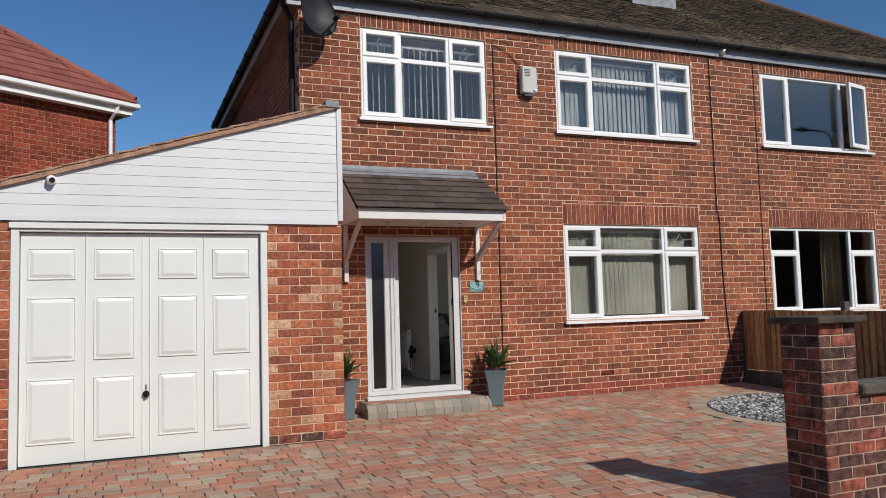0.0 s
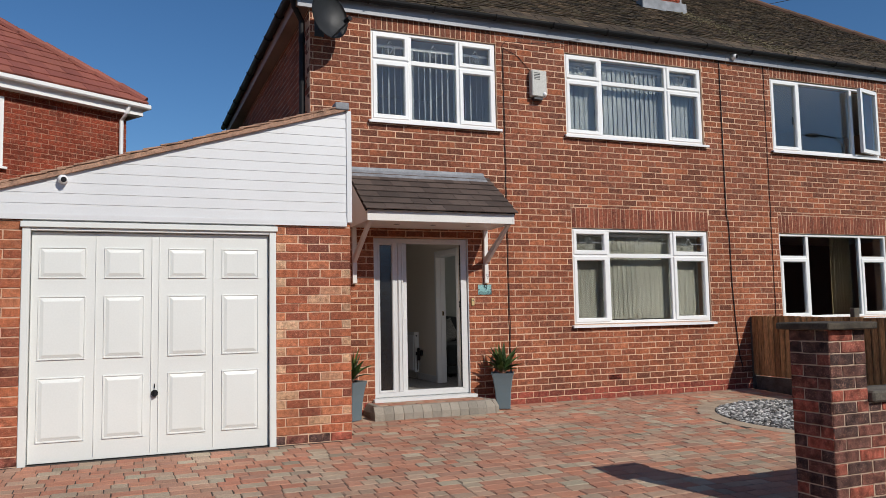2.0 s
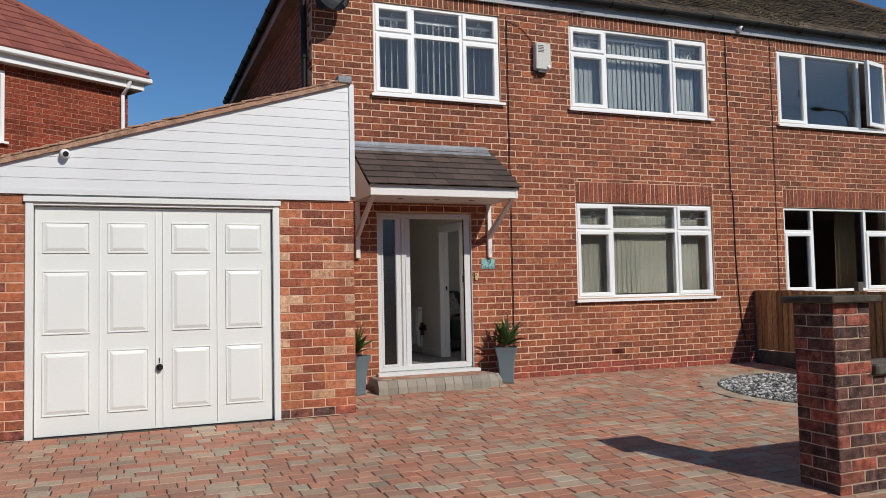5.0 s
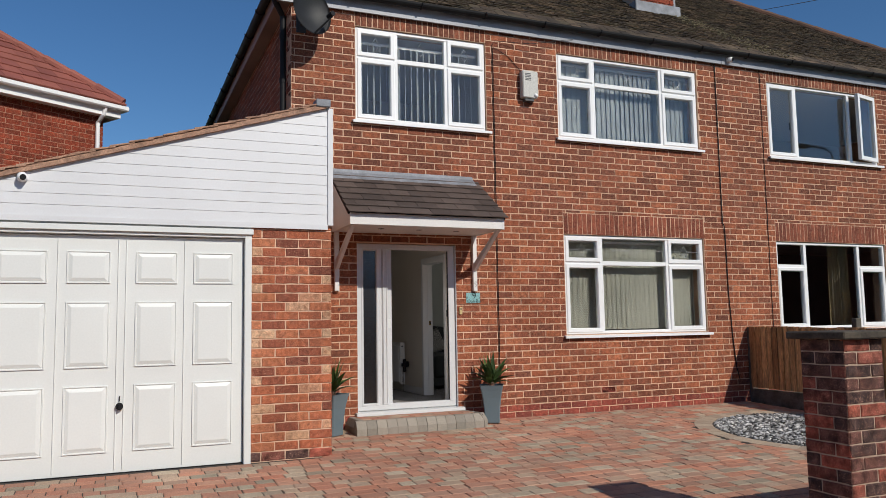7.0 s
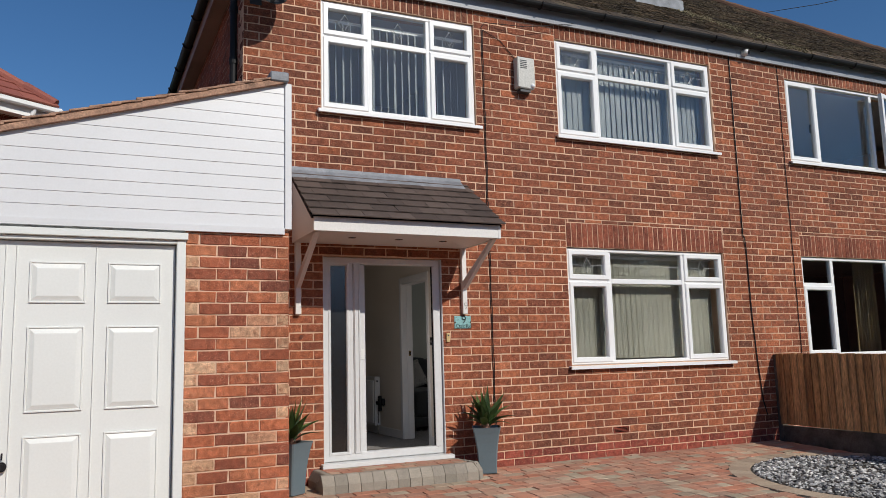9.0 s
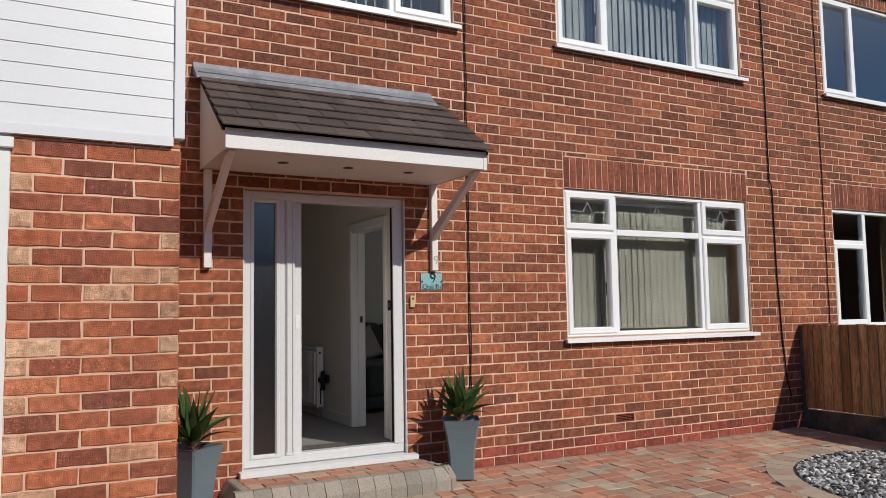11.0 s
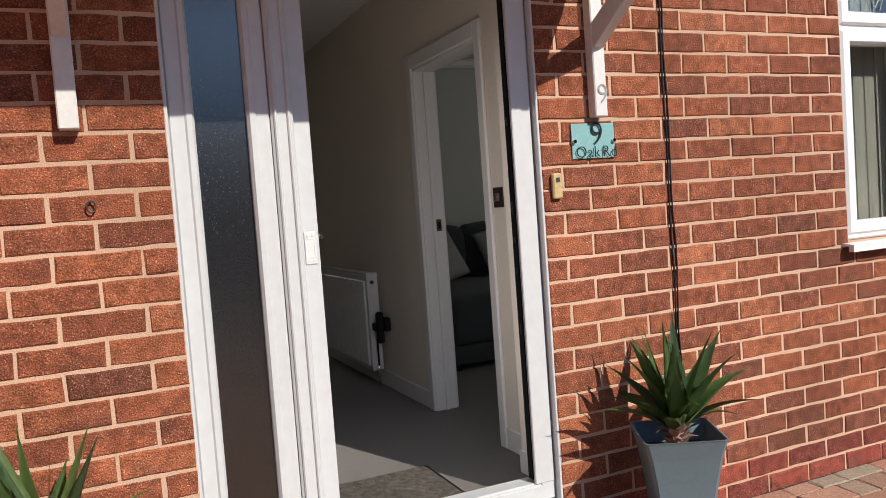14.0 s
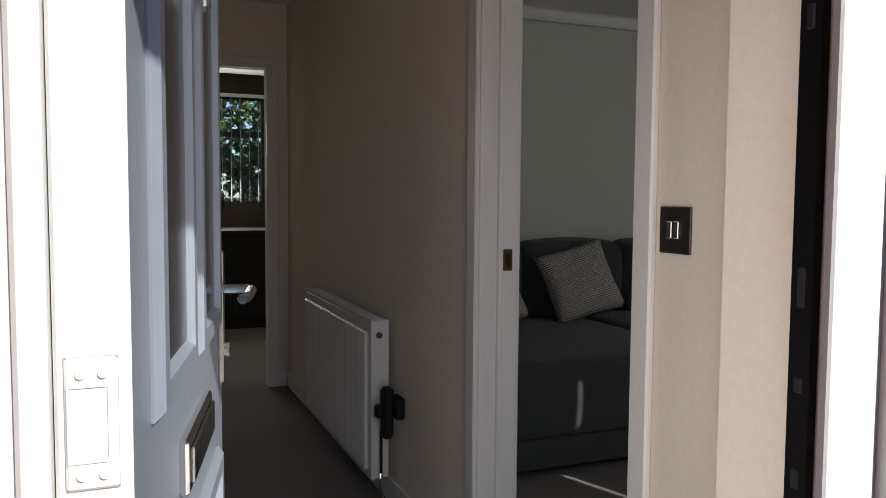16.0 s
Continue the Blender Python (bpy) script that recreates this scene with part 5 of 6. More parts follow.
for i in range(28):
    m.faces.new((rings[0][0], rings[1][i], rings[1][(i + 1) % 28]))
for a, b in zip(rings[1:], rings[2:]):
    for i in range(28):
        m.faces.new((a[i], b[i], b[(i + 1) % 28], a[(i + 1) % 28]))
bmesh.ops.solidify(m, geom=m.faces[:], thickness=0.006)
part("reflector", m, M_DARKGREY, ds, "dark perforated reflector", True)
lnb = c0 + axis * 0.25 + Vector((0.14, 0, -0.10))
m = bmesh.new()
tube(m, [c0 + tq @ Vector((0, -0.29, 0.09)), lnb + Vector((0, 0, -0.03))], 0.011, 8)
part("arm", m, M_BLACK, ds)
m = bmesh.new()
rod(m, lnb - axis * 0.07, lnb + axis * 0.03, 0.03, 14)
part("receiver", m, M_BLACK, ds)
m = bmesh.new()
tube(m, [c0 - axis * 0.01, (2.18, W - 0.12, 4.86), (2.18, W - 0.005, 4.86)], 0.02, 10)
box(m, 2.12, 2.24, W - 0.012, W - 0.001, 4.76, 4.96, bevel=0.003)
part("mount", m, M_DARKGREY, ds)

# black downpipe at the corner
dp = thing("downpipe", (1.99, 9.62, 3.2), "black plastic downpipe on the side wall", "downpipe")
m = bmesh.new()
tube(m, [(1.85, 9.47, 5.27), (1.88, 9.52, 5.14), (1.995, 9.62, 5.0), (1.995, 9.62, 3.45)], 0.036, 12)
part("pipe", m, M_BLACK, dp)
for z in (4.75, 4.2, 3.6):
    m = bmesh.new()
    rod(m, (1.995, 9.62, z - 0.03), (1.995, 9.62, z + 0.03), 0.043, 14)
    part("clip", m, M_BLACK, dp)

# ---- doorstep ----
st = thing("doorstep", (3.5, 9.2, 0.0), "low doorstep of red pavers edged with grey blocks", "step")
SX0, SX1, SY, SZ = 2.70, 4.36, 8.93, 0.14
o = Vector(st.location)
part("core", boxes((SX0 + 0.06, SX1 - 0.07, SY + 0.06, W - 0.001, -0.06, SZ - 0.012)), M_JOINT, st)


def bull(x0, x1, y0, y1, z0, z1, r=0.035):
    """An edging block with its outer top edge rounded."""
    m = bmesh.new()
    prof = [(y1, z0), (y0, z0), (y0 + 0.004, z1 - 0.085), (y0 + 0.012, z1 - 0.07), (y0 + 0.05, z1 - 0.008), (y0 + 0.06, z1), (y1, z1)]
    prism(m, prof, x0, x1, axis="x")
    return m


k = 13
for i in range(k):
    x0, x1 = SX0 + (SX1 - SX0 - 0.08) * i / k, SX0 + (SX1 - SX0 - 0.08) * (i + 1) / k
    part("edging_block", bull(x0 + 0.002, x1 - 0.002, SY + rnd.uniform(-0.003, 0.003), SY + 0.12, -0.06, SZ + rnd.uniform(-0.002, 0.002)), M_EDGE[0], st)
for j in range(4):
    y0 = SY + 0.125 + j * 0.098
    for side in (0, 1):
        m = bull(-0.047, 0.047, 0.0, 0.11, -0.06, SZ)
        a = radians(90 if side else -90)
        px = SX1 - 0.02 * (j + 0.0) if side else SX0
        bmesh.ops.transform(m, matrix=Matrix.Translation((px, y0 + 0.045, 0)) @ Matrix.Rotation(a, 4, "Z"), verts=m.verts)
        part("edging_block", m, M_EDGE[0], st)
m = bull(-0.055, 0.055, 0.0, 0.12, -0.06, SZ)
bmesh.ops.transform(m, matrix=Matrix.Translation((SX1 - 0.03, SY + 0.045, 0)) @ Matrix.Rotation(radians(45), 4, "Z"), verts=m.verts)
part("edging_block", m, M_EDGE[0], st)
tops = []
y = SY + 0.125
while y < W - 0.05:
    x = SX0 + 0.115 - rnd.uniform(0.0, 0.1)
    while x < SX1 - 0.15:
        l = rnd.choice((0.16, 0.2, 0.24))
        tops.append((max(SX0 + 0.115, x) - o.x, min(x + l, SX1 - 0.13) - o.x, y - o.y, min(y + 0.13, W - 0.01) - o.y))
        x += l
    y += 0.13
singles("paver", [t for t in tops if t[1] - t[0] > 0.04], (Vector((0, 0, SZ)), X, Y, Z), M_PAVE[0], st, depth=0.02, cham=0.006, jit=0.003, gap=0.002)


# ---- planters ----
def planter(cx, cy, turn, label):
    t = thing("planter", (cx, cy, drive(cy) + 0.006), label, "planter", "planters by the door")
    z = t.location.z
    prof = [(0.090, 0.0), (0.092, 0.008), (0.096, 0.10), (0.103, 0.20), (0.114, 0.30), (0.129, 0.39), (0.144, 0.452), (0.148, 0.46), (0.141, 0.46), (0.124, 0.39), (0.110, 0.36)]
    m = bmesh.new()
    rings = []
    for h, zz in prof:
        e = 0.012
        pts = [(-h + e, -h), (h - e, -h), (h, -h + e), (h, h - e), (h - e, h), (-h + e, h), (-h, h - e), (-h, -h + e)]
        rings.append([m.verts.new((cx + p[0], cy + p[1], z + zz)) for p in pts])
    for a, b in zip(rings, rings[1:]):
        for i in range(8):
            m.faces.new((a[i], a[(i + 1) % 8], b[(i + 1) % 8], b[i]))
    m.faces.new(rings[0][::-1])
    bmesh.ops.recalc_face_normals(m, faces=m.faces[:])
    part("pot", m, M_POT, t)
    part("soil", boxes((cx - 0.112, cx + 0.112, cy - 0.112, cy + 0.112, z + 0.33, z + 0.385)), M_SOIL, t)
    t.matrix_basis = Matrix.Translation(t.location) @ Matrix.Rotation(radians(turn), 4, "Z")
    return t


def blade(length, width, droop, rise, r):
    """One leaf along +x: a folded blade, broad near its foot, that arches over to a long thin point."""
    m = bmesh.new()
    rows = []
    k = 10
    for i in range(k + 1):
        u = i / k
        w = max(0.0007, 0.5 * width * (0.62 + 1.27 * u - 1.06 * u * u if u < 0.3 else 0.94 * ((1 - u) / 0.7) ** 1.15))
        x = length * u * math.cos(rise) + droop * 0.25 * u * u * length
        z = length * u * math.sin(rise) - droop * u * u * length
        rows.append([m.verts.new((x, -w, z + 0.45 * w)), m.verts.new((x, -0.45 * w, z + 0.08 * w)), m.verts.new((x, 0.45 * w, z + 0.08 * w)), m.verts.new((x, w, z + 0.45 * w))])
    for a, b in zip(rows, rows[1:]):
        for j in range(3):
            m.faces.new((a[j], a[j + 1], b[j + 1], b[j]))
    bmesh.ops.solidify(m, geom=m.faces[:], thickness=0.003)
    return m


def agave(cx, cy, z, seed, label):
    r = random.Random(seed)
    t = thing("agave_plant", (cx, cy, z), label, "plant", "plants by the door")
    m = bmesh.new()
    rod(m, (cx, cy, z - 0.02), (cx, cy, z + 0.10), 0.032, 10, 0.024)
    part("stem", m, M_DRYLEAF[0], t, "brown stem")
    n = 23
    for i in range(n):
        u = i / (n - 1)
        rise = radians(86 - 50 * u ** 0.9 + r.uniform(-7, 7))
        length = 0.32 + 0.10 * math.sin(math.pi * min(1, u * 0.75 + 0.2)) + r.uniform(-0.03, 0.045)
        m = blade(length, 0.086 + r.uniform(-0.008, 0.008), 0.02 + 0.5 * u ** 1.2 * r.uniform(0.55, 1.1), rise, r)
        a = i * 2.39996 + r.uniform(-0.25, 0.25)
        bmesh.ops.transform(m, matrix=Matrix.Translation((cx, cy, z + 0.115 - 0.04 * u)) @ Matrix.Rotation(a, 4, "Z") @ Matrix.Rotation(r.uniform(-0.35, 0.35), 4, "X") @ Matrix.Translation((0.010, 0, 0)), verts=m.verts)
        part("leaf", m, M_LEAF[0], t, "", True)
    for i in range(18):
        u = i / 18
        m = blade(r.uniform(0.06, 0.085), 0.045, r.uniform(0.05, 0.5), radians(r.uniform(30, 64)), r)
        bmesh.ops.transform(m, matrix=Matrix.Translation((cx, cy, z + 0.02 + 0.065 * u)) @ Matrix.Rotation(i * 2.39996, 4, "Z") @ Matrix.Translation((0.024, 0, 0)), verts=m.verts)
        part("dry_leaf", m, M_DRYLEAF[0], t, "dry pinkish brown leaf")


planter(4.52, 9.20, -27, "tall flared blue grey planter beside the front door")
planter(2.455, 9.10, 36, "tall flared blue grey planter beside the garage pier")
agave(4.52, 9.20, drive(9.20) + 0.385, 3, "spiky green agave with a dry base in a planter")
agave(2.455, 9.10, drive(9.10) + 0.385, 11, "spiky green agave growing against the garage pier")

# ---- gate pier, boundary wall ----
PX0, PX1, PY0, PY1, PT = 4.46, 4.81, 4.0, 4.35, 1.08
pr = thing("gate_pier", (4.63, 4.17, -0.25), "square brick gate pier in dark red and purple bricks", "gate pier")
part("core", boxes((PX0 + 0.006, PX1 - 0.006, PY0 + 0.006, PY1 - 0.006, -0.3, PT)), M_MORTAR_PIER, pr)
o = Vector(pr.location)
for fo, U, N, a, b in ((Vector((0, PY0, 0)), X, -Y, PX0, PX1), (Vector((PX0, 0, 0)), -Y, -X, -PY1, -PY0), (Vector((0, PY1, 0)), -X, Y, -PX1, -PX0), (Vector((PX1, 0, 0)), Y, X, PY0, PY1)):
    singles("brick", courses(a, b, 0.58 if N == -Y else -0.25, PT, pu=a + 0.114, pv=PT - 0.083 * 16), (fo - o, U, Z, N), M_BRICK_DARK[0], pr)
cp = thing("pier_cap", (4.63, 4.17, PT), "weathered stone cap on the gate pier", "pier cap")
part("slab", boxes((PX0 - 0.06, PX1 + 0.06, PY0 - 0.06, PY1 + 0.06, PT, PT + 0.05), bevel=0.008), M_CAPSTONE, cp)
bw = thing("boundary_wall", (6.8, 4.1, -0.25), "low boundary wall of dark mixed bricks", "wall")
part("core", boxes((PX1 + 0.002, DRIVE_X1 + 0.1, PY0 + 0.006, PY0 + 0.213, -0.3, 0.565)), M_MORTAR_PIER, bw)
o = Vector(bw.location)
wb = courses(PX0, DRIVE_X1 + 0.1, -0.25, 0.58, [(PX1 + 0.002, 20, 0.5625, 1)], pu=PX0 + 0.114, pv=PT - 0.083 * 16)
singles("brick", wb[:280], (Vector((0, PY0, 0)) - o, X, Z, -Y), M_BRICK_DARK[0], bw)
joined("brick_run", courses(-DRIVE_X1 - 0.1, -PX1 - 0.001, -0.25, 0.565, pu=0.0, pv=PT - 0.083 * 16), (Vector((0, PY0 + 0.225, 0)) - o, -X, Z, Y), M_BRICK_DARK[1], bw)
x = PX1 + 0.003
while x < DRIVE_X1:
    c = thing("coping_stone", (x + 0.22, PY0 + 0.11, 0.565), "rough weathered coping stone on the low wall", "coping", "coping stones")
    part("stone", boxes((x, x + 0.445, PY0 - 0.04, PY0 + 0.27, 0.566, 0.645), bevel=0.014), M_COPING, c)
    x += 0.455

# ---- fence ----
FX = 8.93
fence = thing("fence", (FX, 8.0, -0.1), "brown feather-edge timber fence on concrete gravel boards", "fence")
fr_ = random.Random(4)
y = 9.40
while y > 4.3:
    m = bmesh.new()
    wd = 0.125
    prism(m, [(y, 0.0), (y - wd, 0.0), (y - wd, 0.022), (y, 0.005)], 0.205 + drive(y) * 0.3, 1.105 + drive(y) * 0.35 + fr_.uniform(-0.006, 0.006), axis="z")
    for v in m.verts:
        v.co = Vector((FX - v.co.y, v.co.x, v.co.z))
    bmesh.ops.recalc_face_normals(m, faces=m.faces[:])
    part("board", m, M_FENCE[0], fence)
    y -= 0.103
for y in (9.42, 7.6, 5.78):
    part("post", boxes((FX - 0.004, FX + 0.09, y - 0.045, y + 0.028, -0.3, 1.09 if y > 9 else 1.2), bevel=0.006), M_COPING, fence)
for a, b in ((9.375, 7.63), (7.555, 5.81), (5.735, 4.3)):
    zz = drive((a + b) / 2)
    # shade at the fence foot is put into the board's dark colour
    part("gravel_board", boxes((FX + 0.001, FX + 0.045, b, a, zz - 0.15, 0.20 + zz * 0.3), bevel=0.005), M_COPING, fence, "concrete gravel board darkened for the shade at the fence foot")
    for z in (0.35, 0.9):
        part("rail", boxes((FX + 0.001, FX + 0.05, b, a, z, z + 0.07), bevel=0.004), M_FENCE[0], fence)

# ---- circle of slate gravel ----
GCX, GCY, GRR, RING = 7.85, 7.25, 1.20, 0.22
cut_x = FX - 0.03


def up(x, y, h):
    return Vector((x, y, drive(y) + h))


m = bmesh.new()
cv = m.verts.new(up(GCX, GCY, -0.012))
k = 64
rim = [m.verts.new(up(min(cut_x, GCX + GRR * math.cos(a)), GCY + GRR * math.sin(a), -0.012)) for a in (2 * math.pi * i / k for i in range(k))]
for i in range(k):
    if (rim[i].co - rim[(i + 1) % k].co).length > 1e-5:
        m.faces.new((cv, rim[i], rim[(i + 1) % k]))
structure("gravel_bed", m, M_GRAVELBED, "round bed darkened for the shadows between slate chippings", "gravel bed")
rs = random.Random(9)
co, fa = [], []
n = 0
while n < 4600:
    a, q = rs.uniform(0, 2 * math.pi), math.sqrt(rs.random())
    x, y = GCX + (GRR - 0.02) * q * math.cos(a), GCY + (GRR - 0.02) * q * math.sin(a)
    n += 1
    if x > cut_x - 0.02 or (q < 0.62 and rs.random() < 0.3):
        continue
    s = rs.uniform(0.010, 0.029)
    mat = Euler((rs.uniform(-0.5, 0.5), rs.uniform(-0.5, 0.5), rs.uniform(0, 6.3))).to_matrix()
    c = up(x, y, rs.uniform(-0.006, 0.012))
    base = len(co)
    for px, py, pz in ((-1, -0.6, -0.25), (1, -0.5, -0.25), (0.8, 0.6, -0.25), (-0.8, 0.55, -0.25), (-0.8, -0.45, 0.25), (0.75, -0.4, 0.3), (0.65, 0.45, 0.22), (-0.7, 0.4, 0.28)):
        co.append(tuple(c + mat @ Vector((px * s * rs.uniform(0.8, 1.2), py * s * rs.uniform(0.8, 1.2), pz * s))))
    fa += [tuple(base + i for i in f) for f in ((4, 5, 6, 7), (0, 1, 5, 4), (1, 2, 6, 5), (2, 3, 7, 6), (3, 0, 4, 7))]
me = bpy.data.meshes.new("slate_chippings")
me.from_pydata(co, [], fa)
me.materials.append(M_STONE)
tagged(new("slate_chippings", me), "grey and white slate chippings in a round bed", "gravel", "", "stuff")
# ring of pale blocks
rg = thing("edging_ring", (GCX, GCY, drive(GCY)), "ring of buff blocks round the gravel bed", "edging")
for i in range(44):
    a0 = 2 * math.pi * i / 44
    am = a0 + math.pi / 44
    if GCX + (GRR + RING) * math.cos(am) > cut_x - 0.02:
        continue
    m = bmesh.new()
    pts = []
    g = 0.0035
    for rr, aa in ((GRR + 0.005, a0 + g), (GRR + RING - 0.005, a0 + g), (GRR + RING - 0.005, a0 + 2 * math.pi / 44 - g), (GRR + 0.005, a0 + 2 * math.pi / 44 - g)):
        pts.append((GCX + rr * math.cos(aa), GCY + rr * math.sin(aa)))
    lo = [m.verts.new(up(*p, -0.03)) for p in pts]
    hi = [m.verts.new(up(*p, 0.002)) for p in pts]
    m.faces.new(hi)
    for j in range(4):
        m.faces.new((lo[j], lo[(j + 1) % 4], hi[(j + 1) % 4], hi[j]))
    bmesh.ops.recalc_face_normals(m, faces=m.faces[:])
    part("block", m, M_BUFF[0], rg)

# ---- the house next door ----
nh = thing("neighbouring_house", (-3.0, 15.5, 0), "red brick house with a red tiled hipped roof", "house")
u2 = Vector((0.853, 0.522, 0)).normalized()
in2 = Vector((-u2.y, u2.x, 0))
C2 = Vector((-0.09, 14.93, 0))
E2 = 5.0


def nb(m):
    """From the house's own axes (x along its front, ending at 0; y inwards) to the world."""
    bmesh.ops.transform(m, matrix=Matrix(((u2.x, in2.x, 0, C2.x), (u2.y, in2.y, 0, C2.y), (0, 0, 1, 0), (0, 0, 0, 1))), verts=m.verts)
    return m


part("wall", nb(boxes((-9, -0.006, 0.006, 8, -0.3, E2))), M_MORTAR_NEXT, nh)
o = Vector(nh.location)
joined("brick_run", courses(-9, 0, 2.0, E2, [(-3.7, -2.12, 3.68, 4.8)], pu=0.05), (C2 - o, u2, Z, -in2), M_BRICK_NEXT[1], nh)
joined("brick_run", courses(0, 8, 2.0, E2, pu=0.1), (C2 - o, in2, Z, u2), M_BRICK_NEXT[1], nh)
m = roof_body(-9.3, 0.24, -0.26, 8.26, E2 + 0.12, 0.775)
rf = part("roof", nb(m), M_REDTILE[0], nh)
hr = 8.52 / 2
fo = C2 - u2 * 9.3 - in2 * 0.26 + Z * (E2 + 0.13) - o
vv = (in2 + Z * 0.775).normalized()
tl = hip_tiles(9.54, hr, 0.775, width=0.30, gauge=0.28)
ob = joined("tile_run", [(a, b, c, d) for a, b, c, d in tl if a > 4.5], (fo, u2, vv, u2.cross(vv)), M_REDTILE[1], nh, depth=0.03, cham=0.004, jit=0.002, gap=0.002, lift=0.03, tilt=0.012)


def nbp(x, y, z):
    return C2 + u2 * x + in2 * y + Z * z


p, q = nbp(0.22, -0.24, E2 + 0.17), nbp(0.24 - hr, -0.26 + hr, E2 + 0.17 + hr * 0.775)
for i in range(14):
    m = bmesh.new()
    rod(m, p.lerp(q, i / 14), p.lerp(q, (i + 1.06) / 14) + Z * 0.02, 0.085, 10)
    part("hip_tile", m, M_REDTILE[0], nh)
part("fascia", nb(boxes((-9.2, 0.2, -0.20, -0.17, E2 - 0.10, E2 + 0.10), (0.17, 0.2, -0.17, 8.1, E2 - 0.10, E2 + 0.10))), M_UPVC, nh)
part("soffit", nb(boxes((-9.2, 0.17, -0.169, 0.0, E2 - 0.09, E2 - 0.07))), M_UPVC, nh)
part("gutter", nb(boxes((-9.2, 0.31, -0.31, -0.205, E2 + 0.02, E2 + 0.11), (0.205, 0.31, -0.205, 8.1, E2 + 0.02, E2 + 0.11), bevel=0.02)), M_UPVC, nh)
m = bmesh.new()
tube(m, [nbp(-0.10, -0.24, E2 + 0.03), nbp(-0.12, -0.20, E2 - 0.1), nbp(-0.13, -0.05, E2 - 0.22), nbp(-0.13, -0.05, 0.0)], 0.036, 10)
part("downpipe", m, M_UPVC, nh, "white downpipe")
wd2 = part("window", nb(boxes((-3.7, -2.12, -0.02, 0.05, 3.68, 3.74), (-3.7, -2.12, -0.02, 0.05, 4.74, 4.8), (-2.18, -2.12, -0.02, 0.05, 3.74, 4.74), (-3.7, -3.64, -0.02, 0.05, 3.74, 4.74), (-2.75, -2.69, -0.02, 0.05, 3.74, 4.74), (-3.75, -2.07, -0.07, 0.0, 3.64, 3.675))), M_UPVC, nh)

# ---- overhead wire and the street lamp across the road ----
ow = thing("overhead_wire", (12.6, 12.57, 7.76), "thin black overhead telephone wire above the roofs", "wire")
m = bmesh.new()
tube(m, [(12.6, 12.57, 7.74), (14.52, 12.57, 8.29), (18.5, 12.6, 9.6)], 0.007, 5)
part("strand", m, M_BLACK, ow)
sl_ = thing("street_lamp", (27.4, -4.2, -0.5), "grey steel street lamp with a bracket arm", "street lamp")
m = bmesh.new()
rod(m, (27.4, -4.2, -0.6), (27.4, -4.2, 7.6), 0.09, 12, 0.055)
part("column", m, M_DARKGREY, sl_)
m = bmesh.new()
tube(m, [(27.4, -4.2, 7.55), (27.3, -4.25, 7.95), (27.0, -4.3, 8.15), (26.3, -4.4, 8.2)], 0.035, 8)
part("arm", m, M_DARKGREY, sl_)
m = bmesh.new()
ball(m, (26.0, -4.45, 8.2), 0.2, 12, 8, (1.9, 0.8, 0.5))
part("lantern", m, M_DARKGREY, sl_, "", True)

# ---- hall ----
def casing(name, rows, label):
    return structure(name, boxes(*rows, bevel=0.005), M_GLOSS, label, "architrave")


jb = structure("lining_lounge", boxes((HALL - 0.006, LOUNGE + 0.006, 10.155, 10.905, 2.075, 2.098), bevel=0.002), M_GLOSS, "white gloss lining of the lounge doorway", "door lining")
for y in (10.905, 10.131):
    part("jamb", boxes((HALL - 0.006, LOUNGE + 0.006, y, y + 0.024, FLOOR, 2.098), bevel=0.002), M_GLOSS, jb)
part("door_stop", boxes((HALL + 0.05, HALL + 0.065, 10.89, 10.9045, FLOOR, 2.07), bevel=0.002), M_GLOSS, jb)
casing("architrave_lounge", ((HALL - 0.018, HALL - 0.0005, 10.912, 10.975, FLOOR, 2.165), (HALL - 0.018, HALL - 0.0005, 10.087, 10.148, FLOOR, 2.165), (HALL - 0.018, HALL - 0.0005, 10.148, 10.912, 2.09, 2.165)), "white gloss architrave round the lounge doorway")
casing("architrave_lounge_inner", ((LOUNGE + 0.0045, LOUNGE + 0.02, 10.912, 10.975, FLOOR, 2.165), (LOUNGE + 0.0045, LOUNGE + 0.02, 10.087, 10.148, FLOOR, 2.165), (LOUNGE + 0.0045, LOUNGE + 0.02, 10.148, 10.912, 2.09, 2.165)), "white gloss architrave on the lounge side")
casing("architrave_kitchen", ((4.165, 4.235, 13.782, 13.799, FLOOR, 2.285), (3.295, 3.365, 13.782, 13.799, FLOOR, 2.285), (3.365, 4.165, 13.782, 13.799, 2.215, 2.285)), "white gloss architrave round the kitchen doorway")
structure("baseboard_hall", boxes((HALL - 0.014, HALL - 0.0005, 10.976, 13.78, FLOOR, FLOOR + 0.10), (HALL - 0.014, HALL - 0.0005, 9.794, 10.086, FLOOR, FLOOR + 0.10), (4.182, 4.1955, W + 0.115, 9.79, FLOOR, FLOOR + 0.10), (4.236, HALL - 0.015, 13.786, 13.7995, FLOOR, FLOOR + 0.10), bevel=0.003), M_GLOSS, "white gloss skirting along the hall", "baseboard")
structure("coving_lounge", boxes((LOUNGE + 0.01, 8.75, 13.17, 13.249, 2.54, 2.619), bevel=0.02), M_CEIL, "white plaster coving at the lounge ceiling", "coving")
structure("picture_rail", boxes((LOUNGE + 0.01, 8.75, 13.244, 13.2495, 2.36, 2.39)), M_LOUNGE, "painted rail high on the lounge wall", "trim")

sk = thing("strike_plate", (4.387, 10.90, 1.20), "aged brass strike plate in the door lining", "strike plate")
part("plate", boxes((4.372, 4.402, 10.9005, 10.9045, 1.20, 1.265), bevel=0.001), M_BRASS, sk)
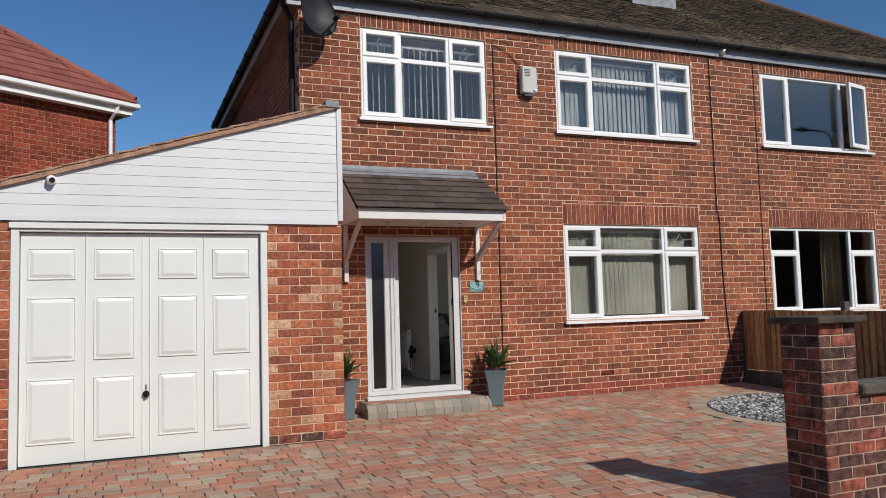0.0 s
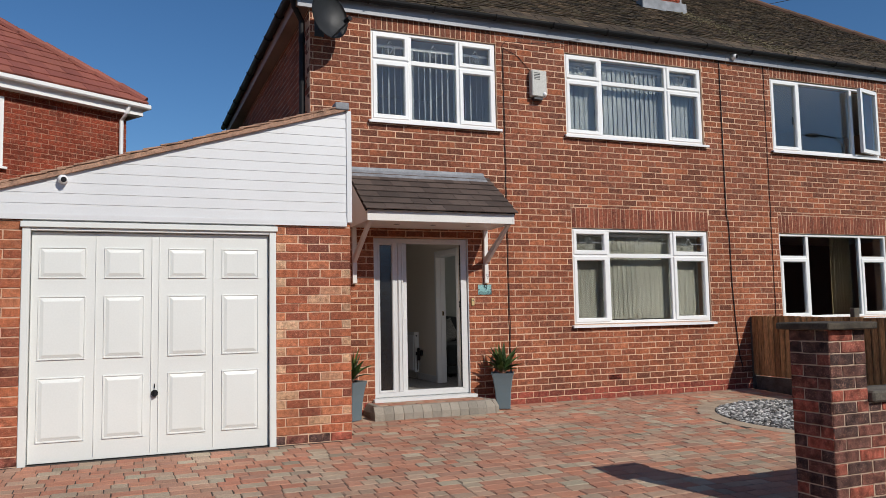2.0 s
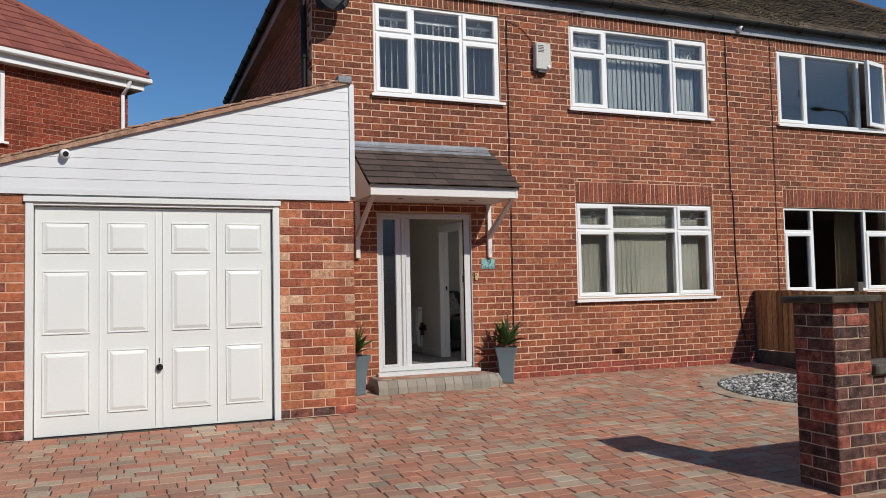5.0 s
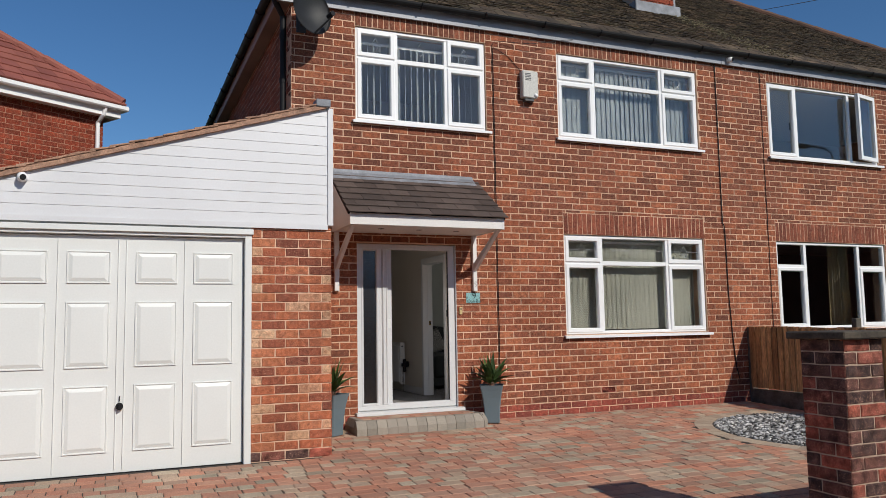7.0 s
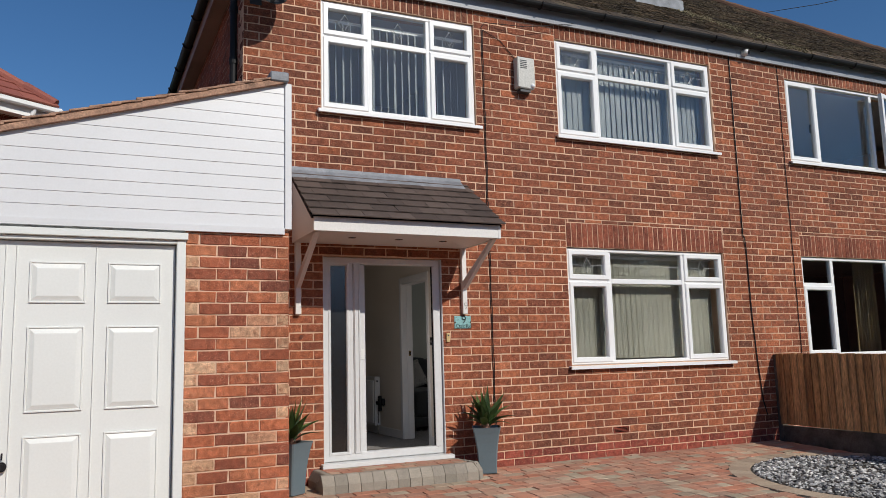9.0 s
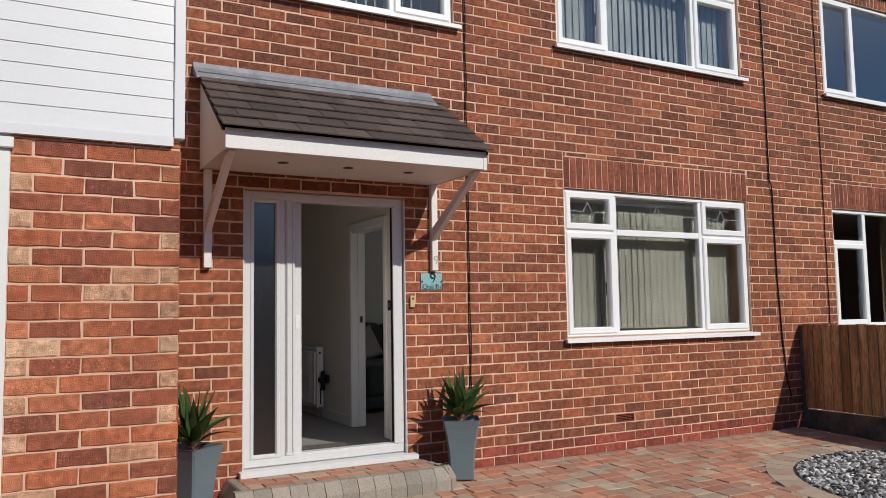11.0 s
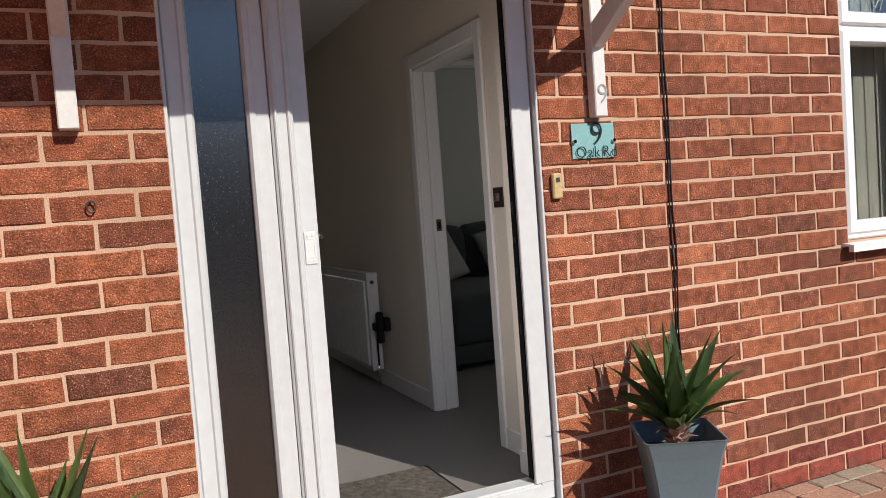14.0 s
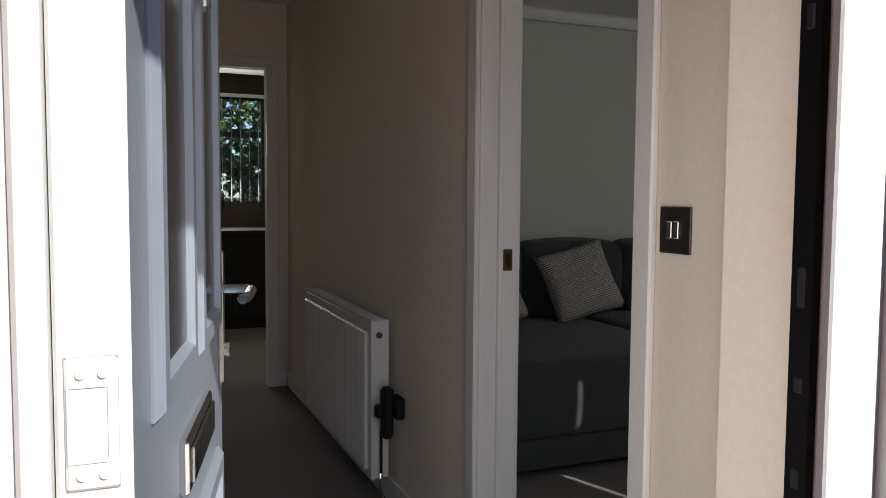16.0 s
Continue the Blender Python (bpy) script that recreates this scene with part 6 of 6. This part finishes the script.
# no hole is cut; a black piece paints the shade in the slot
part("slot", boxes((4.380, 4.395, 10.8985, 10.9, 1.215, 1.25)), M_BLACK, sk)

sw = thing("light_switch", (HALL, 9.99, 1.31), "dark bronze double light switch by the doorway", "light switch")
part("plate", boxes((HALL - 0.006, HALL - 0.0005, 9.985, 10.075, 1.313, 1.403), bevel=0.002), M_BRONZE, sw)
for y in (10.015, 10.035):
    part("rocker", boxes((HALL - 0.010, HALL - 0.0062, y, y + 0.015, 1.342, 1.375), bevel=0.001), M_CHROME, sw)

# radiator
RY0, RY1, RZ0, RZ1, RX = 11.68, 12.82, 0.31, 0.93, HALL - 0.10
rd = thing("radiator", (RX, 12.4, RZ0), "white steel panel radiator on the hall wall", "radiator")
part("panel", boxes((RX, RX + 0.018, RY0, RY1, RZ0, RZ1), bevel=0.005), M_RAD, rd)
part("rear_panel", boxes((RX + 0.05, RX + 0.066, RY0 + 0.005, RY1 - 0.005, RZ0 + 0.01, RZ1 - 0.01)), M_RAD, rd)
k = 29
for i in range(k):
    y = RY0 + 0.03 + (RY1 - RY0 - 0.06) * (i + 0.5) / k
    part("rib", boxes((RX - 0.018, RX + 0.001, y - 0.0135, y + 0.0135, RZ0 + 0.035, RZ1 - 0.035), bevel=0.006), M_RAD, rd)
m = bmesh.new()
for i in range(30):
    y = RY0 + 0.012 + (RY1 - RY0 - 0.024) * i / 29
    box(m, RX + 0.004, RX + 0.066, y - 0.004, y + 0.004, RZ1 + 0.0005, RZ1 + 0.012)
box(m, RX - 0.001, RX + 0.006, RY0, RY1, RZ1 + 0.0005, RZ1 + 0.013)
part("top_grille", m, M_RAD, rd)
part("end_panel", boxes((RX - 0.002, RX + 0.07, RY0 - 0.004, RY0 - 0.0005, RZ0 + 0.01, RZ1 + 0.013)), M_RAD, rd)
m = bmesh.new()
rod(m, (RX + 0.03, RY0 - 0.005, RZ1 - 0.045), (RX + 0.03, RY0 - 0.014, RZ1 - 0.045), 0.012, 12)
part("bleed_plug", m, M_DARKGREY, rd)
for z in (RZ0 + 0.09, RZ1 - 0.09):
    part("bracket", boxes((RX + 0.066, HALL - 0.001, RY1 - 0.3, RY1 - 0.27, z - 0.03, z + 0.03)), M_RAD, rd)
    part("bracket", boxes((RX + 0.066, HALL - 0.001, RY0 + 0.27, RY0 + 0.3, z - 0.03, z + 0.03)), M_RAD, rd)
m = bmesh.new()
tube(m, [(RX + 0.03, RY0 - 0.002, RZ0 + 0.04), (RX + 0.03, RY0 - 0.03, RZ0 + 0.04), (RX + 0.03, RY0 - 0.035, RZ0 + 0.02), (RX + 0.03, RY0 - 0.035, FLOOR)], 0.008, 8)
part("pipe", m, M_CHROME, rd)
m = bmesh.new()
tube(m, [(RX + 0.03, RY0 - 0.035, RZ0 + 0.04), (RX + 0.03, RY0 - 0.035, 0.52)], 0.006, 8)
part("tail_pipe", m, M_BLACK, rd)
# a black draught stop hanging beside the radiator
hg = thing("wall_bracket", (HALL, 11.60, 0.5), "black plastic cross-shaped fitting on the hall wall", "wall fitting")
m = boxes((HALL - 0.085, HALL - 0.04, 11.575, 11.62, 0.50, 0.70), bevel=0.012)
box(m, HALL - 0.04, HALL - 0.0005, 11.56, 11.635, 0.575, 0.66, bevel=0.008)
box(m, HALL - 0.11, HALL - 0.085, 11.58, 11.615, 0.585, 0.635, bevel=0.006)
part("body", m, M_BLACK, hg)

mt = thing("doormat", (3.65, 9.9, FLOOR), "dark brown coir doormat inside the door", "doormat")
part("mat_surface", boxes((3.40, 3.87, 9.66, 10.08, FLOOR + 0.001, FLOOR + 0.012), bevel=0.003), M_MAT, mt)
part("border", boxes((3.385, 3.885, 9.645, 10.095, FLOOR + 0.0005, FLOOR + 0.007), bevel=0.002), M_BLACK, mt, "black rubber border")


# ---- lounge ----
def pad(x0, x1, y0, y1, z0, z1, r, puff=0.0):
    m = bmesh.new()
    box(m, x0, x1, y0, y1, z0, z1)
    bmesh.ops.bevel(m, geom=m.edges[:], offset=r, segments=4, profile=0.5, affect="EDGES")
    if puff:
        bmesh.ops.subdivide_edges(m, edges=m.edges[:], cuts=3, use_grid_fill=True)
        c, h = Vector(((x0 + x1) / 2, (y0 + y1) / 2, (z0 + z1) / 2)), Vector(((x1 - x0) / 2, (y1 - y0) / 2, (z1 - z0) / 2))
        for v in m.verts:
            d = v.co - c
            e = [1 - min(1, abs(d[i] / h[i])) ** 2 for i in range(3)]
            for i in range(3):
                j, k2 = (i + 1) % 3, (i + 2) % 3
                v.co[i] += (puff if d[i] > 0 else -puff) * (abs(d[i]) / h[i]) ** 3 * e[j] * e[k2]
    return m


SF0, SF1 = 4.75, 6.95
sf = thing("sofa", (5.85, 12.4, FLOOR), "charcoal grey fabric sofa against the lounge wall", "sofa")
part("base", pad(SF0, SF1, 11.68, 13.18, FLOOR + 0.05, 0.382, 0.03), M_SOFA, sf, "", True)
part("back", pad(SF0, SF1, 12.98, 13.2, 0.384, 1.10, 0.05), M_SOFA, sf, "", True)
for a, b in ((SF0 + 0.01, 5.84), (5.86, SF1 - 0.18)):
    part("seat_cushion", pad(a, b, 11.66, 12.98, 0.386, 0.725, 0.06, 0.02), M_SOFA, sf, "", True)
for a, b in ((SF0 + 0.02, 5.42), (5.44, 6.1), (6.12, SF1 - 0.2)):
    m = pad(a, b, 12.70, 12.97, 0.745, 1.16, 0.07, 0.03)
    part("back_cushion", m, M_SOFA, sf, "", True)
part("arm", pad(SF1 - 0.17, SF1 + 0.02, 11.68, 13.19, 0.25, 0.85, 0.05), M_SOFA, sf, "", True)
for x in (SF0 + 0.1, SF1 - 0.1):
    for y in (11.78, 13.1):
        m = bmesh.new()
        rod(m, (x, y, FLOOR), (x, y, FLOOR + 0.052), 0.025, 10)
        part("foot", m, M_BLACK, sf)


def scatter(cx, cy, cz, w, turn, lean, tilt, label):
    t = new("cushion")
    m = bmesh.new()
    bmesh.ops.create_grid(m, x_segments=14, y_segments=14, size=w / 2)
    for v in m.verts:
        a, b = v.co.x / (w / 2), v.co.y / (w / 2)
        v.co.z = 0.065 * (max(0.0, (1 - a ** 4) * (1 - b ** 4))) ** 0.6
        v.co.x *= 1 - 0.06 * (1 - b * b) * abs(a)
        v.co.y *= 1 - 0.06 * (1 - a * a) * abs(b)
    back = bmesh.ops.duplicate(m, geom=m.faces[:])
    for e in back["geom"]:
        if isinstance(e, bmesh.types.BMVert):
            e.co.z = -e.co.z
    bmesh.ops.remove_doubles(m, verts=m.verts[:], dist=0.0005)
    bmesh.ops.recalc_face_normals(m, faces=m.faces[:])
    bmesh.ops.transform(m, matrix=Matrix.Rotation(radians(90), 4, "X"), verts=m.verts)
    me = mesh_of("cushion", m, M_CUSHION, True)
    bpy.data.objects.remove(t)
    t = new("cushion", me)
    t.matrix_basis = Matrix.Translation((cx, cy, cz)) @ Matrix.Rotation(radians(turn), 4, "Z") @ Matrix.Rotation(radians(lean), 4, "X") @ Matrix.Rotation(radians(tilt), 4, "Y")
    return tagged(t, label, "cushion", "sofa cushions")


scatter(5.69, 12.55, 0.955, 0.42, -14, -22, -16, "cream and charcoal zigzag cushion leaning on the sofa")
scatter(5.05, 12.42, 0.93, 0.40, 8, -22, -16, "cream and charcoal zigzag cushion at the sofa's end")

# ---- kitchen ----
KY = BACK
# dark grey frame: its shade against the bright garden is put into the colour
wk = thing("window_6", (4.1, KY + 0.05, 1.33), "kitchen window over the sink, frame darkened as a backlit silhouette", "window", "", "structure")
kx0, kx1, kz0, kz1 = KITCHEN_WINDOW
m = bmesh.new()
ring(m, kx0, kx1, kz0, kz1, 0.05, KY + 0.06, KY + 0.12, 0.006)
part("window_frame", m, M_DARKGREY, wk)
part("mullion", boxes((4.05, 4.11, KY + 0.062, KY + 0.118, kz0 + 0.04, kz1 - 0.04)), M_DARKGREY, wk)
part("transom", boxes((kx0 + 0.04, kx1 - 0.04, KY + 0.064, KY + 0.116, 2.03, 2.08)), M_DARKGREY, wk)
pane(kx0 + 0.04, kx1 - 0.04, kz0 + 0.04, kz1 - 0.04, KY + 0.09, wk)
blind("vertical_blind", 3.5, 4.70, 1.36, 2.42, KY - 0.04, 0.09, 0.085, 78, M_BLIND, "vertical blind standing open at the kitchen window", 4)
ku = thing("kitchen_unit", (4.2, 16.4, FLOOR), "dark kitchen base units under the window", "kitchen unit", "kitchen units")
part("carcass", boxes((3.2, 5.28, 16.13, 16.98, FLOOR, 1.07)), M_KITCHEN, ku)
for i in range(4):
    part("door", boxes((3.21 + i * 0.515, 3.72 + i * 0.515, 16.11, 16.128, FLOOR + 0.1, 1.06), bevel=0.003), M_KITCHEN, ku)
wt = thing("worktop", (4.2, 16.5, 1.071), "dark worktop along the kitchen window", "worktop")
part("top", boxes((3.2, 5.28, 16.08, 16.99, 1.071, 1.11), bevel=0.004), M_KITCHEN, wt)
tp = thing("kitchen_tap", (4.2, 16.75, 1.11), "black swan-neck kitchen tap at the sink", "tap")
m = bmesh.new()
tube(m, [(4.22, 16.75, 1.11), (4.22, 16.75, 1.38)] + [(4.22, 16.75 - 0.09 + 0.09 * math.cos(a), 1.38 + 0.09 * math.sin(a)) for a in (math.pi * k / 8 for k in range(1, 9))] + [(4.22, 16.57, 1.30)], 0.012, 8)
part("spout", m, M_BLACK, tp)

# garden tree behind the kitchen window
tr = thing("garden_tree", (5.2, 22.0, -0.05), "leafy green tree in the sunlit back garden", "tree")
m = bmesh.new()
rod(m, (5.2, 22.0, -0.1), (5.25, 22.0, 2.0), 0.16, 12, 0.11)
rt = random.Random(21)
tips = []
for i in range(9):
    a = i * 0.7 + rt.uniform(-0.2, 0.2)
    tip = Vector((5.25 + 1.5 * math.cos(a), 22.0 + 1.2 * math.sin(a), 2.0 + rt.uniform(0.2, 1.8)))
    rod(m, (5.24, 22.0, 1.3 + 0.08 * i), tip, 0.055, 7, 0.015)
    tips.append(tip)
part("trunk", m, M_BARK, tr, "brown bark")
co, fa = [], []
for i in range(9500):
    c = rt.choice(tips) + Vector((rt.gauss(-0.3, 0.75), rt.gauss(0, 0.6), rt.gauss(-0.4, 0.8)))
    s = rt.uniform(0.05, 0.10)
    q = Euler((rt.uniform(-1, 1), rt.uniform(-1, 1), rt.uniform(0, 6.3))).to_matrix()
    base = len(co)
    co += [tuple(c + q @ Vector(p) * s) for p in ((-1, 0, 0), (0, -0.5, 0.1), (1, 0, 0), (0, 0.5, 0.1))]
    fa.append((base, base + 1, base + 2, base + 3))
me = bpy.data.meshes.new("crown")
me.from_pydata(co, [], fa)
me.materials.append(M_FOLIAGE)
cr = new("crown", me)
cr.parent = tr
cr.location = -Vector(tr.location)

# area lamps stand in the openings for daylight; the door's is added fill
def daylight(name, place, target, w, h, power, colour):
    l = bpy.data.lights.new(name, "AREA")
    l.shape, l.size, l.size_y, l.energy, l.color = "RECTANGLE", w, h, power, colour
    ob = new(name, l)
    ob.matrix_world = look(place, target)
    return ob


daylight("lounge_window_daylight", (7.0, W + 0.32, 1.73), (7.0, 13.0, 1.3), 2.3, 1.25, 6.5, (0.96, 0.96, 1.0))
daylight("kitchen_window_daylight", (4.08, KY - 0.10, 1.83), (4.0, 12.0, 1.2), 1.1, 0.9, 12, (1.0, 1.0, 0.93))
# added lamp brightens the hall beyond the sky light already entering
daylight("front_door_daylight", (3.84, W + 0.125, 1.10), (4.0, 14.0, 0.9), 0.46, 1.5, 2.6, (1.0, 0.96, 0.91))

# ---- pieces: bricks, paving, roof tiles ----
PV, PU, CH = -0.017, 4.264, 0.0864
lintels = [(5.79, 8.21, 2.41, 2.702), (9.62, 12.03, 2.41, 2.702), (2.86, 4.66, 4.95, 5.129), (5.76, 8.21, 4.95, 5.129), (9.60, 12.03, 4.95, 5.129)]
cut = list(HOLES.values()) + lintels
PLINTH_Z, DOOR_HEAD = PV + 2 * CH, PV + 26 * CH
# the strip between the garage and the door is bonded on its own
body = courses(HOUSE_X0, 2.87, PLINTH_Z, DOOR_HEAD, cut, height=CH, pu=2.525, pv=PV)
body += courses(2.87, HOUSE_X1, PLINTH_Z, DOOR_HEAD, cut, height=CH, pu=PU, pv=PV)
body += courses(HOUSE_X0, HOUSE_X1, DOOR_HEAD, EAVE + 0.03, cut, height=CH, pu=PU, pv=PV)
hue = random.Random(31)


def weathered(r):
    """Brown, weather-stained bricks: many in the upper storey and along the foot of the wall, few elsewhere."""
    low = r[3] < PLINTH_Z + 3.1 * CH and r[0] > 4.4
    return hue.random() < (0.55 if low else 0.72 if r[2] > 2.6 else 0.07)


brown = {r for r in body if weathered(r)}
shown = [r for r in body if r[0] > 2.3 and r[1] < 5.4 and r[3] < 2.2][-300:]
picked = set(shown)
joined("brick_run", [r for r in body if r not in picked and r not in brown], FRONT, M_BRICK[1], wall_front, gap=0.005)
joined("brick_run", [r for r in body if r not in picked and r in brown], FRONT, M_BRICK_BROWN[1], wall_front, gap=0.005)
singles("brick", [r for r in shown if r not in brown], FRONT, M_BRICK[0], wall_front, gap=0.005)
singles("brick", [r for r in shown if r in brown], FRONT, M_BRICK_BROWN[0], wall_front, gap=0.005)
joined("plinth_run", courses(HOUSE_X0, HOUSE_X1, -0.12, PLINTH_Z, [HOLES["door"], HOLES["vent"]], height=CH, pu=PU, pv=PV), FRONT, M_BRICK_PLINTH[1], wall_front, lift=0.001, gap=0.005)
for r in lintels[:2]:
    singles("soldier_brick", soldiers(*r), FRONT, M_BRICK_SOLDIER[0], wall_front, gap=0.003)
# upper soldiers in the darker brown: the eaves' shade is put into their colour
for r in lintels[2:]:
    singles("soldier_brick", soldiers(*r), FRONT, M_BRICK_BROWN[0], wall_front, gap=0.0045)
# gable bricks all in the brown tone, shade put into their colour
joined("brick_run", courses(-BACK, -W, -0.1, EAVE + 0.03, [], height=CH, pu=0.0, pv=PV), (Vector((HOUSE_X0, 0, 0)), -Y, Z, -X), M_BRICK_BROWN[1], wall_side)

GFR = (Vector((0, G, 0)), X, Z, -Y)
GH, GL, GV = 0.08925, 0.2315, 0.031


def quoined(x0, x1, v0, v1):
    """Courses that end in a header at one side and, in the next course, at the other."""
    out = []
    for k in range(math.floor((v0 - GV) / GH), 30):
        a, b = max(v0, GV + k * GH), min(v1, GV + (k + 1) * GH)
        if b - a < 0.02:
            continue
        x, first = x0, k % 2 == 1
        while x < x1 - 0.02:
            end = x + (x1 - x0 - GL * int((x1 - x0) / GL) if first else GL)
            end = x1 if end > x1 - 0.02 else end
            out.append((x, end, a, b))
            x, first = end, False
    return out


gb = quoined(1.385, GX1, GV, 2.213) + quoined(GX0, -0.93, GV, 2.213)
pick = random.Random(5)
pale = {r for r in gb if pick.random() < (0.72 if r[1] - r[0] < 0.14 and r[3] < 2.0 else 0.03)}
singles("brick", [r for r in gb if r not in pale], GFR, M_BRICK_GARAGE[0], wall_garage, jit=0.0034, gap=0.005)
singles("brick", [r for r in gb if r in pale], GFR, M_BRICK_CREAM[0], wall_garage, jit=0.0034, gap=0.005)
singles("brick", quoined(1.385, GX1, -0.24, GV) + quoined(GX0, -0.93, -0.24, GV), GFR, M_BRICK_DARK[0], wall_garage)
singles("brick", courses(G, W - 0.01, -0.2, 2.213, [], height=GH, pu=G + 0.11, pv=GV), (Vector((GX1, 0, 0)), Y, Z, X), M_BRICK_GARAGE[0], wall_garage_side)

singles("roof_tile", near[:300], fr, M_ROSE[0], roof, depth=0.016, cham=0.003, jit=0.003, gap=0.002, lift=0.021, uneven=0.004)
joined("tile_run", near[300:], fr, M_ROSE[1], roof, depth=0.016, cham=0.003, jit=0.003, gap=0.002, lift=0.02, uneven=0.006, tilt=0.013)

# paving: courses along y, mixed lengths, round a circle of gravel
GC, GR = Vector((GCX, GCY)), GRR + RING - 0.03
PF = (Vector((0, W, 0)), X, (Y + Z * SLOPE).normalized(), X.cross((Y + Z * SLOPE).normalized()))
pav = []
v = DRIVE_Y0 - W
while v < -0.02:
    v1 = min(v + 0.135, -0.012)
    x = DRIVE_X0 - rnd.uniform(0, 0.2)
    while x < DRIVE_X1 - 0.02:
        l = rnd.choice((0.13, 0.16, 0.19, 0.19, 0.23))
        x0, x1 = max(x, DRIVE_X0), min(x + l, DRIVE_X1)
        c = Vector(((x0 + x1) / 2, W + (v + v1) / 2))
        inside = (c - GC).length < GR
        under = GX0 < c.x < GX1 and c.y > G + 0.02
        pierfoot = 4.46 < c.x < 8.9 and 4.03 < c.y < 4.23
        if x1 - x0 > 0.04 and v1 - v > 0.04 and not inside and not under and not pierfoot:
            pav.append((x0, x1, v, v1))
        x += l
    v += 0.135
near_pav = [r for r in pav if 2.2 < r[0] < 5.6 and r[2] > -2.6][:300]
picked = set(near_pav)
joined("paving_run", [r for r in pav if r not in picked], PF, M_PAVE[1], drive_bed, depth=0.03, cham=0.006, jit=0.003, gap=0.0026, uneven=0.0025)
singles("paving_block", near_pav, PF, M_PAVE[0], drive_bed, depth=0.03, cham=0.006, jit=0.003, gap=0.0026, uneven=0.0025)
